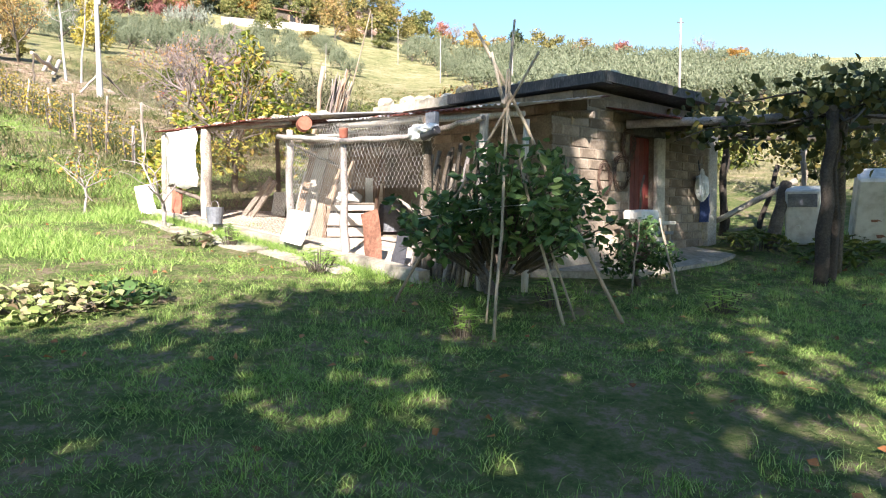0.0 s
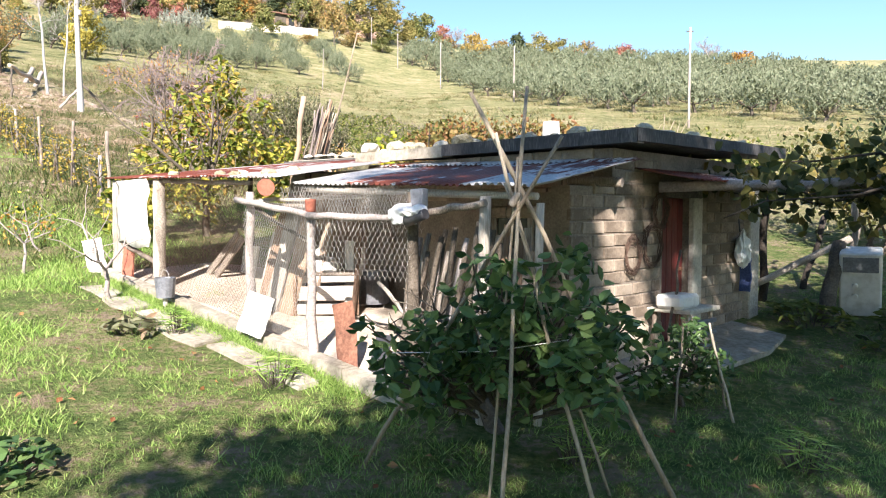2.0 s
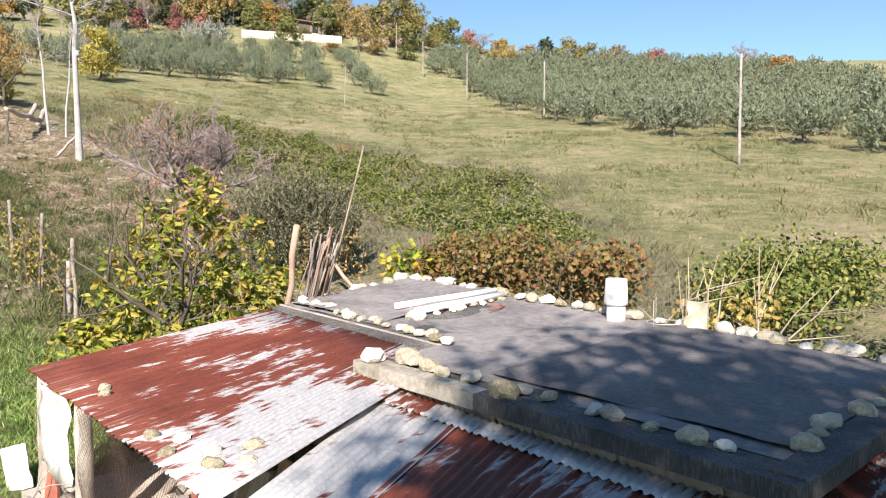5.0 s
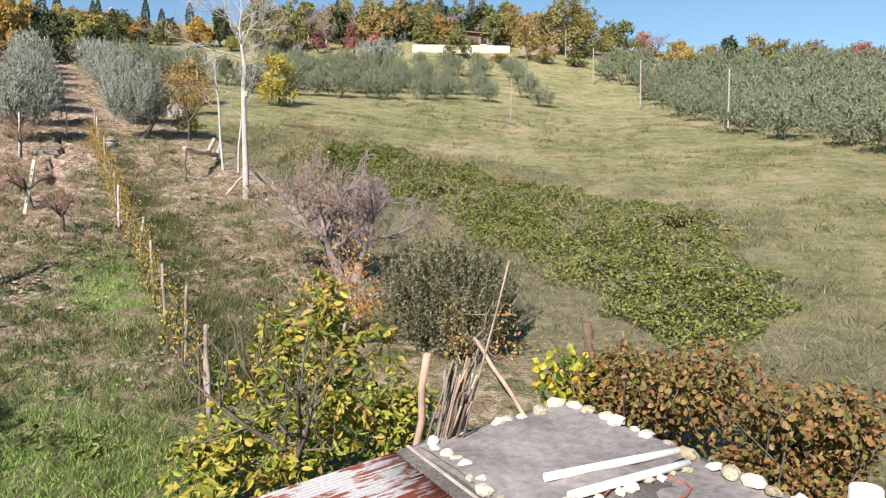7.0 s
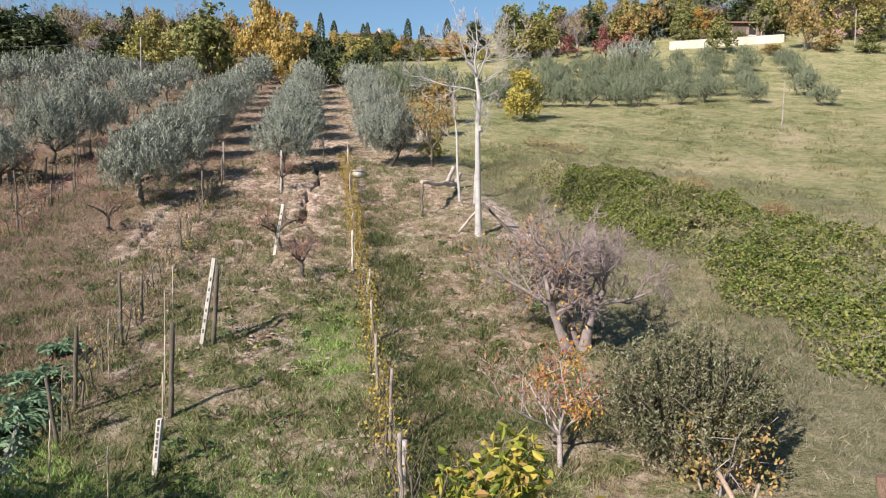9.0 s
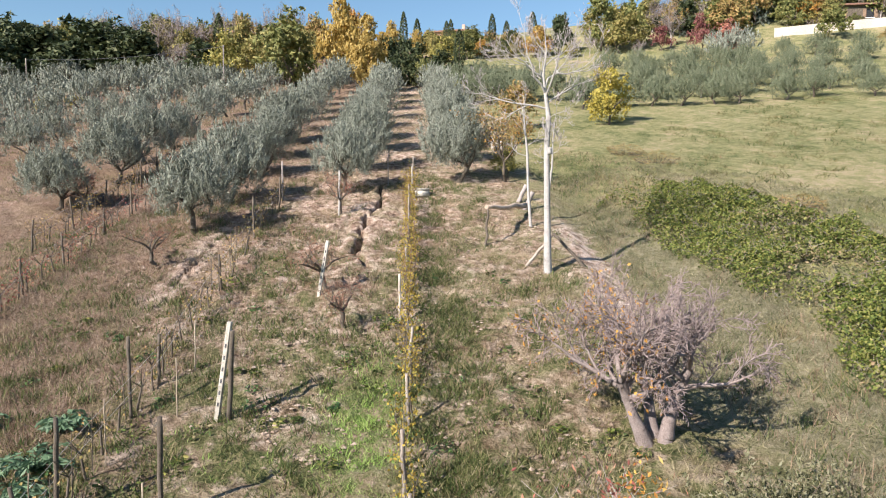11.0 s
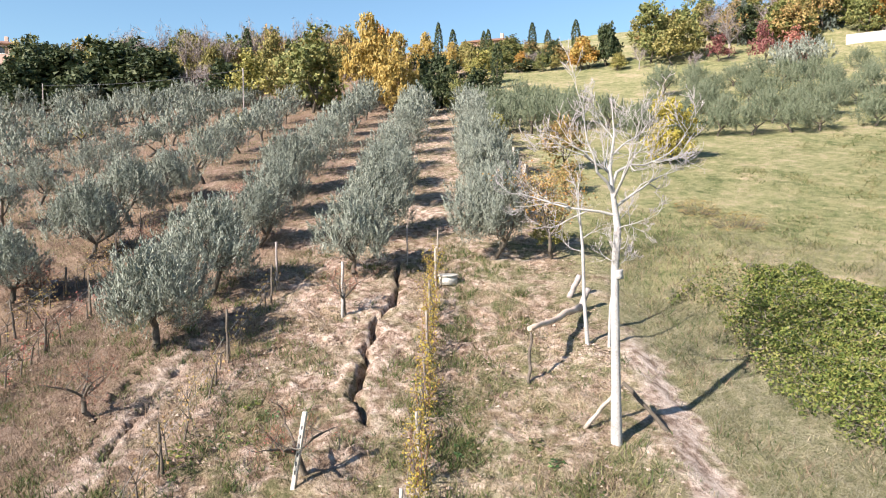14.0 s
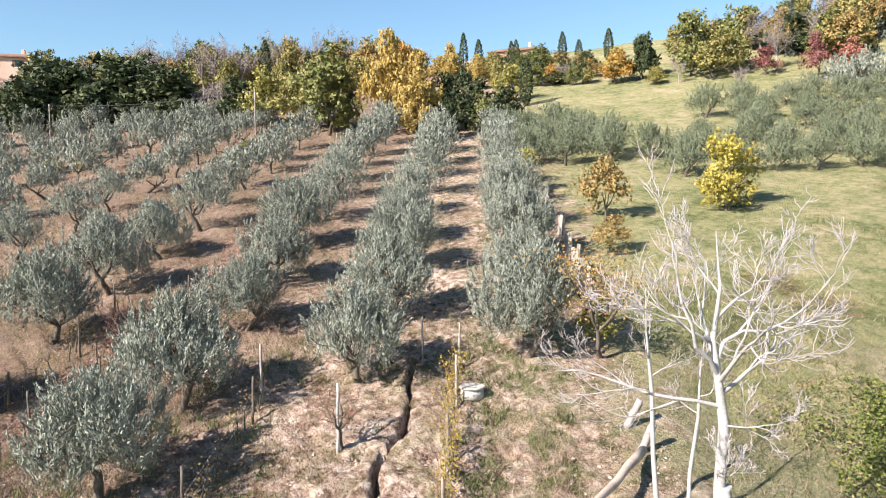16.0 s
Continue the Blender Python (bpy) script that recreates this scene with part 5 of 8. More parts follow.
PALE_BOARD = surface("sun_bleached_board", (0.22, 0.16, 0.12), (0.4, 0.315, 0.25), (0.56, 0.46, 0.38), 14, 2.5, 0.9, 0.6, 0.008, stretch=(6, 6, 0.5), vary=0.25)
for k, (u, v, l, w, tilt, turn, roll) in enumerate([(-4.12, -1.3, 0.9, 0.12, -14, 10, 3), (-3.98, -1.38, 1.22, 0.16, -15, 8, 5), (-3.82, -1.44, 1.1, 0.08, -18, 4, 14), (-3.7, -1.42, 1.26, 0.24, -15, 5, 3), (-3.44, -1.38, 1.42, 0.28, -15, 0, 4), (-3.3, -1.15, 1.1, 0.14, -14, 0, 2), (-4.3, -1.1, 0.6, 0.12, -12, 20, 0), (-2.8, -0.9, 1.35, 0.05, -10, 0, -2)]):
    leaning("leaning_board", u, v, l, w, 0.028, tilt, turn, roll, (OLD_WOOD, BOARD, PALE_BOARD)[k % 3], "rough old board leaning inside the coop", "board", k)
for k, (u, v, l, roll) in enumerate([(-6.15, -0.98, 0.92, 48), (-5.88, -1.0, 0.84, 46)]):
    leaning("leaning_board", u, v, l, 0.1, 0.03, -8, 0, roll, OLD_WOOD, "short weathered board propped at a slant", "board", 20 + k)
leaning("panel_board", -5.85, -0.5, 0.42, 0.4, 0.03, -10, 0, 0, WHITE_PAINT, "white panel propped against the back of the coop", "panel", 31)
leaning("panel_board", -2.72, -2.28, 0.42, 0.42, 0.02, -18, 5, 8, WHITE_PAINT, "white square panel leaning on the coop netting", "panel", 32, 0.12)
leaning("rusty_sheet", -1.42, -2.03, 0.64, 0.27, 0.006, -9, 8, -14, RUST, "rusty brown metal sheet propped against the coop", "metal sheet", 33, 0.02, 0.02)
leaning("dark_sheet", -1.12, -1.95, 0.4, 0.25, 0.01, -20, -5, -4, DARK_PLASTIC, "dark sheet leaning behind the rusty one", "sheet", 34, 0.02)
leaning("red_tile", -6.3, -2.1, 0.52, 0.2, 0.03, -14, 20, -10, TERRACOTTA, "red clay tile standing against the coop corner", "tile", 35, 0.02)
leaning("panel_board", -7.25, -2.15, 0.5, 0.26, 0.03, -10, 60, -12, WHITE_PAINT, "whitish slab standing outside the coop corner", "panel", 36, 0.02)
for k in range(7):
    leaning("leaning_board", -0.5 + 0.09 * k, -1.35 + 0.03 * k, 1.2 + 0.1 * (k % 3), 0.07, 0.025, -9, 3 * k, 3 - k, (BOARD, OLD_WOOD)[k % 2], "narrow old batten leaning in the open store", "board", 40 + k)

ladder = thing("nest_steps", SHED @ pose(-3.12, -1.02, yard_z(-3.12, -1.02) + 0.06, 0, 0, 52), "pale wooden nest box with stepped boards", "nest box")
for k, (y0, z0, z1) in enumerate([(-0.1, 0.02, 0.14), (-0.02, 0.17, 0.34), (0.06, 0.38, 0.46)]):
    part("board", box_bm(-0.34, 0.33, y0, y0 + 0.04, z0, z1, 0.006, 0.008, k), PALE_WOOD, ladder)
part("top", box_bm(-0.36, 0.35, 0.05, 0.42, 0.465, 0.49, 0.006, 0.006, 4), OLD_WOOD, ladder)
for sx in (-0.38, 0.34):
    part("side", box_bm(sx, sx + 0.035, -0.08, 0.44, 0.0, 0.46, 0.006, 0.01, 7), BOARD, ladder)
part("slat", box_bm(0.2, 0.31, 0.45, 0.475, 0.0, 0.86, 0.004, 0.008, 5), WHITE_PAINT, ladder, "white upright slat")
part("slat", box_bm(0.36, 0.45, 0.46, 0.485, 0.0, 0.78, 0.004, 0.008, 6), PALE_WOOD, ladder)


def rag(name, m, sx, sy, sz, mat, seed, label, parent=None):
    """A crumpled cloth: a ball folded by ridged noise and pressed flat below."""
    bm = bmesh.new()
    bmesh.ops.create_icosphere(bm, subdivisions=4, radius=1)
    o = Vector((seed * 3.1, seed * 1.7, 0))
    for v in bm.verts:
        n_ = 1 - abs(noise.noise(v.co * 1.5 + o)) * 1.1 + noise.noise(v.co * 3.6 + o) * 0.16
        v.co = v.co * (0.55 + 0.5 * n_)
        v.co.z = max(v.co.z, -0.55)
        v.co = m @ Vector((v.co.x * sx, v.co.y * sy, v.co.z * sz))
    for f in bm.faces:
        f.smooth = True
    if parent is not None:
        return part("rag", bm, mat, parent, label)
    ob = thing(name, SHED, label, "rag")
    part("cloth", bm, mat, ob)
    return ob


NEST = pose(-3.12, -1.02, yard_z(-3.12, -1.02) + 0.06, 0, 0, 52)
rag("rag", NEST @ pose(-0.08, 0.22, 0.56, 0, 0, 20), 0.24, 0.15, 0.12, CLOTH, 1, "crumpled white rag lying on the nest box")
rag("rag", NEST @ pose(-0.12, 0.3, 0.68, 20, 10, 60), 0.15, 0.12, 0.13, CLOTH, 2, "dirty white rag heaped on the nest box")


def bucket(m, label):
    ob = thing("bucket", m, label, "bucket")
    bm = bmesh.new()
    for r0, r1, z0, z1 in ((0.1, 0.125, 0.0, 0.24), (0.118, 0.093, 0.24, 0.01)):
        rings = [[bm.verts.new((r * math.cos(a * math.pi / 8), r * math.sin(a * math.pi / 8), z)) for a in range(16)] for r, z in ((r0, z0), (r1, z1))]
        for k in range(16):
            bm.faces.new((rings[0][k], rings[0][(k + 1) % 16], rings[1][(k + 1) % 16], rings[1][k]))
    bm.faces.new([v for v in bm.verts][:16][::-1])
    bm.faces.new([v for v in bm.verts][48:64])
    part("pail", bm, GREY_BUCKET, ob)
    pts = [(0.12 * math.cos(a * math.pi / 10), 0.0, 0.23 + 0.1 * math.sin(a * math.pi / 10)) for a in range(11)]
    part("handle", tube_mesh("handle", chain(pts, [0.004] * 11), WIRE, 5), WIRE, ob, "wire handle")
    return ob


bucket(SHED @ pose(-4.62, -2.3, yard_z(-4.62, -2.3) + 0.15), "small grey metal bucket hung on a stub by the kerb")
up = bucket(SHED @ pose(-3.2, -0.25, yard_z(-3.2, -0.25) + 0.5, 180, 0, 0) @ Matrix.Scale(1.7, 4), "grey upturned pail at the back of the coop")
stub = thing("bucket_stub", SHED @ pose(-4.62, -2.3, yard_z(-4.62, -2.3)), "pale stub carrying the bucket", "stub")
part("stub", stick_bm((0, 0, -0.05), (0, 0, 0.16), 0.03, 0.03, 1), CONCRETE, stub)


def rock_mesh(name, seed, mat):
    bm = bmesh.new()
    bmesh.ops.create_icosphere(bm, subdivisions=2, radius=1)
    r = np.random.default_rng(seed)
    o = Vector(r.uniform(-5, 5, 3))
    for v in bm.verts:
        n_ = noise.noise(v.co * 1.1 + o) * 0.45 + noise.noise(v.co * 2.7 + o) * 0.16
        v.co = Vector((v.co.x * 1.25, v.co.y, v.co.z * 0.72)) * (1 + n_)
        if v.co.z < -0.45:
            v.co.z = -0.45
    me = bpy.data.meshes.new(name)
    bm.to_mesh(me)
    bm.free()
    me.materials.append(mat)
    return me


ROCKS = [rock_mesh("roof_stone", k, PALE_STONE if k < 5 else MOSS_STONE) for k in range(7)]


def stone(m, size, k, label="pale limestone weighing down the roof felt"):
    ob = new("roof_stone", ROCKS[k])
    ob.matrix_basis = m @ Matrix.Scale(size, 4)
    return tagged(ob, label, "stone", "stones on the roof")


rr = random.Random(3)


def stone_row(a, b, n, s0, s1, wob=0.06, moss=0.15):
    for k in range(n):
        f = (k + rr.uniform(0.2, 0.8)) / n
        u, v = a[0] + (b[0] - a[0]) * f + rr.uniform(-wob, wob), a[1] + (b[1] - a[1]) * f + rr.uniform(-wob, wob)
        s = rr.uniform(s0, s1)
        stone(SHED @ pose(u, v, roof_z(u, v) + s * 0.42 + 0.02, rr.uniform(-10, 10), rr.uniform(-10, 10), rr.uniform(0, 360)), s, rr.randrange(5, 7) if rr.random() < moss else rr.randrange(5))


stone_row((-7.0, 3.42), (0.1, 3.5), 30, 0.055, 0.11)
stone_row((-7.05, 1.25), (-7.05, 3.4), 8, 0.06, 0.11)
stone_row((-6.9, 1.34), (-3.5, 1.1), 17, 0.045, 0.085, moss=0.4)
stone_row((-4.9, 1.7), (-4.8, 3.3), 8, 0.04, 0.07)
stone_row((-3.5, 0.3), (0.0, 0.15), 12, 0.05, 0.1, moss=0.7)
stone_row((0.05, 0.3), (0.1, 3.4), 9, 0.05, 0.1, moss=0.8)
for u, v, s, k in ((-3.4, 0.3, 0.13, 5), (-3.7, 0.12, 0.12, 0), (-4.85, 1.65, 0.11, 1), (-2.2, 3.55, 0.14, 6), (-2.0, 0.1, 0.12, 5)):
    stone(SHED @ pose(u, v, roof_z(u, v) + s * 0.42 + 0.02, 0, 0, 70 * k), s, k, "larger rough stone lying on the shed roof")
for k, (u, v, s) in enumerate([(-4.0, -1.9, 0.09), (-3.75, -1.75, 0.085), (-3.55, -1.95, 0.08), (-3.3, -1.7, 0.095), (-3.1, -1.8, 0.1), (-2.95, -1.6, 0.09), (-3.15, -1.45, 0.11), (-5.6, -1.75, 0.09), (-5.4, -1.8, 0.08)]):
    tz = 1.95 - 0.036 * (u + 7.08) + (v + 2.06) * 0.09
    stone(SHED @ pose(u, v, tz + s * 0.3 + 0.01, 5, 0, 50 * k), s * 0.72, (5, 0, 6, 1, 5, 6, 6, 5, 6)[k], "mossy stone weighing down the tin roof")

for k, (a, b) in enumerate([((-5.41, 1.78), (-5.1, 3.35)), ((-4.95, 1.72), (-4.84, 3.2))]):
    ob = thing("white_pipe", SHED, "white plastic pipe lying across the roof felt", "pipe", "pipes on the roof")
    part("pipe", stick_bm((*a, roof_z(*a) + 0.09), (*b, roof_z(*b) + 0.09), 0.045, 0.045, k, 0.0, 12, 2), WHITE_PAINT, ob)
hoop = thing("rubber_hoop", SHED @ pose(-4.66, 2.45, roof_z(-4.66, 2.45) + 0.05), "thin reddish hoop lying on the roof", "hoop")
part("ring", tube_mesh("ring", chain([(0.28 * math.cos(a / 12 * 6.283), 0.5 * math.sin(a / 12 * 6.283), 0) for a in range(9)], [0.012] * 9), TERRACOTTA, 6), TERRACOTTA, hoop)


def chimney():
    ob = thing("chimney_pot", SHED @ pose(-3.06, 3.26, roof_z(-3.06, 3.26) - 0.01), "white two-part chimney pot on the shed roof", "chimney")
    bm = bmesh.new()
    n = 20
    prof = [(0.115, 0), (0.115, 0.2), (0.122, 0.21), (0.122, 0.23)]
    for name, prof, lab in (("base", [(0.112, 0), (0.112, 0.19), (0.1, 0.2)], ""), ("cap", [(0.105, 0.195), (0.138, 0.205), (0.142, 0.24), (0.128, 0.5), (0.12, 0.515), (0.1, 0.515), (0.1, 0.42)], "")):
        bm = bmesh.new()
        rings = [[bm.verts.new((r * math.cos(6.2832 * k / n), r * math.sin(6.2832 * k / n), z)) for k in range(n)] for r, z in prof]
        for a, b in zip(rings, rings[1:]):
            for k in range(n):
                bm.faces.new((a[k], a[(k + 1) % n], b[(k + 1) % n], b[k])).smooth = True
        bm.faces.new(rings[-1])
        part(name, bm, WHITE_PAINT, ob, lab)
    return ob


chimney()
ring = thing("wire_ring", SHED @ pose(-2.5, 3.4, roof_z(-2.5, 3.4) + 0.04), "pale wire ring on thin legs", "wire frame")
part("ring", tube_mesh("ring", chain([(0.2 * math.cos(a / 20 * 6.283), 0.2 * math.sin(a / 20 * 6.283), 0.01) for a in range(21)], [0.005] * 21), CONCRETE, 5), CONCRETE, ring)
for a in (0.6, 2.6, 4.6):
    part("leg", stick_bm((0.2 * math.cos(a), 0.2 * math.sin(a), -0.04), (0.2 * math.cos(a), 0.2 * math.sin(a), 0.28), 0.005, 0.004, 1, 0, 5, 1), CONCRETE, ring)
flag = leaning("flat_stone", -2.2, 3.75, 0.32, 0.22, 0.05, 8, 10, 0, MOSS_STONE, "flat stone standing upright at the roof's back edge", "stone", 50)
flag.matrix_basis = SHED @ pose(-2.15, 3.5, roof_z(-2.15, 3.5), 4, 3, 10)

# things at the side wall
for k, (v, z, rad, turns) in enumerate([(0.42, 1.0, 0.15, 9), (0.82, 1.1, 0.19, 8), (0.98, 1.46, 0.16, 12)]):
    coil = thing("wire_coil", SHED @ pose(0.06, v, z, 0, 90, 0), "rusty wire coil hanging on the block wall", "wire coil", "coils on the wall")
    g_ = np.random.default_rng(k)
    for t_ in range(turns):
        rx, ry, ox, oy = rad * g_.uniform(0.8, 1.05) * 1.2, rad * g_.uniform(0.75, 1.0), g_.normal() * 0.02, g_.normal() * 0.015
        pts = [(ox + rx * math.cos(a / 24 * 6.283), oy + ry * math.sin(a / 24 * 6.283), g_.uniform(-0.02, 0.02)) for a in range(24)]
        part("wire", hose_mesh("wire", pts, 0.0045, DARK_RUST, 4, True), DARK_RUST, coil)


def bag(m):
    ob = thing("plastic_bag", m, "white plastic bag hanging on the shed wall", "plastic bag")
    bm = bmesh.new()
    bmesh.ops.create_icosphere(bm, subdivisions=4, radius=1)
    for v in bm.verts:
        z = v.co.z
        w = 0.6 + 0.4 * math.cos((z + 0.45) * 1.4) if z < 0.55 else 0.3
        p = Vector((v.co.x * 0.09 * w, v.co.y * 0.15 * w, z * 0.24))
        fold = noise.noise(Vector((v.co.x * 3, v.co.y * 5, z * 1.2))) * 0.035 + noise.noise(v.co * 7) * 0.012
        v.co = p + v.co.normalized() * fold
    part("bag", bm, surface("bag_film", (0.6, 0.63, 0.68), (0.74, 0.77, 0.8), (0.84, 0.85, 0.87), 10, 3, 0.35, 0.2, 0.004), ob)
    part("strap", stick_bm((-0.04, 0, 0.2), (-0.06, 0.0, 0.36), 0.01, 0.008, 2), DARK_PLASTIC, ob)
    return ob


bag(SHED @ pose(0.12, 2.95, 1.0))
cloth = thing("blue_cloth", SHED @ pose(0.1, 3.08, 0.45), "dark blue cloth hanging below the bag", "cloth")
part("cloth", plank_bm(0.42, 0.14, 0.03, 4, 0.02), BLUE_CLOTH, cloth)

table = thing("wash_table", SHED @ pose(0.34, 0.92, yard_z(0.34, 0.92) + 0.07, 0, 0, 0), "small rough table with a white basin by the door", "table")
part("tabletop", box_bm(-0.24, 0.24, -0.3, 0.34, 0.46, 0.5, 0.01, 0.01), CONCRETE, table)
for a, b in ((-0.2, -0.25), (0.2, -0.25), (-0.2, 0.28), (0.2, 0.28)):
    part("leg", stick_bm((a, b, 0), (a * 0.9, b * 0.9, 0.46), 0.025, 0.025, 3, 0.004, 6, 2), OLD_WOOD, table)
for k in range(3):
    part("rung", box_bm(0.2, 0.24, -0.24, 0.28, 0.1 + 0.12 * k, 0.14 + 0.12 * k, 0.004), GREY_BUCKET, table)
basin = thing("basin", SHED @ pose(0.36, 0.78, yard_z(0.34, 0.92) + 0.575), "white enamel basin standing on the table", "basin")
part("bowl", box_bm(-0.15, 0.15, -0.2, 0.18, 0.0, 0.14, 0.03, 0.006), WHITE_PAINT, basin)
stick = thing("leaning_stick", SHED, "thin dark stick leaning on the wash table", "stick")
part("stick", stick_bm((0.55, 0.2, yard_z(0.55, 0.2) + 0.06), (0.3, 0.95, 1.05), 0.016, 0.012, 3, 0.02), BARK, stick)
rag("rag", pose(-0.6, -2.06, 1.4), 0.13, 0.13, 0.12, CLOTH, 4, "white rag tied round a rail", coop)
rag("rag", pose(-0.44, -2.1, 1.43, 0, -10, 10), 0.13, 0.09, 0.06, CLOTH, 5, "white rag tied round a rail", coop)
part("post_cap", stick_bm((-0.5, -2.12, 1.36), (-0.3, -2.1, 1.42), 0.05, 0.045, 3, 0.0, 10, 2), DARK_PLASTIC, coop, "dark tube bound with the rag")
part("post_cap", box_bm(-0.57, -0.43, -2.02, -1.96, 1.4, 1.62, 0.006, 0.01), GREY_BUCKET, coop, "grey slate stub above the rag")
stack = thing("stick_stack", SHED, "dark old sticks stacked upright at the coop's front", "sticks")
for k in range(20):
    r_ = random.Random(k)
    a = -0.95 + 0.05 * k
    part("stick", stick_bm((a + r_.uniform(-0.08, 0.08), -1.95 + r_.uniform(-0.05, 0.1), yard_z(a, -1.9) - 0.05), (a + 0.12 + r_.uniform(-0.06, 0.06), -1.72 + r_.uniform(-0.05, 0.1), r_.uniform(1.08, 1.36)), 0.03, 0.022, k, 0.012, 4 if k % 3 else 6), (BARK, GREYBARK, BARK, OLD_WOOD, BARK)[k % 5], stack)

# ---------------------------------------------------------------- plants and things in the yard
def plant(name, m, label, category, segs=None, bark=BARK, leaves=None, leaf_mat=None, size=(0.1, 0.05), rng=None, sides=6, group="", trunk="trunk", crown="crown", **kw):
    ob = thing(name, m, label, category, group)
    if segs is not None:
        part(trunk, tube_mesh(trunk, segs, bark, sides), bark, ob)
    if leaves is not None:
        build = broad_leaf_mesh if size[1] > 0.045 and name != "shade_tree" else leaf_mesh
        part(crown, build(crown, leaves, size[0], size[1], rng or RNG, leaf_mat, **kw), leaf_mat, ob)
    return ob


def blob(rng, n, lobes, shell=0.55):
    """Places through a crown of several lobes (x, y, z, radius, squash), most of them near the lobes' skins."""
    w = np.array([l[3] ** 2 for l in lobes])
    k = rng.choice(len(lobes), n, p=w / w.sum())
    L = np.array(lobes)[k]
    d = unit(rng.normal(size=(n, 3)))
    r = (shell + (1 - shell) * rng.random(n)) ** 0.8 * (1 + rng.normal(size=n) * 0.08)
    return L[:, :3] + d * (L[:, 3] * r)[:, None] * np.stack([np.ones(n), np.ones(n), L[:, 4]], 1)


g = np.random.default_rng(21)
# citrus tree inside a tripod of canes
segs, tips = limbs_of(g, 0.42, 0.075, 0.55, 5, 3, 0.1, 0.35, 3)
ends = blob(g, 140, [(-0.15, -0.75, 0.88, 0.5, 0.8), (-0.6, -0.6, 0.78, 0.42, 0.85), (0.42, -0.75, 0.82, 0.47, 0.8), (-0.2, -1.0, 1.05, 0.38, 0.9), (0.15, -1.05, 0.8, 0.42, 0.8), (0.05, -0.9, 1.16, 0.36, 0.9), (-0.5, -0.9, 0.66, 0.34, 0.8), (0.66, -0.7, 0.68, 0.32, 0.9), (0.4, -1.05, 0.66, 0.34, 0.8)], 0.25)
ends = ends[ends[:, 2] > 0.5]
c, al = whorls(g, ends, 12, 0.11, 0.5)
citrus = plant("citrus_tree", at(0.55, 7.75), "low dark green citrus tree among supporting canes", "citrus tree", segs, BARK, c, CITRUS_LEAF, (0.105, 0.056), g, along=al)
stems = [(*(0.35 * p * (1, 1, 1.2)), *p, 0.012, 0.005) for p in ends]
part("twig", tube_mesh("twig", stems, BARK, 4), BARK, citrus)
sp = np.array([(0.42, -0.1, 1.2), (0.5, -0.12, 1.28), (0.56, -0.1, 1.33), (0.48, -0.05, 1.38), (0.62, -0.1, 1.22)])
shoot = thing("citrus_shoot", at(0.55, 7.75), "upright citrus shoot with large pale leaves", "shoot")
part("stem", tube_mesh("stem", chain([(0.25, -0.1, 0.6), (0.4, -0.1, 1.0), (0.5, -0.1, 1.32)], [0.01, 0.008, 0.005]), BARK, 5), BARK, shoot)
part("leaf", broad_leaf_mesh("leaf", np.repeat(sp, 7, 0) + g.normal(size=(35, 3)) * 0.05, 0.13, 0.07, g, CITRUS_LEAF, droop=0.3), CITRUS_LEAF, shoot)
tripod = thing("cane_tripod", pose(0, 0, 0), "tripod of tied dry canes round the citrus tree", "cane tripod")
for k, (bx, by, tx, ty, tz, r) in enumerate([(0.44, 6.16, 0.65, 6.94, 2.2, 0.014), (1.61, 6.87, 0.3, 6.86, 2.15, 0.018), (-0.44, 7.11, 0.82, 6.6, 1.86, 0.015), (1.07, 6.71, 0.45, 6.8, 1.9, 0.015), (0.4, 6.67, 0.58, 6.75, 1.75, 0.01), (1.2, 6.9, 0.5, 6.75, 1.6, 0.01)]):
    part("cane", stick_bm((bx, by, gz(bx, by) - 0.08), (tx, ty, tz), r, r * 0.75, k, 0.012, 6), CANE, tripod)
part("string", tube_mesh("string", chain([(-0.2, 7.05, 0.52), (0.43, 6.6, 0.62), (1.0, 6.85, 0.66), (1.25, 7.2, 0.75)], [0.003] * 4), WHITE_PAINT, 4), WHITE_PAINT, tripod, "thin pale string")
part("lashing", stick_bm((0.54, 6.72, 1.46), (0.58, 6.72, 1.54), 0.024, 0.02, 2), OLD_WOOD, tripod)
segs, tips = limbs_of(g, 0.22, 0.04, 0.3, 4, 2, 0.1, 0.4, 3)
c = blob(g, 700, [(0, 0, 0.38, 0.32, 0.9), (0.22, 0.05, 0.3, 0.25, 0.9), (-0.25, 0, 0.28, 0.25, 0.9), (0.05, 0, 0.62, 0.18, 0.9)], 0.3)
plant("citrus_bush", at(2.15, 8.55), "small dark citrus bush beside the shed wall", "citrus bush", segs, BARK, c, CITRUS_LEAF, (0.082, 0.042), g, droop=0.4)
stakes = thing("bush_stakes", pose(0, 0, 0), "dry cane stakes round the small citrus bush", "canes")
for k, (bx, by, tx, ty, h) in enumerate([(2.45, 8.2, 2.3, 8.4, 0.75), (1.95, 8.15, 2.1, 8.45, 0.7), (2.5, 8.5, 2.4, 8.6, 0.6)]):
    part("cane", stick_bm((bx, by, gz(bx, by) - 0.05), (tx, ty, gz(tx, ty) + h), 0.012, 0.009, k, 0.008, 6), CANE, stakes)

WITHERED_SQUASH = leafy("wilting_squash_leaf", [(0.1, 0.13, 0.04), (0.2, 0.26, 0.08), (0.33, 0.38, 0.14), (0.36, 0.33, 0.2), (0.3, 0.22, 0.14)], 0.6, 0.25)
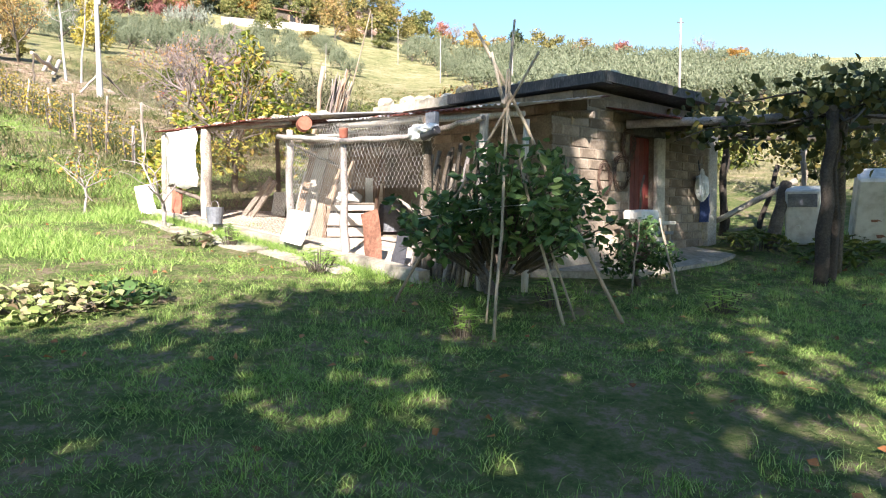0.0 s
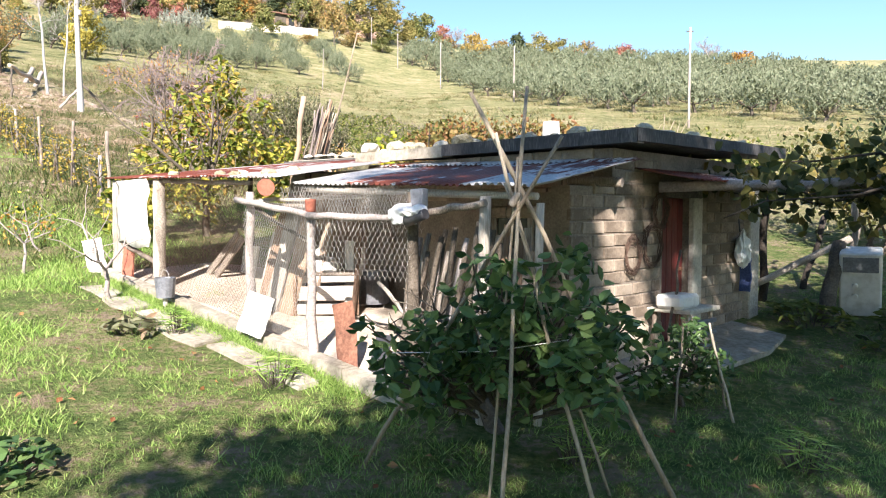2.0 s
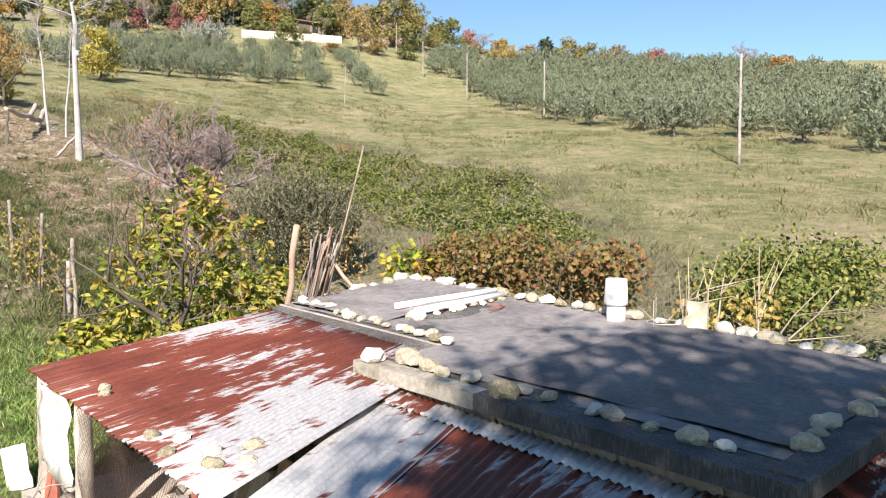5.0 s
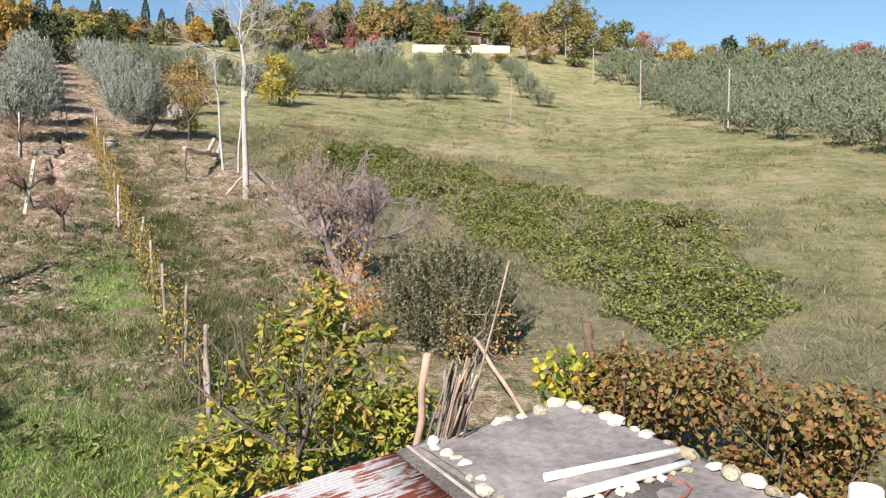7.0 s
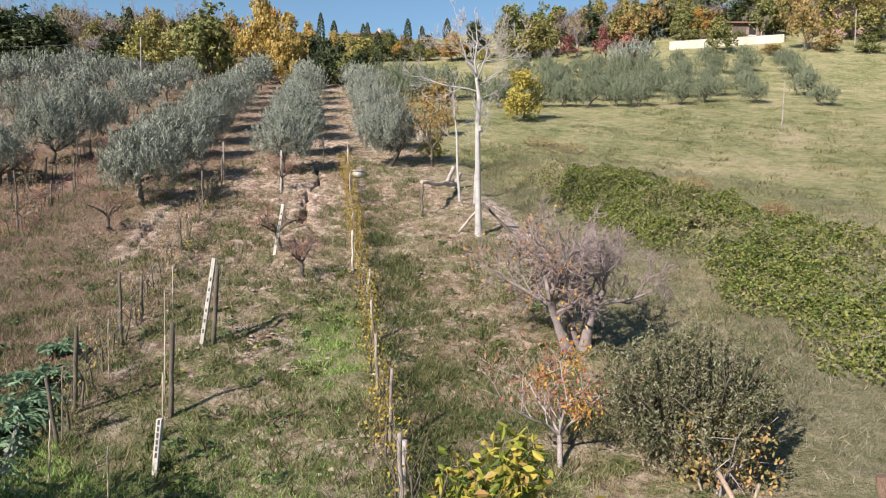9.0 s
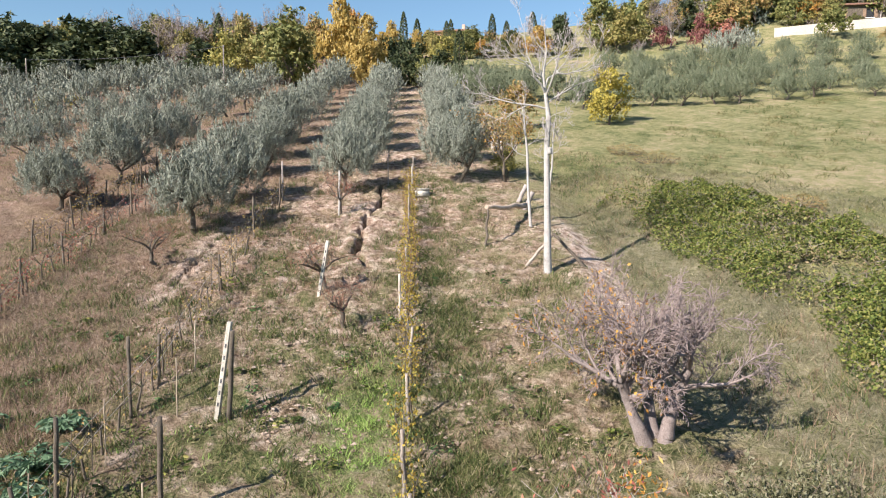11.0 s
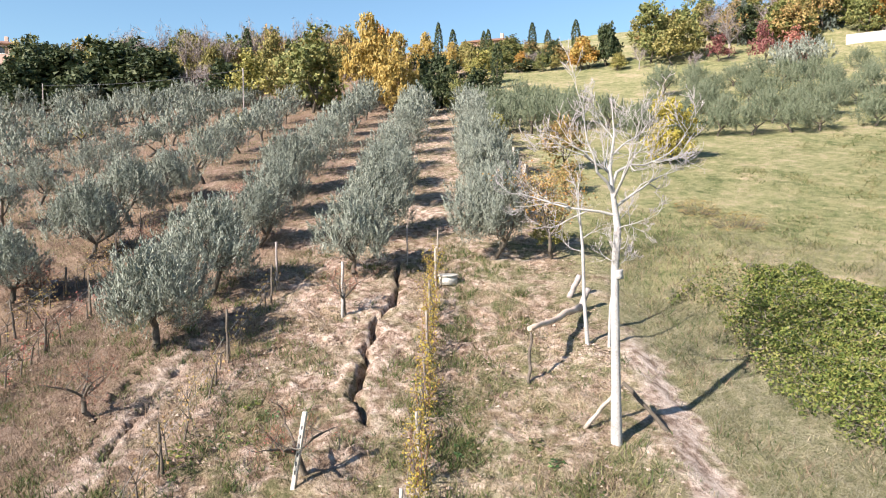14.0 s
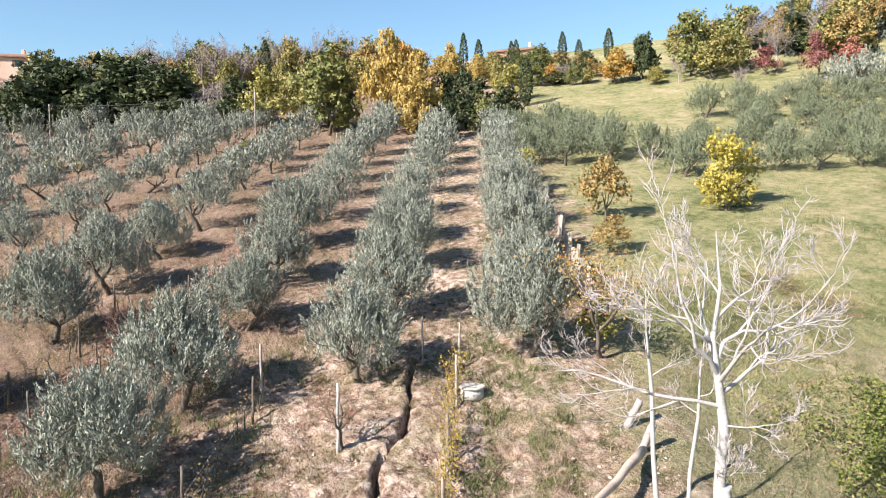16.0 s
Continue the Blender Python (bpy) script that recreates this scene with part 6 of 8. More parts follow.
# squash plants at the lawn's edge
def low_leaves(name, x, y, r, n, h, size, mat, label, category, seed):
    q = np.random.default_rng(seed)
    a, d = q.uniform(0, 6.28, n), r * np.sqrt(q.random(n))
    px, py = d * np.cos(a), d * np.sin(a)
    z = np.array([gz(x + i, y + j) for i, j in zip(px, py)]) - gz(x, y) + h * q.uniform(0.35, 1.0, n) * (1.1 - 0.5 * d / r)
    ob = thing(name, at(x, y), label, category)
    part("leaf", (broad_leaf_mesh if size[1] > 0.045 else leaf_mesh)("leaf", np.stack([px, py, z], 1), size[0], size[1], q, mat, flat=0.75), mat, ob)
    stems = [(i * 0.6, j * 0.6, 0.0, i, j, zz, 0.006, 0.004) for i, j, zz in list(zip(px, py, z))[::3]]
    part("stem", tube_mesh("stem", stems, BARK, 4), BARK, ob)
    return ob


low_leaves("squash_plant", -3.05, 6.35, 0.52, 380, 0.22, (0.085, 0.07), WITHERED_SQUASH, "wilting squash plant sprawling on the lawn's edge", "squash plant", 1)
low_leaves("squash_plant", -2.6, 6.7, 0.35, 120, 0.2, (0.09, 0.075), CITRUS_LEAF, "small leafy plant beside the squash", "squash plant", 2)
low_leaves("dock_plant", -1.75, 2.9, 0.3, 30, 0.14, (0.12, 0.1), CITRUS_LEAF, "broad-leaved weed in the lawn", "weed", 3)
low_leaves("dock_plant", -3.2, 9.9, 0.3, 50, 0.18, (0.2, 0.06), GREYGREEN_LEAF, "grey-green thistle rosette by the paving", "weed", 4)
for k, (x, y, r) in enumerate([(1.05, 7.35, 0.2), (-1.35, 8.55, 0.22), (-2.75, 9.9, 0.15), (0.2, 6.2, 0.12), (2.6, 7.4, 0.2)]):
    low_leaves("grass_tuft", x, y, r, 90, 0.3, (0.22, 0.014), GRASS_LAWN, "lush bright green grass tuft", "grass tuft", 10 + k)

# bare saplings left of the coop
segs, tips = limbs_of(np.random.default_rng(5), 0.4, 0.035, 0.6, 4, 2, 0.15, 0.35, 2, wob=0.25)
plant("bare_sapling", at(-4.1, 11.25), "bare crooked fruit sapling beside the coop", "sapling", segs, GREYBARK, trunk="branch")
segs, tips = limbs_of(np.random.default_rng(6), 0.45, 0.025, 0.45, 4, 2, 0.1, 0.45, 2, wob=0.2)
plant("young_fruit_tree", at(-6.0, 12.6), "thin young fruit tree with a few orange leaves", "sapling", segs, GREYBARK, leaves_round(g, tips, 60, 0.1), ORANGE_LEAF, (0.07, 0.04), g, droop=0.5)
segs, tips = limbs_of(np.random.default_rng(8), 0.5, 0.02, 0.4, 3, 2, 0.1, 0.45, 2, wob=0.2)
plant("young_fruit_tree", at(-6.6, 14.2), "thin young fruit tree with yellow leaves", "sapling", segs, GREYBARK, leaves_round(g, tips, 70, 0.1), YELLOW_LEAF, (0.07, 0.04), g, droop=0.5)

# pergola with a grape vine, and old appliances under it
perg = thing("pergola", pose(0, 0, 0), "rough pole pergola carrying a grape vine", "pergola")
for k, (x, y, h, r, dx) in enumerate([(4.32, 9.07, 1.75, 0.085, 0.1), (4.95, 9.9, 1.7, 0.05, 0.05), (4.0, 12.1, 1.75, 0.05, 0), (4.45, 12.5, 1.8, 0.06, 0.05), (4.7, 13.0, 1.7, 0.04, 0), (7.2, 9.2, 1.75, 0.07, 0), (5.9, 12.9, 1.75, 0.06, 0.05), (5.3, 13.1, 1.4, 0.05, 0.3)]):
    part("post", stick_bm((x, y, gz(x, y) - 0.1), (x + dx, y, h), r, r * 0.8, 60 + k, 0.03, 8), (SHADED_BARK, BARK, OLD_WOOD, SHADED_BARK)[k % 4], perg)
for k, (a, b, r) in enumerate([((2.3, 9.95, 1.7), (7.8, 8.75, 1.72), 0.055), ((2.9, 10.6, 1.72), (7.6, 10.2, 1.74), 0.045), ((3.5, 11.8, 1.74), (7.4, 12.6, 1.76), 0.045), ((4.4, 9.0, 1.76), (4.5, 12.6, 1.78), 0.04), ((5.8, 8.9, 1.78), (5.9, 12.9, 1.8), 0.04), ((7.2, 9.0, 1.78), (7.0, 12.8, 1.8), 0.04)]):
    part("beam", stick_bm(a, b, r, r * 0.85, 80 + k, 0.03, 8, 8), BARK if k else GREYBARK, perg)
vine = thing("grape_vine", pose(0, 0, 0), "old grape vine with green and yellowing leaves over the pergola", "grape vine")
vs = chain([(4.55, 9.3, gz(4.5, 9.3) - 0.1), (4.6, 9.32, 0.5), (4.5, 9.2, 1.1), (4.62, 9.2, 1.75)], [0.07, 0.06, 0.05, 0.045])
for k in range(14):
    a = g.uniform(0, 6.28)
    p = np.array((4.6, 9.3, 1.75))
    pts = [p]
    for j in range(5):
        p = p + np.array((math.cos(a), math.sin(a), g.normal() * 0.25)) * g.uniform(0.25, 0.5)
        a += g.normal() * 0.4
        pts.append(p)
    vs += chain(pts, [0.02, 0.016, 0.013, 0.01, 0.008, 0.005])
part("stem", tube_mesh("stem", vs, SHADED_BARK, 6), SHADED_BARK, vine)
c = np.concatenate([blob(g, 560, [(4.6, 9.2, 1.95, 0.6, 0.6), (5.2, 9.3, 1.95, 0.7, 0.5), (4.1, 9.4, 1.8, 0.4, 0.6), (4.9, 9.4, 1.3, 0.35, 1.0), (4.4, 9.3, 1.5, 0.3, 0.8)], 0.2),
                    np.stack([g.uniform(2.9, 7.6, 900), g.uniform(8.7, 12.8, 900), 1.8 + g.normal(size=900) * 0.13], 1),
                    np.stack([g.uniform(3.0, 4.4, 120), 9.6 + g.normal(size=120) * 0.15, 1.68 - np.abs(g.normal(size=120)) * 0.2], 1)])
part("leaf", broad_leaf_mesh("leaf", c, 0.115, 0.105, g, VINE_LEAF, droop=0.9), VINE_LEAF, vine)

stove = thing("old_stove", at(5.45, 11.85, 0.02, -30, 0, 0) @ pose(0, 0, 0, 14, 0, 0), "dirty white old cooker tipped back under the pergola", "cooker")
part("body", box_bm(-0.24, 0.24, -0.05, 0.3, 0.0, 0.85, 0.02), DIRTY_WHITE, stove)
part("panel", box_bm(-0.2, 0.2, -0.062, -0.05, 0.6, 0.8, 0.004), GREY_BUCKET, stove, "grey recessed panel")
for z in (0.28, 0.42):
    part("knob", stick_bm((-0.06, -0.05, z), (-0.06, -0.09, z), 0.035, 0.03, 1, 0, 10, 1), DIRTY_WHITE, stove, "round knob")
fridge = thing("old_fridge", at(6.55, 11.9, 0.03, -20) @ pose(0, 0, 0, 28, 0, 0), "white enamel fridge with rust marks leaning back", "fridge")
part("body", box_bm(-0.3, 0.3, 0.0, 0.4, 0.0, 1.1, 0.03), DIRTY_WHITE, fridge)
part("door", box_bm(-0.29, 0.29, -0.03, -0.003, 0.06, 1.08, 0.015), DIRTY_WHITE, fridge)
part("rust_spot", box_bm(-0.08, 0.12, -0.034, -0.031, 0.4, 0.44, 0.0, 0.01), RUST, fridge)
part("rust_spot", box_bm(0.02, 0.2, -0.034, -0.031, 0.12, 0.18, 0.0, 0.01), RUST, fridge)
trunkp = thing("cut_log", pose(0, 0, 0), "dark cut trunk leaning under the pergola", "log")
part("trunk", stick_bm((4.85, 11.6, gz(4.85, 11.6) - 0.03), (5.25, 12.0, 1.05), 0.1, 0.085, 4, 0.02, 9), BARK, trunkp)
plankp = thing("leaning_plank", pose(0, 0, 0), "grey plank propped on the leaning trunk", "plank")
part("plank", stick_bm((4.3, 12.4, 0.45), (5.5, 12.2, 1.1), 0.05, 0.05, 6, 0.01, 6), OLD_WOOD, plankp)
for k, (x, y) in enumerate([(4.6, 11.4), (5.9, 11.3), (6.6, 10.6), (5.2, 10.4)]):
    low_leaves("pergola_weeds", x, y, 0.5, 140, 0.3, (0.16, 0.05), BRAMBLE_LEAF, "lush green weeds under the pergola", "weeds", 30 + k)

# tall trees behind the lawn that throw the dappled shade
# Spots at the shed wall to be sunlit, each with its cut's radius.
SUN_GAPS = [((1.95, 9.75, 0.45), 0.36), ((1.8, 9.55, 1.15), 0.28), ((2.35, 9.3, -0.05), 0.34)]


def tall_tree(x, y, h, r, seed, n, mat, label, lobes=9):
    q = np.random.default_rng(seed)
    segs, tips = limbs_of(q, h * 0.3, 0.17, h * 0.33, 5, 3, 0.05, 0.6, 3)
    ls = [(0, 0, h * 0.62, r * 0.6, 0.9)] + [(math.cos(a) * r * 0.6, math.sin(a) * r * 0.6, h * q.uniform(0.24, 0.92), r * q.uniform(0.28, 0.48), 0.85) for a in q.uniform(0, 6.28, lobes)]
    c = blob(q, n, ls, 0.2)
    # the unseen crown is cut off on top, to keep the roof sunlit
    c = c[c[:, 2] + gz(x, y) < 11.7 + q.normal(size=len(c)) * 0.35]
    # leaves are cut away along the sun's rays, to put light on the shed wall
    to_sun = np.array((math.sin(sa) * math.cos(se), math.cos(sa) * math.cos(se), math.sin(se)))
    for gap, wide in SUN_GAPS:
        rel = c + np.array((x, y, gz(x, y))) - np.array(gap)
        c = c[np.linalg.norm(rel - (rel @ to_sun)[:, None] * to_sun, axis=1) > wide]
    return plant("shade_tree", at(x, y), label, "tree", segs, BARK, c, mat, (0.26, 0.16), q, droop=0.4)


tall_tree(2.7, -3.8, 15.5, 4.3, 3, 20000, GREEN_LEAF, "tall leafy tree shading the lawn", 22)
tall_tree(8.2, -3.4, 15.0, 3.9, 4, 19000, GREEN_LEAF, "tall leafy tree shading the pergola", 18)
tall_tree(-2.2, -3.0, 8.6, 3.0, 5, 8800, YELLOW_LEAF, "yellowing tree at the lawn's lower edge")

# ---------------------------------------------------------------- plants behind the shed and on the slope
g = np.random.default_rng(31)
A0, B0, O0 = np.array((-0.722, 0.692)), np.array((0.692, 0.722)), np.array((-30.43, 35.79))   # along and across the orchard's rows


def orch(along, across):
    p = O0 + A0 * along + B0 * across
    return float(p[0]), float(p[1])


# big-leaved yellowing tree behind the coop
segs, tips = limbs_of(np.random.default_rng(2), 0.9, 0.08, 1.15, 5, 3, 0.1, 0.6, 3)
c = blob(g, 260, [(0, 0, 1.75, 0.85, 0.9), (-0.9, -0.1, 1.3, 0.75, 0.9), (-1.5, -0.3, 0.75, 0.6, 0.8), (0.8, 0.1, 1.6, 0.65, 0.9), (0.15, 0, 2.45, 0.55, 1.0), (0.25, 0.1, 3.0, 0.3, 1.3), (-0.6, 0, 2.0, 0.6, 1), (1.25, 0.2, 1.4, 0.55, 1), (-0.2, -0.4, 0.9, 0.75, 0.8), (1.3, 0.2, 0.8, 0.5, 1), (-1.1, -0.5, 0.5, 0.6, 0.8), (0.3, 0, 2.95, 0.42, 1.1), (-0.55, 0, 2.45, 0.45, 1), (0.85, 0.1, 2.25, 0.48, 1)], 0.2)
c, al = whorls(g, c, 12, 0.17, 0.65)
plant("walnut_tree", at(-4.55, 16.0), "low walnut tree with large yellow and green leaves", "tree", segs, BARK, c, WALNUT_LEAF, (0.155, 0.07), g, along=al)
c = blob(g, 260, [(0, 0, 0.45, 0.4, 0.9), (0.3, 0.1, 0.7, 0.3, 0.9)], 0.3)
plant("young_walnut", at(-5.5, 14.7), "young pale green shrub at the coop's corner", "shrub", limbs_of(g, 0.3, 0.03, 0.4, 4, 2)[0], BARK, c, WALNUT_LEAF, (0.16, 0.075), g, droop=0.6)

# bundle of poles leaning on the shed's back corner
bundle = thing("pole_bundle", pose(0, 0, 0), "bundle of old vine poles leaning on the shed corner", "pole bundle")
for k in range(32):
    q = np.random.default_rng(k)
    bx, by = -2.92 + q.normal() * 0.14, 15.95 + q.normal() * 0.08
    part("pole", stick_bm((bx, by, gz(bx, by) - 0.05), (-2.12 + q.normal() * 0.09, 15.32 + q.normal() * 0.06, q.uniform(2.85, 3.5)), 0.022, 0.013, k, 0.02, 6), (OLD_WOOD, BARK, FRUIT_BARK, BOARD)[k % 4], bundle)
part("pole", stick_bm((-3.0, 15.9, gz(-3.0, 15.9)), (-2.5, 15.1, 3.5), 0.05, 0.042, 3, 0.03), BOARD, bundle, "thick weathered pole")
part("pole", stick_bm((-2.65, 15.9, gz(-2.65, 15.9)), (-2.12, 15.5, 3.0), 0.06, 0.05, 4, 0.05), FRUIT_BARK, bundle, "crooked grey branch")
part("pole", stick_bm((-2.65, 15.95, gz(-2.65, 15.95)), (-1.56, 15.16, 4.6), 0.02, 0.012, 5, 0.012), CANE, bundle, "long pale cane")
slant = thing("slanted_pole", pose(0, 0, 0), "brown pole leaning against the grey-green bush", "pole")
part("pole", stick_bm((-1.95, 19.2, gz(-1.95, 19.2) - 0.05), (-3.25, 20.3, 2.8), 0.045, 0.036, 3, 0.015), BOARD, slant)
stump = thing("old_stump_post", pose(0, 0, 0), "weathered split stump post behind the shed", "post")
part("post", stick_bm((-0.95, 20.6, gz(-0.95, 20.6) - 0.1), (-1.2, 20.5, gz(-1, 20.5) + 1.3), 0.12, 0.08, 8, 0.05), BOARD, stump)


def shrub(name, x, y, h, w, n, mat, label, category, size, seed, stems=7, bark=BARK, droop=0.4, low=0.15, leaf_spread=0.5):
    q = np.random.default_rng(seed)
    segs = []
    for k in range(stems):
        a = q.uniform(0, 6.28)
        p, d = np.array((q.normal() * 0.12, q.normal() * 0.12, -0.08)), np.array((math.cos(a) * 0.45, math.sin(a) * 0.45, 1.0))
        pts = [p]
        for j in range(5):
            p = p + unit(d) * h / 5
            d = d + q.normal(size=3) * 0.18
            pts.append(p)
        segs += chain(pts, [0.025, 0.022, 0.018, 0.014, 0.01, 0.005])
        for j in (2, 3, 4):
            e = pts[j] + unit(q.normal(size=3) + (0, 0, 0.6)) * h * 0.3
            segs.append((*pts[j], *e, 0.01, 0.004))
    lobes = [(0, 0, h * 0.55, w * 0.36, h / w * 0.9)] + [(math.cos(a) * w * 0.27, math.sin(a) * w * 0.27, h * q.uniform(low + 0.15, 0.78), w * q.uniform(0.15, 0.24), 0.9) for a in q.uniform(0, 6.28, 9)]
    return plant(name, at(x, y), label, category, segs, bark, blob(q, n, lobes, 0.25), mat, size, q, trunk="stem", droop=droop)


shrub("hazel_shrub", 0.1, 17.4, 2.5, 2.9, 4300, HAZEL_LEAF, "hazel shrub with russet and olive leaves behind the roof", "shrub", (0.085, 0.072), 1)
shrub("hazel_shrub", 1.6, 16.5, 2.5, 2.3, 3300, HAZEL_LEAF, "hazel shrub with rusty autumn leaves behind the roof", "shrub", (0.085, 0.072), 2)
shrub("hazel_shrub", -1.0, 18.2, 2.0, 1.8, 380, YELLOW_LEAF, "yellowing hazel shrub behind the shed", "shrub", (0.14, 0.12), 3)
shrub("dry_shrub", 3.3, 15.2, 2.5, 1.9, 420, GOLD_LEAF, "dry stalky shrub with yellow leaves by the roof", "shrub", (0.1, 0.07), 4, 12, CANE)
shrub("ivy_thicket", 5.2, 18.6, 1.15, 3.6, 3400, BRAMBLE_LEAF, "dark green ivy thicket behind the pergola", "thicket", (0.1, 0.08), 5)
shrub("ivy_thicket", 7.6, 15.4, 2.2, 3.4, 2600, VINE_LEAF, "yellowing climbing thicket behind the pergola", "thicket", (0.1, 0.085), 6)
shrub("ivy_thicket", 6.6, 20.4, 1.2, 4.2, 3600, BRAMBLE_LEAF, "bramble thicket at the meadow's foot", "thicket", (0.1, 0.075), 7)
shrub("ivy_thicket", 10.2, 18.0, 2.2, 4.2, 1300, DARK_LEAF, "dark thicket at the meadow's foot", "thicket", (0.14, 0.1), 8)
q = np.random.default_rng(9)
apple = shrub("apple_bush", -4.2, 21.9, 2.5, 3.2, 500, APPLE_LEAF, "dense grey-green bush with upright shoots", "bush", (0.075, 0.04), 9, 14, BARK, 0.2, 0.02)
c, al = shoots(q, 420, 64, (0, 0, 1.25), (1.45, 1.45, 1.12), 0.8, 0.045, 2.2, 0.25, -0.85)
part("crown", needle_mesh("crown", c, al, 0.085, 0.03, q, APPLE_LEAF, 0.9), APPLE_LEAF, apple)
shrub("apple_bush", -3.5, 21.5, 1.6, 1.9, 900, RUSSET_LEAF, "reddish-brown lower growth at the bush's foot", "bush", (0.09, 0.05), 10, 8, GREYBARK, 0.3, 0.0)

# small orange and yellow fruit tree
segs, tips = limbs_of(np.random.default_rng(12), 0.55, 0.06, 0.95, 5, 3, 0.15, 0.5, 2)
plant("small_fruit_tree", at(-6.2, 20.9), "small fruit tree with yellow and orange leaves", "tree", segs, GREYBARK, leaves_round(g, tips, 420, 0.16), RED_LEAF, (0.1, 0.045), g, droop=0.9)
part("leaf", leaf_mesh("leaf", blob(g, 420, [(0.15, 0.2, 2.0, 0.42, 1.4), (0.5, -0.2, 1.2, 0.45, 0.9), (-0.4, 0.1, 1.5, 0.4, 1.0)], 0.1), 0.1, 0.042, g, ORANGE_LEAF, droop=0.9), ORANGE_LEAF, scene.objects["small_fruit_tree"], "golden and orange leaves")


# bare trees
def crooked(p, d, length, r, n, q, bend, wob):
    """Points and radii of one branch that wanders and bends up (or down, bend below zero)."""
    pts, rad = [p], [r]
    for k in range(n):
        d = unit(d + q.normal(size=3) * wob + np.array((0, 0, bend / n)))
        p = p + d * length / n
        pts.append(p)
        rad.append(r * (1 - 0.85 * (k + 1) / n))
    return pts, rad


def ramify(coarse, fine, p, d, ln, r, level, q, bend, wob, kids=5, shrink=0.55, spread=0.8, thin=0.0035):
    """One bough with its side shoots, level by level; the last two levels are twigs."""
    n = 7 if level > 1 else 5 if level else 3
    pts, rad = crooked(p, d, ln, r, n, q, bend, wob)
    (coarse if level > 1 else fine).extend(chain(pts, [max(v, thin) for v in rad]))
    if level:
        for j in range(kids):
            f = 0.22 + 0.78 * (j + q.random()) / kids
            i = min(n - 1, int(f * n))
            run = unit(pts[i + 1] - pts[i])
            side = unit(np.cross(run, q.normal(size=3)))
            ramify(coarse, fine, pts[i] + (pts[i + 1] - pts[i]) * (f * n - i if f < 1 else 1), unit(run + side * spread * q.uniform(0.6, 1.3)), ln * shrink * q.uniform(0.6, 1.2) * (1.15 - 0.45 * f), max(rad[i] * 0.62, thin), level - 1, q, bend, wob * 1.1, kids, shrink, spread, thin)


FORWARD, ASIDE = np.array((-0.738, 0.674, 0.0)), np.array((0.674, 0.738, 0.0))     # up the lane, and across it


def poplar(m, label, trunk, r, boughs, q, kids=5, levels=3, knob=None, thin=0.0042):
    """A bare poplar: a white trunk through the given heights, and boughs (height, across, along, up, length, thickness)."""
    ob = thing("white_poplar", m, label, "tree")
    n = len(trunk)
    pts = [np.array((0, 0, 0.0)) + ASIDE * o + (0, 0, h) for h, o in trunk]
    rad = [max(r * (1 - 0.3 * h / 5.5) if h < 5.2 * trunk[-1][0] / 8.0 else r * 0.62 * (1.02 - (h - 5.2 * trunk[-1][0] / 8.0) / (2.8 * trunk[-1][0] / 8.0)), 0.008) for h, _ in trunk]
    rad[0] = r * 1.2
    part("trunk", hose_mesh("trunk", pts, np.array(rad)[:, None, None], WHITEBARK, 9), WHITEBARK, ob)
    if knob:
        part("knot", stick_bm(tuple(np.array((0, 0, knob - 0.1)) + ASIDE * trunk[0][1]), tuple(np.array((0, 0, knob + 0.12)) + ASIDE * trunk[0][1]), r * 1.05, r * 0.95, 3, 0.01, 9, 3), WHITEBARK, ob, "swollen healed knot on the trunk")
    fine = []
    for h, ri, fw, up, ln, th in boughs:
        coarse = []
        base = np.array((0, 0, h)) + ASIDE * np.interp(h, [t[0] for t in trunk], [t[1] for t in trunk])
        ramify(coarse, fine, base, unit(ASIDE * ri + FORWARD * fw + (0, 0, up)), ln, th, levels, q, 0.6, 0.2, kids, 0.55, 0.85, thin)
        part("bough", tube_mesh("bough", coarse, WHITEBARK, 6), WHITEBARK, ob)
    part("twig", tube_mesh("twig", fine, PALE_TWIG, 3), PALE_TWIG, ob)
    return ob


def old_fruit_tree(m, label, q):
    """Three stout leaning stems and a broad tangled dome of crooked twigs."""
    ob = thing("grey_bare_tree", m, label, "tree")
    fine = []
    for k, (ri, fw, ln) in enumerate([(-0.2, 0.0, 1.45), (0.17, 0.05, 1.55), (0.02, 0.3, 1.4)]):
        coarse = []
        d = unit(ASIDE * ri * 2.0 + FORWARD * fw + (0, 0, 1.0))
        pts, rad = crooked(ASIDE * ri + FORWARD * fw * 0.7 + (0, 0, -0.15), d, ln, 0.19, 7, q, 0.1, 0.1)
        rad = [max(v, 0.1) for v in rad]
        coarse += chain(pts, rad)
        for j in range(6):
            a = 1.05 * j + 0.5 * k + q.normal() * 0.2
            p = pts[5 + j % 3]
            dd = unit(np.array((math.cos(a), math.sin(a), 0)) * q.uniform(0.75, 1.1) + (0, 0, q.uniform(0.3, 1.3)))
            ramify(coarse, fine, p, dd, q.uniform(1.55, 2.05), 0.058, 3, q, 0.05, 0.17, 6, 0.56, 0.95, 0.0075)
        part("trunk", tube_mesh("trunk", coarse, FRUIT_BARK, 7), FRUIT_BARK, ob)
    part("twig", tube_mesh("twig", fine, PINK_TWIG, 3), PINK_TWIG, ob)
    return ob, np.array(fine)[:, 3:6]


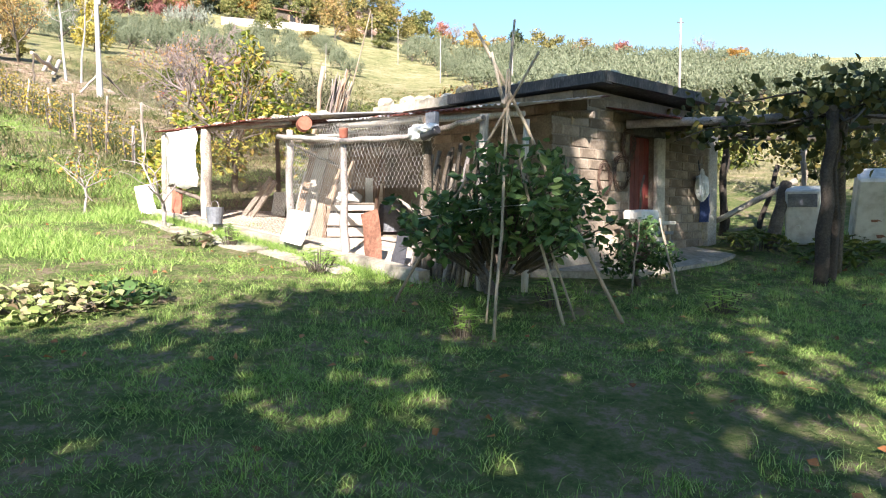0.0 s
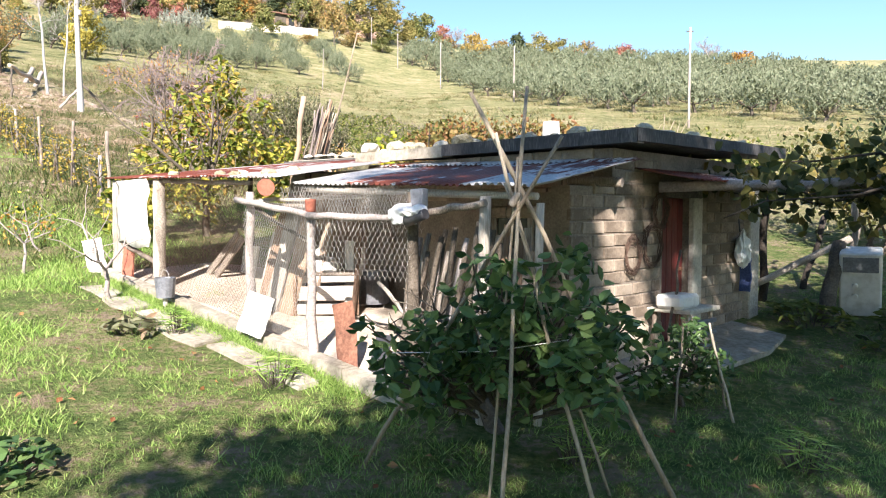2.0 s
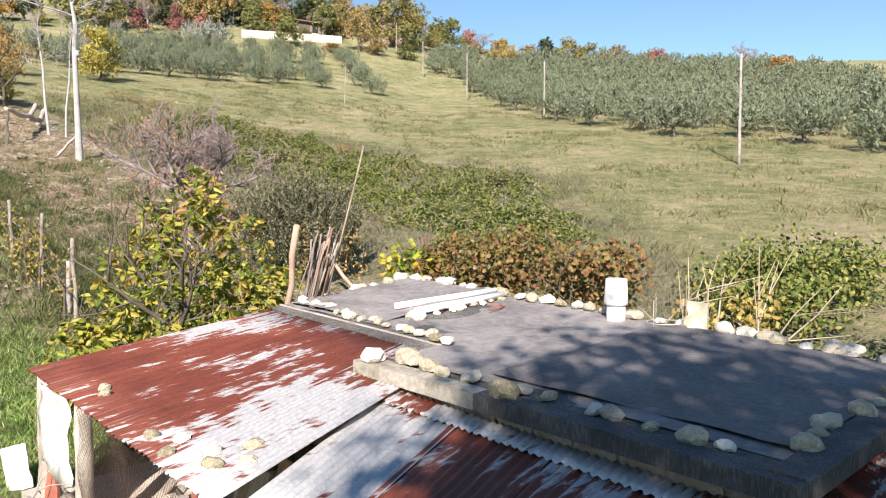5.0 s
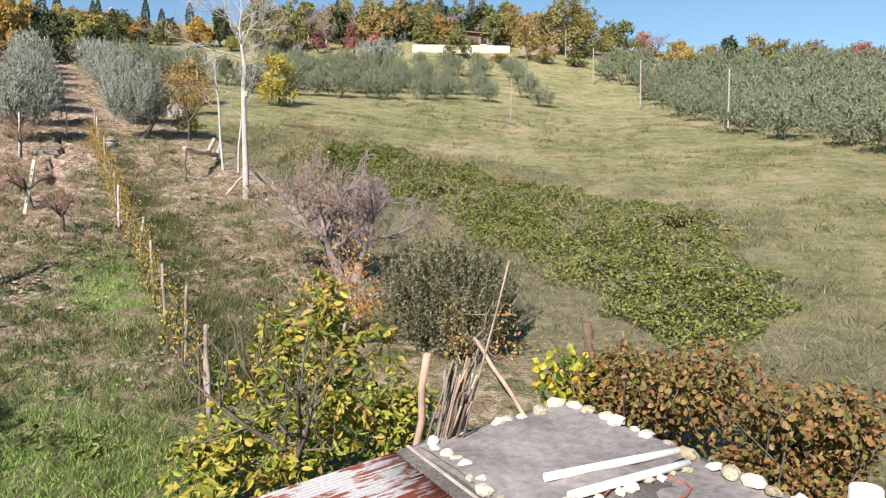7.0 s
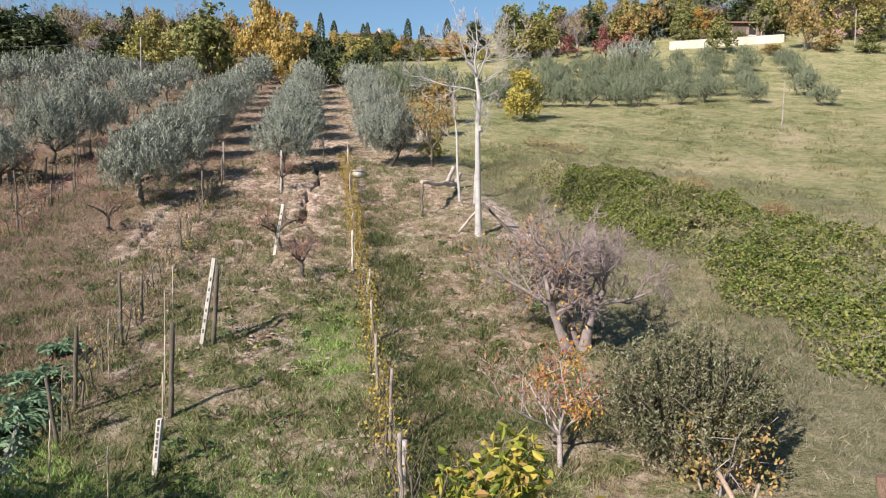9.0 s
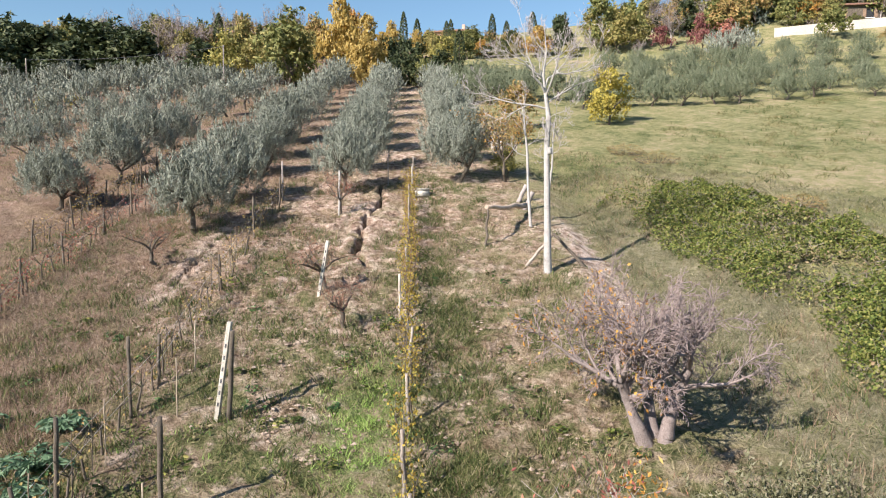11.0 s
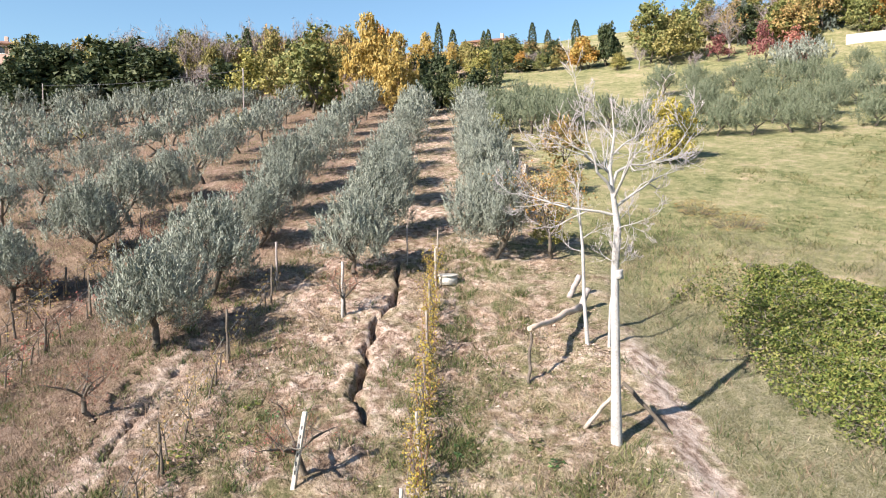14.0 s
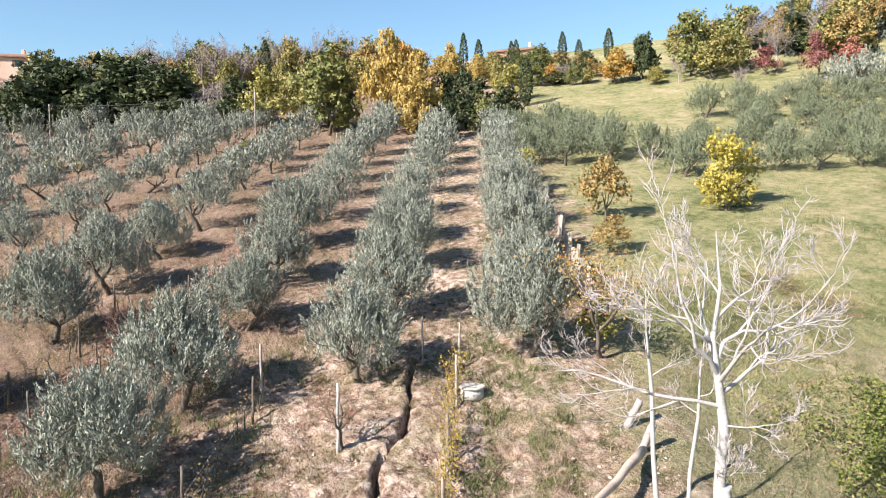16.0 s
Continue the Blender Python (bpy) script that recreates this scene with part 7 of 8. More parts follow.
grey, ends = old_fruit_tree(at(-8.15, 25.6) @ Matrix.Diagonal((1.0, 1.0, 1.14, 1)), "leafless grey fruit tree with dense tangled twigs", np.random.default_rng(4))
lf = ends[(ends @ ASIDE < -0.5)]
part("leaf", leaf_mesh("leaf", lf[g.integers(0, len(lf), 700)], 0.09, 0.05, g, ORANGE_LEAF, droop=0.6), ORANGE_LEAF, grey, "last dry orange leaves")
poplar(at(-15.62, 32.3), "tall bare poplar with a white trunk and knotted boughs", [(-0.15, 0.0), (1.5, -0.03), (3.0, -0.06), (4.2, -0.08), (5.2, -0.02), (5.9, -0.12), (6.6, -0.22), (7.4, -0.12), (8.3, -0.2)], 0.124,
       [(5.5, -1.0, -0.1, 0.22, 2.7, 0.04), (5.7, 1.0, 0.1, 0.45, 2.2, 0.039), (5.9, 0.25, -0.7, 0.9, 2.4, 0.039), (5.95, -0.35, 0.8, 0.7, 2.2, 0.036), (6.0, -0.5, -0.1, 0.9, 2.6, 0.042), (6.2, 0.6, 0.4, 0.8, 2.5, 0.039), (6.5, -0.8, -0.5, 0.5, 2.0, 0.029), (6.9, 0.8, 0.0, 0.6, 1.8, 0.027), (7.3, -0.3, 0.3, 0.9, 1.3, 0.017), (5.2, 0.3, -0.9, 0.1, 1.1, 0.017), (4.3, 0.9, 0.3, 0.2, 0.7, 0.011), (4.2, -0.8, -0.3, 0.9, 1.0, 0.011)], np.random.default_rng(7), 5, 3, 4.1, 0.005)
poplar(at(-19.2, 36.1) @ pose(0, 0, 0, 0, -3, 0), "slender bare poplar with a pale trunk", [(-0.15, 0.0), (1.5, -0.06), (3.0, -0.04), (4.4, -0.12), (5.4, -0.1)], 0.06,
       [(2.9, -0.8, 0.2, 0.6, 1.0, 0.018), (3.3, 0.8, -0.3, 0.8, 1.1, 0.02), (3.7, -0.7, -0.4, 0.8, 1.3, 0.022), (4.1, 0.5, 0.6, 0.9, 1.2, 0.02), (4.5, -0.4, 0.5, 0.9, 1.1, 0.018), (4.9, 0.5, -0.2, 1.0, 0.9, 0.016)], np.random.default_rng(8), 5, 2)
poplar(at(-18.6, 36.4) @ pose(0, 0, 0, 0, 4, 0), "slender leaning poplar with a pale trunk", [(-0.15, 0.0), (1.2, -0.05), (2.5, 0.04), (3.6, 0.0), (4.6, 0.05)], 0.048,
       [(2.6, -0.8, 0.2, 0.6, 0.9, 0.016), (3.0, 0.8, -0.3, 0.8, 0.9, 0.016), (3.4, -0.7, -0.4, 0.8, 1.1, 0.018), (3.9, 0.5, 0.6, 0.9, 0.9, 0.016)], np.random.default_rng(9), 5, 2)

props = thing("pole_props", pose(0, 0, 0), "crossed wooden props under the poplar", "props")
zb = gz(-15.9, 33.2)
part("prop", stick_bm((-16.6, 32.35, gz(-16.6, 32.35) - 0.05), (-15.95, 33.0, zb + 1.0), 0.06, 0.05, 1, 0.02), OLD_WOOD, props)
part("prop", stick_bm((-14.9, 33.6, gz(-14.9, 33.6) - 0.05), (-15.95, 33.05, zb + 1.05), 0.06, 0.05, 2, 0.02), BARK, props)
logp = thing("propped_log", pose(0, 0, 0), "pale fallen log propped on a thin stump", "log")
part("log", stick_bm((-19.3, 33.4, gz(-19.3, 33.4) + 1.35), (-20.6, 37.6, gz(-20.6, 37.6) + 0.35), 0.085, 0.115, 3, 0.06, 8), PALE_BOARD, logp)
part("stump", stick_bm((-18.98, 33.0, gz(-18.98, 33.0) - 0.1), (-19.2, 33.35, gz(-18.98, 33.0) + 1.4), 0.055, 0.04, 4, 0.04), BARK, logp)
for k, (x, y) in enumerate([(-20.9, 37.9), (-21.8, 38.6)]):
    lg = thing("cut_log", pose(0, 0, 0), "short pale cut log standing by the bank", "log")
    part("log", stick_bm((x, y, gz(x, y) - 0.05), (x + 0.3, y + 0.2, gz(x, y) + 0.8), 0.11, 0.1, k, 0.02, 8), GREYBARK, lg)
sc = thing("scrub_oak", at(-25.0, 41.6) @ Matrix.Scale(1.02, 4), "scrub oak with thin russet and orange leaves on the bank", "tree")
segs, tips = limbs_of(np.random.default_rng(3), 1.2, 0.09, 1.4, 4, 3, 0.2, 0.5, 3)
part("trunk", tube_mesh("trunk", segs, BARK), BARK, sc)
part("crown", leaf_mesh("crown", leaves_round(g, tips, 1100, 0.26), 0.11, 0.08, g, RUSSET_LEAF), RUSSET_LEAF, sc)
part("leaf", leaf_mesh("leaf", leaves_round(g, tips, 260, 0.26), 0.11, 0.08, g, ORANGE_LEAF), ORANGE_LEAF, sc, "orange leaves")
well = thing("well_ring", at(-26.25, 36.75, -0.05), "round concrete well ring with a flat lid", "well")
part("ring", stick_bm((0, 0, 0), (0, 0, 0.32), 0.36, 0.36, 1, 0, 20, 1), CONCRETE, well)
part("lid", stick_bm((0, 0, 0.323), (0, 0, 0.38), 0.4, 0.39, 1, 0, 20, 1), CONCRETE, well)
bin_ = thing("black_tank", at(-37.8, 25.4, -0.02, 30), "low black water tank on the slope", "tank")
part("tank", box_bm(-0.7, 0.7, -0.4, 0.4, 0, 0.65, 0.06), DARK_PLASTIC, bin_)

# brambles fill the ditch below the meadow
CENTRE = [(0.6, 24.0), (-0.5, 27.5), (-2.0, 33.0), (-7.2, 38.0), (-12.6, 42.2), (-16.6, 43.4)]
n = 900000
p = np.stack([g.uniform(-24, 6, n), g.uniform(21, 50, n)], 1)
d, _ = to_line(p[:, 0], p[:, 1], CENTRE)
half_w = np.interp(p[:, 1], [21, 24, 28, 34, 40, 45, 48], [0.6, 1.7, 3.0, 4.7, 4.0, 2.6, 1.2]) + 3.4 * (vnoise(p[:, 0], p[:, 1], 0.35, 4, 4) - 0.5)
inside = np.clip((half_w - d) / 1.6, 0, 1)
lump = vnoise(p[:, 0], p[:, 1], 0.7, 6, 4)
thin = vnoise(p[:, 0], p[:, 1], 0.4, 9, 3)
ok = (d < half_w) & (q_of(p[:, 0], p[:, 1]) > 1.7 + 2.4 * vnoise(p[:, 0], p[:, 1], 0.5, 31, 3)) & (g.random(n) < np.clip((0.72 - thin) * 6, 0.12, 1) * (0.25 + 0.75 * inside))
p, inside, lump, thin = p[ok], inside[ok], lump[ok], thin[ok]
z = ground(p[:, 0], p[:, 1]) + 0.05 + (0.1 + 1.7 * lump ** 2.2) * (0.15 + 0.85 * inside) * (1 - 0.75 * g.random(len(p)) ** 2.5)
low = thin + g.normal(size=len(p)) * 0.13 > 0.62
c = np.stack([p[:, 0], p[:, 1], z], 1)
tagged(new("bramble_patch", needle_mesh("bramble_patch", c[~low][:190000], g.normal(size=(min(190000, int((~low).sum())), 3)) * (1, 1, 0.5) + (0, 0, 0.25), 0.088, 0.08, g, BRAMBLE_LEAF, 0.2)), "green bramble thicket filling the ditch below the meadow", "brambles", kind="stuff")
tagged(new("withered_brambles", leaf_mesh("withered_brambles", c[low][:10000], 0.115, 0.07, g, WITHERED_LEAF, flat=0.2)), "withered brown and olive growth among the brambles", "brambles", kind="stuff")
k = g.random(len(c)) < 0.05 + 0.1 * low
tagged(new("bramble_stalks", leaf_mesh("bramble_stalks", c[k][:5500] + (0, 0, 0.1), 0.45, 0.012, g, TWIG_LEAF, droop=-0.6)), "dry grey stalks standing out of the brambles", "dry stalks", kind="stuff")
fringe = scatter(g, 24000, -27, 5, 20, 52, lambda x, y: (np.abs(to_line(x, y, CENTRE)[0] - 4.9 - 3 * (vnoise(x, y, 0.35, 4) - 0.5)) < 2.4) & (q_of(x, y) > 1.2) & (vnoise(x, y, 0.6, 12) > 0.42))
blades("tall_dry_grass", fringe, 0.26, 0.0065, g, GRASS_GREY, "tall pale dry grass round the brambles", 9, 1.0, 0.22)
bankg = scatter(g, 4200, -20, 4, 17, 36, lambda x, y: (q_of(x, y) > 1.0) & (q_of(x, y) < 5) & off_shed(x, y) & (vnoise(x, y, 0.6, 14) > 0.4))
blades("bank_grass", bankg, 0.22, 0.0065, g, GRASS_GREY, "long pale grass along the bank", 12, 0.8, 0.16)
for k, (x, y, r) in enumerate([(-23.3, 50.9, 1.2), (-20.9, 50.1, 1.4), (-11.6, 45.0, 1.1), (-8.6, 41.2, 0.8), (-6.9, 41.5, 0.7)]):
    low_leaves("withered_weed_clump", x, y, r, 420, 0.75, (0.35, 0.02), RUSSET_LEAF, "reddish-brown withered weed clump in the meadow", "weed", 300 + k)


# vine rows: leaning posts, wires, gnarled stocks and what is left of the leaves
def vine_row(across, a0, a1, step, leaf_mat, density, label, seed, post_h=1.45, mat=OLD_WOOD):
    q = np.random.default_rng(seed)
    row = thing("vine_row", pose(0, 0, 0), label, "vine row", "vine rows")
    a, tops = a0, []
    while a < a1:
        x, y = orch(a, across + q.normal() * 0.12)
        h = post_h * q.uniform(0.75, 1.15)
        tx, ty = x + q.normal() * 0.08, y + q.normal() * 0.08
        part("post", stick_bm((x, y, gz(x, y) - 0.1), (tx, ty, gz(x, y) + h), 0.045, 0.035, int(a * 7) % 97, 0.015, 7), mat, row)
        tops.append((tx, ty, gz(x, y) + min(h, 1.2)))
        a += step * q.uniform(0.8, 1.2)
    for dz in (-0.25, -0.6):
        part("wire", tube_mesh("wire", [(*s[:2], s[2] + dz, *t[:2], t[2] + dz, 0.004, 0.004) for s, t in zip(tops, tops[1:])], WIRE, 3), WIRE, row)
    stocks, leaves = [], []
    a = a0 + 0.5
    while a < a1:
        x, y = orch(a, across + q.normal() * 0.08)
        z = gz(x, y)
        p1 = (x + q.normal() * 0.08, y + q.normal() * 0.08, z + 0.55)
        stocks += [(x, y, z - 0.05, *p1, 0.03, 0.022)]
        for s in (-1, 1):
            for j in range(2):
                e = (p1[0] + A0[0] * s * q.uniform(0.2, 0.6), p1[1] + A0[1] * s * q.uniform(0.2, 0.6), p1[2] + q.uniform(0.0, 0.55))
                stocks.append((*p1, *e, 0.014, 0.006))
        m = q.poisson(density * q.uniform(0.25, 1.7))
        if m:
            run = q.normal(size=m) * 0.34
            leaves.append(np.stack([x + A0[0] * run + q.normal(size=m) * 0.14, y + A0[1] * run + q.normal(size=m) * 0.14, z + q.uniform(0.1, 1.15, m)], 1))
        if q.random() < 0.5:
            e = orch(a + 0.3, across)
            stocks.append((*e, gz(*e) - 0.05, e[0] + q.normal() * 0.05, e[1] + q.normal() * 0.05, gz(*e) + q.uniform(0.8, 1.5), 0.011, 0.008))
        a += 0.85
    part("stock", tube_mesh("stock", stocks, BARK, 5), BARK, row)
    part("leaf", leaf_mesh("leaf", np.concatenate(leaves), 0.078, 0.065, q, leaf_mat, droop=0.6), leaf_mat, row)
    return row


vine_row(3.0, -29.0, -0.5, 2.6, VINE_GOLD, 95, "vine row with yellow leaves on leaning posts", 1)
vine_row(-3.2, -25.5, -1.5, 5.6, RUSSET_LEAF, 26, "nearly bare vine row with brown leaves", 2, 1.5, BARK)
vine_row(-9.6, -16, 1.0, 3.2, RED_LEAF, 46, "vine row with reddish last leaves", 3, 1.3, BARK)
vine_row(-11.5, -9, 6.0, 3.2, RUSSET_LEAF, 46, "old vine row with rusty leaves", 4, 1.3, BARK)
vine_row(-8.8, 6, 30, 3.4, RED_LEAF, 34, "vine row between the olive trees", 5, 1.2, BARK)


for k, (a_, h_) in enumerate([(-2.2, 2.0), (-5.0, 1.7), (-8.2, 1.9), (-11.5, 1.6), (-14.5, 1.7)]):
    q = np.random.default_rng(140 + k)
    x, y = orch(a_, 3.0)
    sap = []
    for j in range(7):
        pts, rad = crooked(np.array((q.normal() * 0.08, q.normal() * 0.08, -0.05)), unit(np.array((q.normal() * 0.14, q.normal() * 0.14, 1.0))), h_ * q.uniform(0.6, 1.05), 0.012, 5, q, 0.1, 0.1)
        sap += chain(pts, [max(v, 0.0045) for v in rad])
    tips = np.array(sap)[:, 3:6]
    plant("vine_sapling", at(x, y), "upright shoots with last yellow leaves in the vine row", "sapling", sap, RUST, leaves_round(q, tips, 150, 0.09), VINE_GOLD, (0.07, 0.045), q, trunk="stem", droop=0.5)


def stake(x, y, h, r, mat, label, seed, lean=(0.0, 0.0)):
    ob = thing("vine_post", at(x, y), label, "post", "single vine posts")
    part("post", stick_bm((0, 0, -0.15), (lean[0], lean[1], h), r, r * 0.85, seed, 0.012, 6 if r < 0.04 else 8), mat, ob)
    return ob


def slotted_post(x, y, h, lean):
    ob = thing("concrete_vine_post", at(x, y), "white slotted concrete vine post, leaning", "post", "concrete vine posts")
    bm = bmesh.new()
    part("post", box_bm(-0.05, 0.05, -0.05, 0.05, -0.1, h, 0.008), CONCRETE, ob)
    # Dark plates on the face stand in for the shaded holes.
    for k in range(6):
        part("slot", box_bm(-0.02, 0.02, -0.053, -0.0505, 0.3 + k * h * 0.12, 0.3 + k * h * 0.12 + 0.09), DARK_PLASTIC, ob)
    ob.matrix_basis = at(x, y) @ pose(0, 0, 0, -lean[0], lean[0], 0) @ pose(0, 0, 0, 0, 0, 35)
    return ob


slotted_post(-19.95, 25.95, 1.75, (7, 0))
slotted_post(-15.85, 20.15, 2.2, (6, 2))
slotted_post(-12.0, 16.5, 1.0, (4, 0))
for k, (x, y, h, r, m_, lx) in enumerate([(-15.6, 20.3, 2.0, 0.06, BARK, 0.22), (-13.45, 17.75, 1.95, 0.055, BARK, 0.08), (-15.1, 16.6, 1.85, 0.05, BARK, 0.1), (-17.4, 18.9, 1.85, 0.045, BARK, -0.05), (-26.9, 32.2, 2.0, 0.05, WHITEBARK, 0.03), (-30.9, 31.9, 1.9, 0.05, GREYBARK, 0), (-12.9, 17.2, 1.3, 0.016, CANE, 0.05), (-14.4, 18.2, 1.3, 0.016, CANE, 0.05), (-16.0, 17.8, 1.4, 0.016, CANE, 0.05), (-14.2, 15.9, 1.5, 0.016, CANE, 0.1), (-16.6, 19.6, 1.4, 0.016, CANE, 0.0), (-18.3, 20.9, 1.3, 0.016, CANE, 0.06), (-13.2, 15.2, 1.2, 0.016, CANE, 0.1), (-7.95, 18.65, 1.0, 0.05, GREYBARK, 0.0), (-28.9, 36.9, 1.7, 0.03, GREYBARK, 0.02), (-11.8, 15.5, 1.1, 0.016, CANE, 0.06)]):
    stake(x, y, h, r, m_, ("grey weathered vine post" if r > 0.03 else "thin dry cane stake"), k, (lx, 0))


def peach(x, y, h, seed, n=120):
    segs, tips = limbs_of(np.random.default_rng(seed), h * 0.34, 0.085, h * 0.4, 4, 3, 0.12, 0.35, 2, wob=0.22)
    q = np.random.default_rng(seed)
    ob = plant("peach_tree", at(x, y), "small pruned peach tree with reddish twigs", "tree", segs, BARK, leaves_round(q, tips, n, 0.1), RED_LEAF, (0.09, 0.03), q, group="peach trees", droop=0.8)
    part("twig", leaf_mesh("twig", leaves_round(q, tips, 420, 0.14), 0.34, 0.009, q, RUST, droop=-0.7), RUST, ob)
    return ob


peach(*orch(-4.8, -0.1), 1.9, 1, 150)
peach(-20.1, 26.4, 1.9, 2, 70)
peach(*orch(-11.1, -6.1), 1.9, 3, 60)
peach(*orch(-17.0, 1.2), 1.5, 5, 20)
peach(*orch(1.0, -9.5), 2.1, 6, 80)
peach(*orch(-3.0, -12.0), 1.8, 7, 120)

# artichokes and greens in the lower vineyard
def artichoke(x, y, r, seed):
    q = np.random.default_rng(seed)
    ob = thing("artichoke_plant", at(x, y), "blue-green artichoke plant with arching fronds", "artichoke plant", "artichokes")
    cs, al = [], []
    for k in range(20):
        a, ln, el = q.uniform(0, 6.28), r * q.uniform(0.7, 1.25), q.uniform(0.7, 1.5)
        for j in range(10):
            f = (j + 0.5) / 10
            p = np.array((math.cos(a) * ln * f, math.sin(a) * ln * f, 0.05 + ln * (el * f - 0.85 * el * f * f)))
            for s in (-1, 1):
                sd = np.array((-math.sin(a) * s, math.cos(a) * s, -0.15))
                cs.append(p + sd * 0.08 * (1.2 - f) + q.normal(size=3) * 0.015)
                al.append(sd * 0.8 + np.array((math.cos(a), math.sin(a), el * (1 - 1.7 * f))))
    part("frond", leaf_mesh("frond", np.array(cs), 0.22, 0.07, q, FERN_LEAF, along=np.array(al)), FERN_LEAF, ob)
    return ob


for k, (x, y, r) in enumerate([(-14.9, 14.6, 1.05), (-15.5, 15.3, 1.0), (-16.3, 16.0, 1.0), (-17.0, 16.8, 0.85), (-17.9, 17.7, 0.5), (-14.0, 14.0, 1.0), (-15.6, 14.1, 0.65), (-19.5, 16.4, 0.5), (-16.9, 14.9, 0.6)]):
    artichoke(x, y, r, k)
for k in range(120):
    x, y = g.uniform(-24, -8), g.uniform(14, 31)
    if q_of(x, y) < -1 and y > 14 - 0.3 * (x + 10):
        low_leaves("slope_weed", x, y, g.uniform(0.12, 0.4), 26, 0.16, (0.12, 0.06), (WEED_LEAF, CITRUS_LEAF, BRAMBLE_LEAF)[k % 3], "low green weed growing on the slope", "weed", 100 + k)

# ---------------------------------------------------------------- olive groves
def olive_meshes(seed, count, per, size, sides, levels, mat=OLIVE_LEAF):
    """An olive: a short forked trunk and a crown of rounded clumps of upright feathery shoots."""
    q = np.random.default_rng(seed)
    segs, tips = limbs_of(q, q.uniform(0.85, 1.15), 0.14, 1.15, 4, levels, 0.16, 0.45, 3, 0.66, 0.22)
    clumps = []
    a0 = q.uniform(0, 6.28)
    for k in range(7):
        a, r = a0 + k * 6.283 / 7 + q.normal() * 0.2, q.uniform(0.95, 1.4)
        clumps.append((math.cos(a) * r, math.sin(a) * r, q.uniform(1.6, 2.3), q.uniform(0.72, 1.0)))
    for k in range(4):
        a, r = a0 + k * 1.6 + q.normal() * 0.3, q.uniform(0.2, 0.65)
        clumps.append((math.cos(a) * r, math.sin(a) * r, q.uniform(2.5, 2.95), q.uniform(0.62, 0.88)))
    area = sum(w[3] ** 2 for w in clumps)
    cs, al, hs = [], [], []
    for x, y, z, r in clumps:
        c, d = shoots(q, int(count * r * r / area), per, (x, y, z), (r, r, r * 1.08), 0.85, 0.075, 1.5, 0.25, -0.85)
        cs, al, hs = cs + [c], al + [d], hs + [np.tile((x * 0.7, y * 0.7, z - 0.25), (len(c), 1))]
    return tube_mesh("trunk", segs, BARK, sides), needle_mesh("crown", np.concatenate(cs), np.concatenate(al), size[0], size[1], q, mat, 0.3, np.concatenate(hs))


OLIVES_NEAR = [olive_meshes(k, 380, 54, (0.13, 0.041), 6, 2) for k in range(4)]
OLIVES_FAR = [olive_meshes(20 + k, 240, 23, (0.17, 0.054), 5, 1) for k in range(4)]
OLIVES_DIM = [olive_meshes(30 + k, 150, 14, (0.27, 0.1), 4, 1) for k in range(3)]
OLIVES_GROVE = [olive_meshes(40 + k, 160, 12, (0.26, 0.1), 4, 1, GROVE_LEAF) for k in range(4)]
OLIVES_MEADOW = [olive_meshes(50 + k, 230, 20, (0.19, 0.06), 4, 1, GROVE_LEAF) for k in range(3)]
OLIVES_BACK = [olive_meshes(60 + k, 84, 10, (0.36, 0.15), 4, 1, GROVE_LEAF) for k in range(3)]
BACK_ROWS = []
qo = np.random.default_rng(77)


def olive(x, y, s, near, label, group):
    kind = OLIVES_MEADOW if group == "meadow olives" else OLIVES_GROVE if group == "grove olives" and near else OLIVES_BACK if group == "grove olives" else OLIVES_NEAR if near else OLIVES_FAR if math.hypot(x + 3, y - 12) < 64 else OLIVES_DIM
    tr, cr = kind[qo.integers(len(kind))]
    wide, tall, sunk = {"orchard olives": (0.97, 0.98, 0.03), "meadow olives": (1.02, 0.86, 0.22), "grove olives": (1.1, 0.84, 0.3)}.get(group, (1.0, 1.0, 0.05))
    m = at(x, y, -sunk, qo.uniform(0, 360)) @ Matrix.Diagonal((s * wide, s * wide, s * tall * qo.uniform(0.9, 1.1), 1))
    if kind is OLIVES_BACK:
        BACK_ROWS.extend([(tr, m, 0), (cr, m, 1)])
        return None
    ob = thing("olive_tree", m, label, "olive tree", group)
    part("trunk", tr, None, ob)
    part("crown", cr, None, ob)
    return ob


ROWS_OF_OLIVES = [(0.0, -1.3, 46, 4.9), (5.5, 0.2, 47, 4.9), (-5.5, -2.0, 56, 5.0), (-13.2, -2.5, 60, 5.0), (-20.8, 2.6, 63, 5.0), (-28.0, 5.0, 64, 5.4), (-35.0, 9.0, 66, 5.6), (-42.0, 12.0, 66, 6.0), (-50.0, 20.0, 66, 6.5)]
for across, a0, a1, step in ROWS_OF_OLIVES:
    a = a0
    while a < a1:
        x, y = orch(a + qo.normal() * 0.25, across + qo.normal() * 0.25)
        s = qo.uniform(0.88, 1.1) * (0.93 if across > 5 else 1.0) * (1.04 if across > -10 else 1.0)
        if not (across < -10 and qo.random() < 0.04):
            olive(x, y, s, a < 16 and across > -15, "silvery olive tree in the orchard rows on bare soil", "orchard olives")
        a += step
olive(*orch(-7.0, -6.0), 1.05, True, "broad silvery olive tree at the orchard's edge", "orchard olives")
FRONT = [(-37.0, 66.5), (-32.3, 70.3), (-28.5, 74.5), (-24.5, 79.8), (-18.5, 85.4), (-8.4, 90.6)]
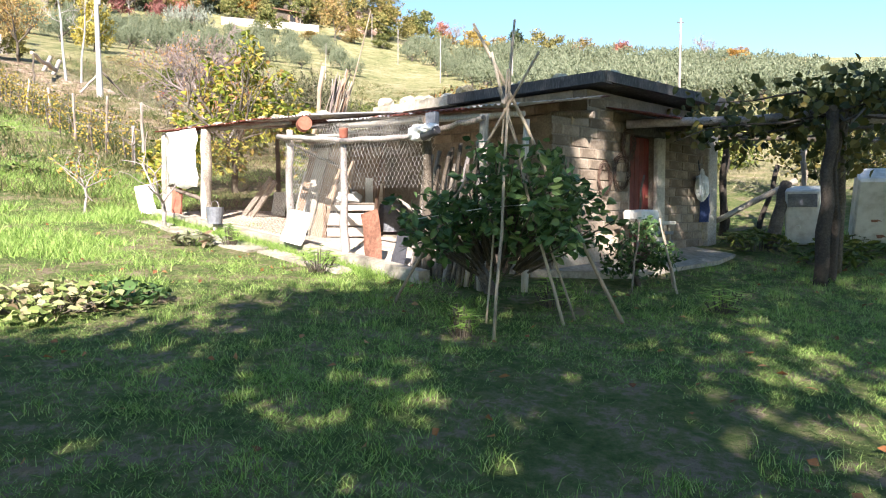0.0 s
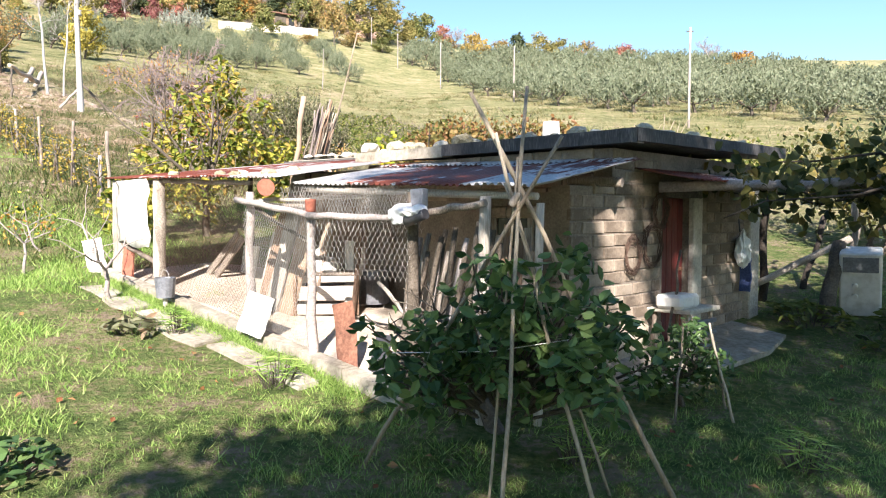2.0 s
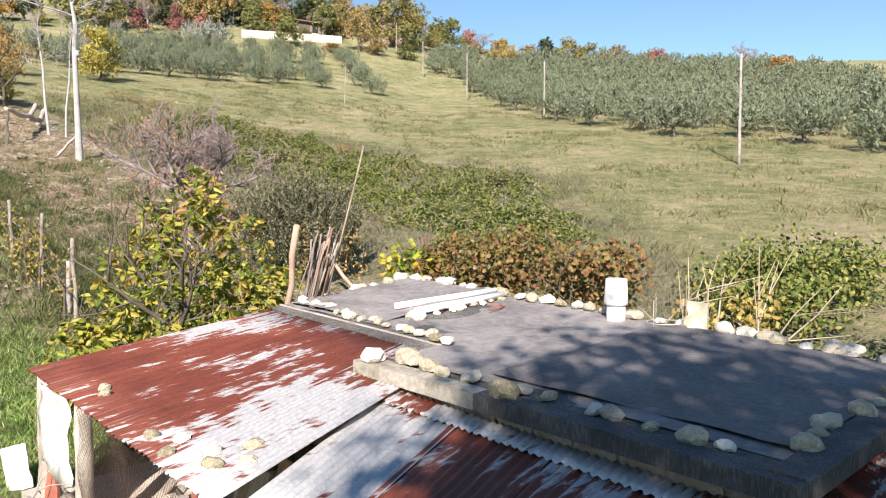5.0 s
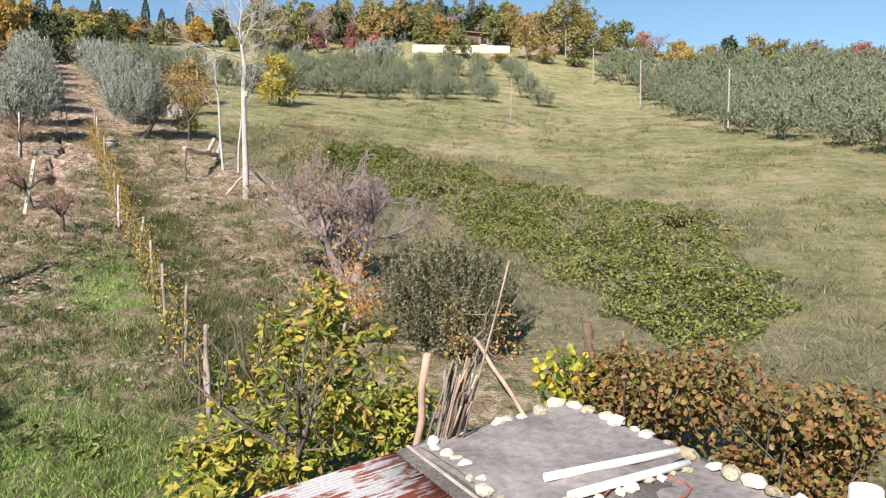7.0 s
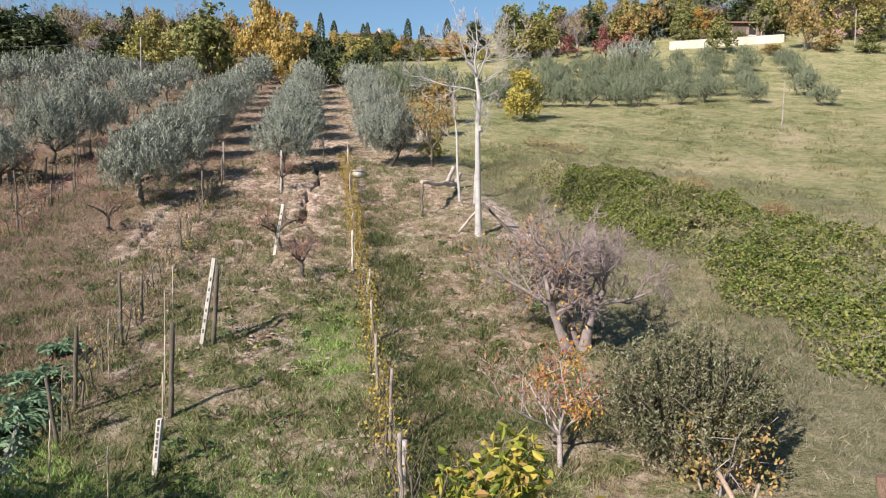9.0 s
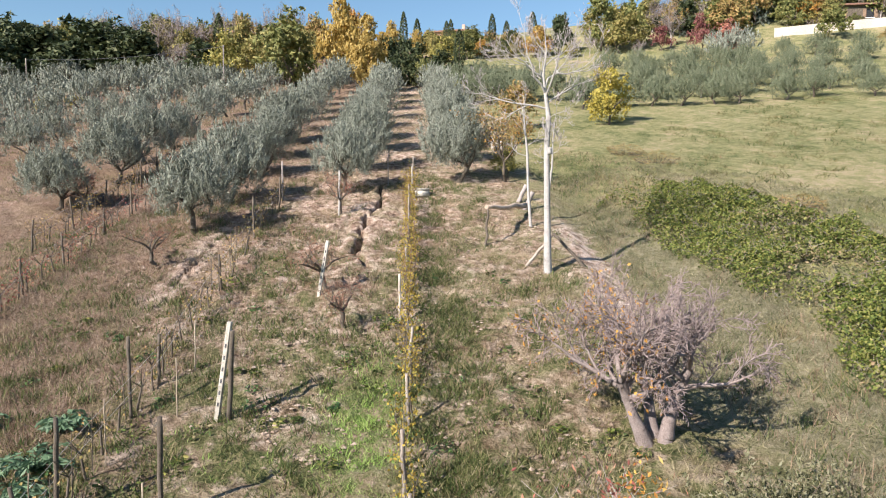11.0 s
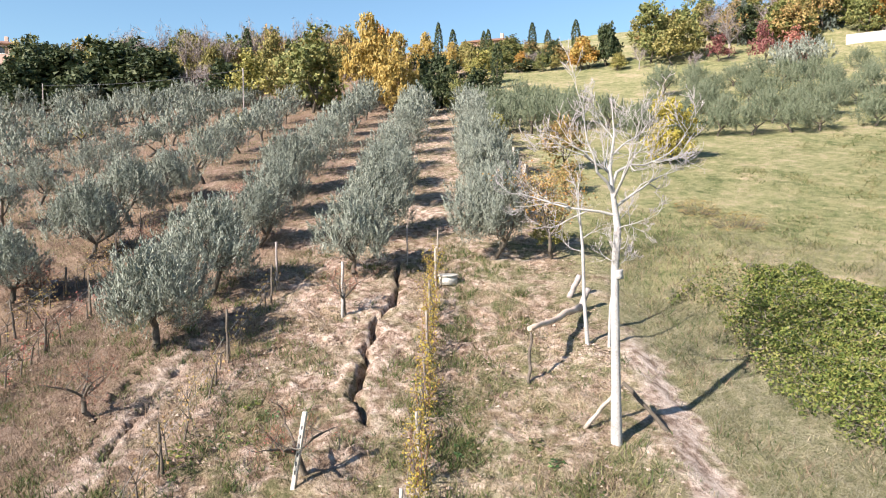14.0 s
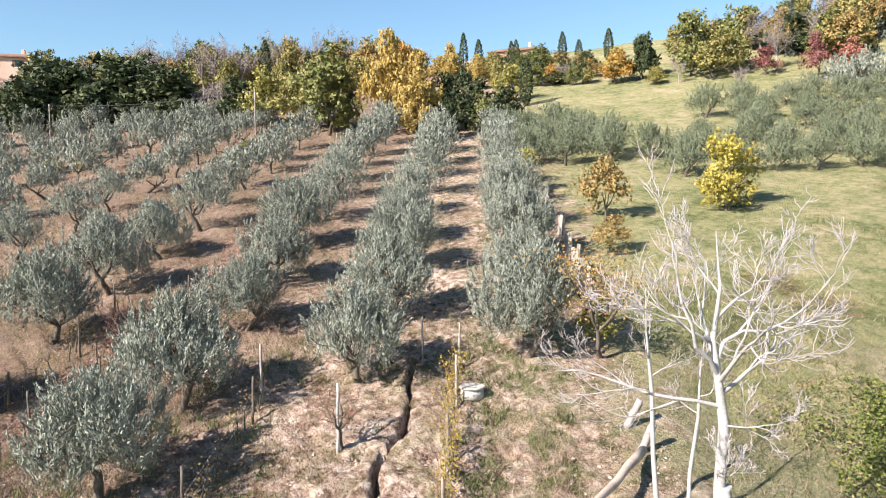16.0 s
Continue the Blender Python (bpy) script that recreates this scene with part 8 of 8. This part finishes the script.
for j in range(6):
    for (ax, ay), (bx, by) in zip(FRONT, FRONT[1:]):
        for f in (0.0, 0.5):
            x, y = ax + (bx - ax) * f - 1.6 * j + qo.normal() * 0.5, ay + (by - ay) * f + 5.2 * j + qo.normal() * 0.5
            if not (j > 2 and x > -16) and qo.random() < 0.9:
                olive(x, y, qo.uniform(0.78, 0.98), False, "grey-green olive tree in the meadow grove", "meadow olives")
for x, y in [(-44.5, 68.8), (-47.5, 70.2), (-50.5, 71.8), (-53.5, 72.8), (-49.0, 66.3), (-52.5, 68.2), (-56, 69.5), (-46.3, 87)]:
    olive(x, y, 1.1, False, "dense dark olive tree at the meadow's edge", "meadow olives")
EDGE = [(-10, 122), (-7, 113), (0.2, 89), (4, 71.5), (7.6, 59.5), (11, 52.8), (16.7, 47.3), (21.0, 41.8), (28, 33)]
for i in range(23):
    for j in range(25):
        x, y = -8 + i * 4.2 + 2.0 * (j % 2), 36 + j * 4.2
        d, side = to_line(np.array(x), np.array(y), EDGE)
        if side < 0 and d > 0.3 and d < 62 and x < 74:
            olive(x + qo.normal() * 0.6, y + qo.normal() * 0.6, qo.uniform(0.85, 1.05), bool(d < 9), "grey-green olive tree in the large grove", "grove olives")



def joined_mesh(name, pieces, mats):
    """One mesh out of many placed copies (mesh, matrix, slot), with their own shading normals."""
    vs, fs, slots, ns, base, known = [], [], [], [], 0, {}
    for me, m, slot in pieces:
        if me.name not in known:
            co, no = np.empty(len(me.vertices) * 3), np.empty(len(me.loops) * 3)
            me.vertices.foreach_get("co", co)
            me.corner_normals.foreach_get("vector", no)
            known[me.name] = co.reshape(-1, 3), no.reshape(-1, 3), [tuple(p.vertices) for p in me.polygons]
        co, no, faces = known[me.name]
        a = np.array(m)
        n = no @ np.linalg.inv(a[:3, :3])
        vs.append(co @ a[:3, :3].T + a[:3, 3])
        ns.append(n / np.linalg.norm(n, axis=1, keepdims=True))
        fs.extend(tuple(i + base for i in f) for f in faces)
        slots.extend([slot] * len(faces))
        base += len(co)
    out = bpy.data.meshes.new(name)
    out.from_pydata(np.concatenate(vs).tolist(), [], fs)
    for m in mats:
        out.materials.append(m)
    out.polygons.foreach_set("material_index", slots)
    out.polygons.foreach_set("use_smooth", [True] * len(fs))
    out.normals_split_custom_set(np.concatenate(ns).tolist())
    return out


tagged(new("olive_grove", joined_mesh("olive_grove", BACK_ROWS, (BARK, GROVE_LEAF))), "back rows of the grey-green olive grove on the slope", "olive grove", kind="stuff")

# ---------------------------------------------------------------- woods, houses and poles on the ridge
def far_mesh(seed, mat, n=2200, size=0.041):
    """A broad tree one metre high and about as wide, its crown of many small boughs."""
    q = np.random.default_rng(seed)
    segs, _ = limbs_of(q, 0.22, 0.022, 0.3, 4, 1, 0.05, 0.6, 2)
    cs, al, hs = [], [], []
    for k in range(12):
        a, low = k * 2.4 + q.normal() * 0.3, k < 7
        r, z, w = (q.uniform(0.18, 0.3), q.uniform(0.26, 0.56), q.uniform(0.14, 0.2)) if low else (q.uniform(0.02, 0.17), q.uniform(0.6, 0.84), q.uniform(0.12, 0.17))
        p = (math.cos(a) * r, math.sin(a) * r, z)
        c, d = shoots(q, 12, n // 150, p, (w, w, w), 0.11, 0.035, 0.4, 0.3, -0.9)
        cs, al, hs = cs + [c], al + [d], hs + [np.tile((p[0] * 0.7, p[1] * 0.7, z - 0.06), (len(c), 1))]
    return tube_mesh("trunk", segs, BARK, 5), needle_mesh("crown", np.concatenate(cs), np.concatenate(al), size, size * 0.8, q, mat, 1.0, np.concatenate(hs))


def fir_mesh(seed):
    """A conifer one metre high: drooping boughs in tiers round a straight stem."""
    q = np.random.default_rng(seed)
    cs, al = [], []
    for k in range(130):
        z = 0.08 + 0.9 * (k / 130) ** 0.9
        a, ln = k * 2.4 + q.normal() * 0.3, 0.25 * (1.04 - z) ** 0.75 * q.uniform(0.7, 1.15)
        f = q.random(16)
        out = np.array((math.cos(a), math.sin(a), 0.0))
        cs.append(out * (f * ln)[:, None] + np.stack([q.normal(size=16) * 0.014, q.normal(size=16) * 0.014, z - 0.35 * ln * f ** 1.5 + q.normal(size=16) * 0.008], 1))
        al.append(np.tile(out + (0, 0, -0.35), (16, 1)))
    return tube_mesh("trunk", [(0, 0, -0.02, 0, 0, 0.97, 0.018, 0.003)], BARK, 5), needle_mesh("crown", np.concatenate(cs), np.concatenate(al), 0.05, 0.026, q, FIR_LEAF, 0.7)


OCHRE_LEAF = leafy("ochre_green_leaf", [(0.09, 0.095, 0.032), (0.18, 0.17, 0.055), (0.29, 0.25, 0.085), (0.38, 0.3, 0.12)], 0.65, 0.15)
PALE_OCHRE = leafy("pale_ochre_leaf", [(0.12, 0.125, 0.035), (0.23, 0.22, 0.06), (0.36, 0.32, 0.095), (0.44, 0.37, 0.14)], 0.65, 0.15)
MAROON_LEAF = leafy("maroon_leaf", [(0.09, 0.03, 0.035), (0.18, 0.06, 0.06), (0.28, 0.11, 0.1), (0.26, 0.16, 0.13)], 0.65, 0.15)
FIR_LEAF = leafy("blue_grey_needles", [(0.03, 0.042, 0.03), (0.06, 0.078, 0.06), (0.11, 0.13, 0.105), (0.16, 0.178, 0.15)], 0.7, 0.05)
LEMON_LEAF = leafy("lemon_leaf", [(0.25, 0.213, 0.048), (0.4, 0.336, 0.07), (0.52, 0.43, 0.11)], 0.65, 0.2)
KINDS = {"lemon": LEMON_LEAF, "olive": OCHRE_LEAF, "maroon": MAROON_LEAF, "green": GREEN_LEAF, "dark": DARK_LEAF, "gold": GOLD_LEAF, "orange": ORANGE_LEAF, "red": RED_LEAF, "russet": RUSSET_LEAF, "yellow": PALE_OCHRE, "grey": TWIG_LEAF}
WORDS = {"lemon": "dense tree with lemon-yellow autumn leaves", "olive": "broad tree turning from green to ochre", "maroon": "round tree with dark maroon leaves", "oak": "large spreading oak with yellow-green leaves", "fir": "tall blue-grey conifer with drooping boughs", "green": "broad tree with dull green and olive leaves", "dark": "dark evergreen tree with dense leaves", "gold": "tall tree with bright golden autumn leaves", "orange": "tree with orange autumn leaves", "red": "tree with red autumn leaves", "russet": "tree with brown and russet leaves", "yellow": "tree with yellow-green autumn leaves", "grey": "bare grey tree with fine twigs"}
FAR = {k: [far_mesh(50 + 3 * i + j, m, 5200 if k == "lemon" else 3600 if k == "gold" else 2300, 0.034 if k == "lemon" else 0.061 if k == "dark" else 0.052 if k == "green" else 0.045) for j in range(2)] for i, (k, m) in enumerate(KINDS.items())}
FAR["fir"] = [fir_mesh(90), fir_mesh(91)]
FAR["oak"] = [far_mesh(95, OCHRE_LEAF, 7000, 0.028), far_mesh(96, OCHRE_LEAF, 7000, 0.028)]
for j in range(2):
    q = np.random.default_rng(200 + j)
    segs, tips = limbs_of(q, 0.3, 0.025, 0.34, 4, 2, 0.05, 0.6, 3)
    FAR["grey"][j] = (tube_mesh("trunk", segs, GREYBARK, 4), leaf_mesh("crown", leaves_round(q, tips, 480, 0.04), 0.13, 0.007, q, TWIG_LEAF, droop=-0.8))


def far_tree(kind, x, y, h, w, group="woods on the ridge"):
    tr, cr = FAR[kind][qo.integers(2)]
    ob = thing("%s_tree" % ("bare" if kind == "grey" else "conifer" if kind == "fir" else "evergreen" if kind == "dark" else "broadleaf"), at(x, y, -0.06 * h, qo.uniform(0, 360)) @ Matrix.Diagonal((w / 0.92, w / 0.92, h * 1.06, 1)), WORDS[kind] + " on the ridge", "tree", group)
    part("trunk", tr, None, ob)
    part("crown", cr, None, ob)
    return ob


q = np.random.default_rng(9)
cz = q.random(900)
ca = q.uniform(0, 6.28, 900)
cr_ = 0.09 * np.sin(np.pi * np.clip(cz * 0.9 + 0.08, 0, 1)) ** 0.7 * q.uniform(0.7, 1.05, 900)
CYP = (tube_mesh("trunk", [(0, 0, -0.02, 0, 0, 0.9, 0.015, 0.004)], BARK, 5), leaf_mesh("crown", np.stack([cr_ * np.cos(ca), cr_ * np.sin(ca), 0.05 + 0.95 * cz], 1), 0.05, 0.02, q, DARK_LEAF, along=np.tile((0, 0, 1.0), (900, 1))))


def cypress(x, y, h, w):
    ob = thing("cypress_tree", at(x, y, -0.2) @ Matrix.Diagonal((w / 0.18, w / 0.18, h, 1)), "slim dark cypress on the ridge", "tree", "cypresses")
    part("trunk", CYP[0], None, ob)
    part("crown", CYP[1], None, ob)
    return ob


far_tree("lemon", -30.1, 60.4, 5.0, 4.6, "autumn trees by the meadow")
far_tree("russet", -34.3, 54.6, 4.2, 3.4, "autumn trees by the meadow")
for a_, b_, h in [(49, 2.6, 3.6), (51.5, 6.5, 4.2), (52, -0.5, 4.4), (54, 3.5, 5.0)]:
    far_tree("dark", *orch(a_, b_), h, 5.0, "dark trees closing the orchard lane")
for x, y, h in [(-45.2, 64.5, 3.3), (-43.3, 66.8, 3.0), (-41.2, 69.6, 3.2), (-39.0, 70.8, 2.8), (-47.6, 62.8, 3.2)]:
    olive(x, y, h * 0.3, False, "bushy grey-green olive at the grove's corner", "meadow olives")
for x, y in [(-39.3, 101.3), (-36.7, 101.6)]:
    olive(x, y, 1.2, False, "round grey olive tree below the villa", "villa olives")
for x, y, h in [(-79.8, 36.5, 1.7), (-73.3, 52.2, 1.5), (-79.4, 39.3, 1.5)]:
    far_tree("yellow", x, y, h, 2.4, "yellow-green bushes in the orchard")
far_tree("yellow", -25.5, 42.3, 1.8, 2.2, "autumn trees by the meadow")
far_tree("yellow", -41.7, 56.3, 3.4, 2.8, "autumn trees by the meadow")
far_tree("russet", -31.0, 50.5, 2.0, 2.2, "autumn trees by the meadow")
WEST = [("dark", -125.7, 47.4, 9.0, 14), ("dark", -117, 44, 9.2, 13), ("dark", -106, 50.9, 9.3, 14.5), ("dark", -110, 54, 9.0, 12), ("dark", -102, 55, 8.4, 11.5), ("dark", -99, 54.1, 7.6, 11.5), ("dark", -92, 60.5, 6.0, 8.5), ("dark", -113, 47, 8.4, 12), ("grey", -95.6, 57.1, 7.0, 5.2), ("grey", -93.5, 58.5, 6.5, 4.5), ("grey", -135.9, 66.6, 10.8, 9.2), ("grey", -120.9, 74.1, 9.8, 8.8), ("grey", -127.3, 70.0, 10.4, 7.9), ("yellow", -87.3, 61.1, 7.2, 7.5), ("olive", -83.5, 63.4, 7.4, 7), ("green", -80.5, 64.1, 7.6, 7), ("green", -75.7, 62.3, 9.8, 9.6), ("olive", -78.5, 64.5, 8.8, 8), ("gold", -69.2, 65.7, 11.4, 6.6), ("gold", -66.5, 67.2, 9.0, 5.5), ("orange", -70.8, 68.5, 10.6, 4.6), ("gold", -65.3, 65.9, 6.2, 4.4), ("dark", -62.3, 67.4, 4.2, 3.4), ("green", -62.2, 72.1, 3.8, 3.6)]
EAST = [("dark", -69, 73, 6, 4.5), ("dark", -72, 78, 5.6, 5), ("gold", -96, 98, 7, 4.4), ("olive", -88, 99, 5.5, 5), ("green", -79, 98, 4.5, 4.5), ("dark", -72.5, 101, 3.4, 3), ("gold", -67.6, 102, 4.9, 5.6), ("dark", -65, 105, 6.2, 5), ("olive", -61.6, 102, 2.8, 3)]
HILL = [("fir", -43.5, 127, 12.5, 5.8), ("fir", -38.5, 133, 13, 5.4), ("fir", -33.5, 137, 12.5, 5.6), ("orange", -36.9, 126.2, 5.5, 5.2), ("olive", -45.6, 119.4, 8.8, 7.2), ("grey", -27.8, 129, 5, 4.6), ("green", -30.6, 126.2, 1.9, 3), ("grey", -34.6, 122.6, 2.2, 2.6), ("dark", -33.2, 124.6, 2, 2.2), ("russet", -20.8, 123, 8.4, 5.6), ("oak", -16, 136.5, 10.2, 13.5), ("green", -6.5, 148.4, 6.6, 6.9), ("grey", -0.2, 147.6, 5.2, 6.1), ("olive", -9.3, 141.2, 4, 5.6), ("gold", 3.1, 128.3, 4.9, 5.9), ("russet", -2, 136.7, 3.1, 7.1), ("dark", 11.4, 136.3, 4.7, 5.4), ("olive", 15.3, 135.3, 5.2, 6.6), ("olive", 18.4, 134.3, 4.4, 5.9), ("russet", 8, 136.7, 3.6, 5.8), ("red", 21.3, 131.1, 2.3, 4.6), ("russet", -17.4, 123.8, 2.9, 5), ("green", -13, 124.9, 2.6, 4.5), ("grey", -7.9, 128.6, 2.4, 6), ("russet", -24.1, 118.9, 1.8, 4.4), ("orange", -67.2, 101.5, 4.6, 5.6), ("dark", -64.7, 104.3, 6, 4.6), ("green", -59.6, 107.3, 8.8, 8), ("green", -55.5, 109, 8.4, 6.4), ("olive", -55.3, 105.9, 6.3, 7.7), ("yellow", -61.3, 101.6, 2.3, 2.6), ("grey", -58.9, 102.9, 3.7, 3), ("grey", -50.6, 110.8, 6.6, 6.3), ("grey", -49.4, 99.3, 3.8, 2.8), ("maroon", -50, 107.6, 3.7, 4.1), ("maroon", -44.1, 106.4, 5.5, 3.8), ("red", -40.5, 106.9, 4.9, 5.5), ("fir", -51.7, 118, 7.7, 3.7), ("russet", -43.8, 115.2, 7.4, 6.8), ("gold", -86.7, 94.8, 5.6, 4.1), ("olive", -84.3, 96.5, 5.2, 4.5), ("green", -80.6, 96.8, 4.6, 4), ("green", -73, 99.9, 3.2, 2.6), ("olive", -71.4, 100.9, 2.5, 2.8), ("orange", -76.6, 99.4, 3.2, 3.2)]
SIDE = [("russet", 24, 140, 3.5, 6.5), ("red", 30, 133, 4, 4.5), ("grey", 44, 128, 6, 6), ("orange", 46, 120, 3.5, 6), ("yellow", -73.5, 88, 5.5, 6), ("gold", -96.5, 96.5, 5, 6.5), ("russet", -63, 111, 4, 5), ("russet", -110, 100, 7, 8), ("green", -9, 150, 6, 7), ("red", -3, 150, 5, 5)]
for group_ in (WEST, EAST, HILL, SIDE):
    for kind, x, y, h, w in group_:
        far_tree(kind, x, y, h, w)
kinds = ["green", "olive", "russet", "green", "grey", "grey", "olive", "grey"]
for k in range(80):
    f = k / 80
    x, y = -155 + 47 * f + qo.normal() * 4, 58 + 34 * f + qo.normal() * 6
    far_tree(kinds[qo.integers(8)], x, y, qo.uniform(6, 10), qo.uniform(6, 10))
for k in range(64):
    x, y = -62 + 50 * k / 64 + qo.normal() * 3, 119 + 33 * k / 64 + qo.normal() * 6
    far_tree(kinds[qo.integers(8)], x, y, qo.uniform(4.8, 7.2), qo.uniform(5, 7.5))
for k in range(16):
    far_tree("grey", -142 + 26 * k / 15 + qo.normal() * 1.5, 66 + 24 * k / 15 + qo.normal() * 2, qo.uniform(9.5, 12), qo.uniform(6, 8))
for k in range(22):
    far_tree(["green", "russet", "green", "dark", "grey"][qo.integers(5)], -103 + 30 * qo.random(), 99 + 14 * qo.random(), qo.uniform(2.2, 3.6), qo.uniform(4, 6.5))
for x, y, h, w in [(-121, 36, 7.5, 10), (-114, 43, 8, 11), (-105, 47.5, 7, 10), (-110, 41, 7.5, 9)]:
    far_tree("dark", x, y, h, w)
for k in range(46):
    x, y = -62 + 46 * qo.random(), 116 + 30 * qo.random()
    if not (-44 < x < -18 and y < 126 + (x + 44) * 0.4):
        far_tree(["green", "grey", "russet", "dark", "green"][qo.integers(5)], x, y, qo.uniform(4.5, 7.0), qo.uniform(5, 8))
for x, y, h, w in [(-93.8, 98.6, 8.2, 1.5), (-96, 104, 6.5, 1.6), (-89.5, 106, 6, 1.3), (-91.5, 107, 5.6, 1.3), (-85, 112, 6, 1.5), (-79, 116, 5.5, 1.6), (-69.6, 86.6, 6, 1.7), (-120, 78, 9.5, 2.0), (-113, 82, 7.5, 1.8), (-116, 80, 7, 1.8), (-82.5, 113, 4.5, 1.3)]:
    cypress(x, y, h, w)


def house(x, y, rz, w, d, h, wall, label, dz=0.0):
    ob = thing("house", at(x, y, dz, rz), label, "house")
    body = part("wall", box_bm(-w / 2, w / 2, -d / 2, d / 2, -1.5, h), wall, ob)
    bm = bmesh.new()
    e, t = 0.5, h + d * 0.16
    v = [bm.verts.new(p) for p in ((-w / 2 - e, -d / 2 - e, h), (w / 2 + e, -d / 2 - e, h), (w / 2 + e, d / 2 + e, h), (-w / 2 - e, d / 2 + e, h), (-w / 2 + d * 0.3, 0, t), (w / 2 - d * 0.3, 0, t),
                                  (-w / 2 - e, -d / 2 - e, h - 0.18), (w / 2 + e, -d / 2 - e, h - 0.18), (w / 2 + e, d / 2 + e, h - 0.18), (-w / 2 - e, d / 2 + e, h - 0.18))]
    for f in ((0, 1, 5, 4), (1, 2, 5), (2, 3, 4, 5), (3, 0, 4), (6, 7, 1, 0), (7, 8, 2, 1), (8, 9, 3, 2), (9, 6, 0, 3), (9, 8, 7, 6)):
        bm.faces.new([v[i] for i in f])
    roof_ = part("roof", bm, ROOF_TILE, ob, "low hipped tile roof")
    part("chimney", box_bm(w * 0.2, w * 0.2 + 0.6, -0.3, 0.3, h + 0.2, t + 0.8, 0.03), wall, roof_)
    n = max(2, int(w / 3))
    for k in range(n):
        cx = -w / 2 + (k + 0.5) * w / n
        win_ = part("window", box_bm(cx - 0.5, cx + 0.5, -d / 2 - 0.02, -d / 2 - 0.005, h - 1.9, h - 0.7), GLASS_DARK, ob)
        part("window_frame", box_bm(cx - 0.6, cx + 0.6, -d / 2 - 0.05, -d / 2 - 0.021, h - 2.0, h - 1.9), WHITE_PAINT, win_)
        part("shutter", box_bm(cx - 0.95, cx - 0.52, -d / 2 - 0.05, -d / 2 - 0.006, h - 1.9, h - 0.7), BOARD, win_)
        part("shutter", box_bm(cx + 0.52, cx + 0.95, -d / 2 - 0.05, -d / 2 - 0.006, h - 1.9, h - 0.7), BOARD, win_)
    return ob


house(-32.4, 129.5, 35, 8, 6, 2.0, BARK, "low villa with a flat-pitched roof among trees", -0.3)
house(-19.5, 141, 25, 7, 6, 2.6, PINK_PLASTER, "small house half hidden by trees")
house(-101, 119, 30, 9, 7, 2.4, PINK_PLASTER, "pinkish villa on the ridge among cypresses", -1.0)
for x, y, h, w in [(-97.5, 114, 3.6, 5), (-94, 117, 3.4, 4.5), (-99, 111.5, 3.2, 5), (-92, 113, 3.6, 5)]:
    far_tree("russet" if x < -95 else "green", x, y, h, w)
house(-165, 49.5, 62, 8, 7, 4.6, PINK_PLASTER, "tall pink house behind dark trees", 3.4)
wall_road = tagged(new("retaining_wall"), "long pale retaining wall along the hillside road", "retaining wall", kind="structure")
wp = [(-38.5, 118.1), (-35.5, 120.2), (-31, 123.7), (-27, 126.7), (-24.5, 128.6)]
for (ax, ay), (bx, by) in zip(wp, wp[1:]):
    za, zb_ = gz(ax, ay), gz(bx, by)
    v = [(ax, ay, za - 1), (bx, by, zb_ - 1), (bx, by, zb_ + 1.3), (ax, ay, za + 1.3), (ax, ay + 0.5, za - 1), (bx, by + 0.5, zb_ - 1), (bx, by + 0.5, zb_ + 1.3), (ax, ay + 0.5, za + 1.3)]
    part("wall", mesh_of("wall", v, [(0, 1, 2, 3), (5, 4, 7, 6), (3, 2, 6, 7), (0, 3, 7, 4), (1, 5, 6, 2)], ROAD_WALL), ROAD_WALL, wall_road)

POLES = [(12.2, 40.2, 5.2), (5.1, 66.4, 4.9), (-2.0, 90.0, 5.5), (-9.0, 111, 5.2), (-15, 128, 5.2), (-102.9, 41.8, 4.2), (-76.8, 54.6, 5.6)]
tops = []
for x, y, h in POLES:
    ob = thing("utility_pole", at(x, y), "slim pale wooden utility pole standing in the grass", "utility pole", "utility poles")
    part("pole", stick_bm((0, 0, -0.4), (0.02, 0, h), 0.07, 0.055, int(x), 0.01, 10, 5), GREYBARK, ob)
    part("crossbar", box_bm(-0.18, 0.18, -0.03, 0.03, h - 0.25, h - 0.19, 0.006), DARK_PLASTIC, ob)
    tops.append((x, y, gz(x, y) + h - 0.18))
ob = thing("meadow_stake", at(-12.6, 70.0), "thin grey bare sapling trunk in the meadow", "stake")
part("pole", stick_bm((0, 0, -0.2), (0.1, 0, 3.8), 0.06, 0.02, 2, 0.03, 6), GREYBARK, ob)
line = thing("overhead_wire", pose(0, 0, 0), "thin overhead wire between the utility poles", "wire")
for a, b in ((3, 4), (5, 6)):
    pts = [np.array(tops[a]) + (np.array(tops[b]) - np.array(tops[a])) * t - (0, 0, 0.5 * math.sin(math.pi * t)) for t in np.linspace(0, 1, 9)]
    part("wire", tube_mesh("wire", chain(pts, [0.02] * 9), DARK_PLASTIC, 4), DARK_PLASTIC, line)
fence = thing("paling_fence", pose(0, 0, 0), "old leaning paling fence along the orchard's edge", "fence")
for k in range(30):
    f = k / 29
    x, y = -27.8 - 14.5 * f, 45.0 + 12.6 * f
    part("pale", plank_bm(1.25 * qo.uniform(0.75, 1.15), 0.16, 0.03, k), OLD_WOOD, fence, m=at(x, y, -0.1, 35 + qo.normal() * 20, qo.normal() * 7, qo.normal() * 6))
# Out-of-view olives, put here only to throw shade on the lower slope.
for x, y, h in [(-17.5, 10.6, 1.2), (-14.0, 10.2, 1.2), (-11.4, 11.0, 1.25)]:
    olive(x, y, h, False, "unseen olive tree added to shade the lower vineyard slope", "lower olives")
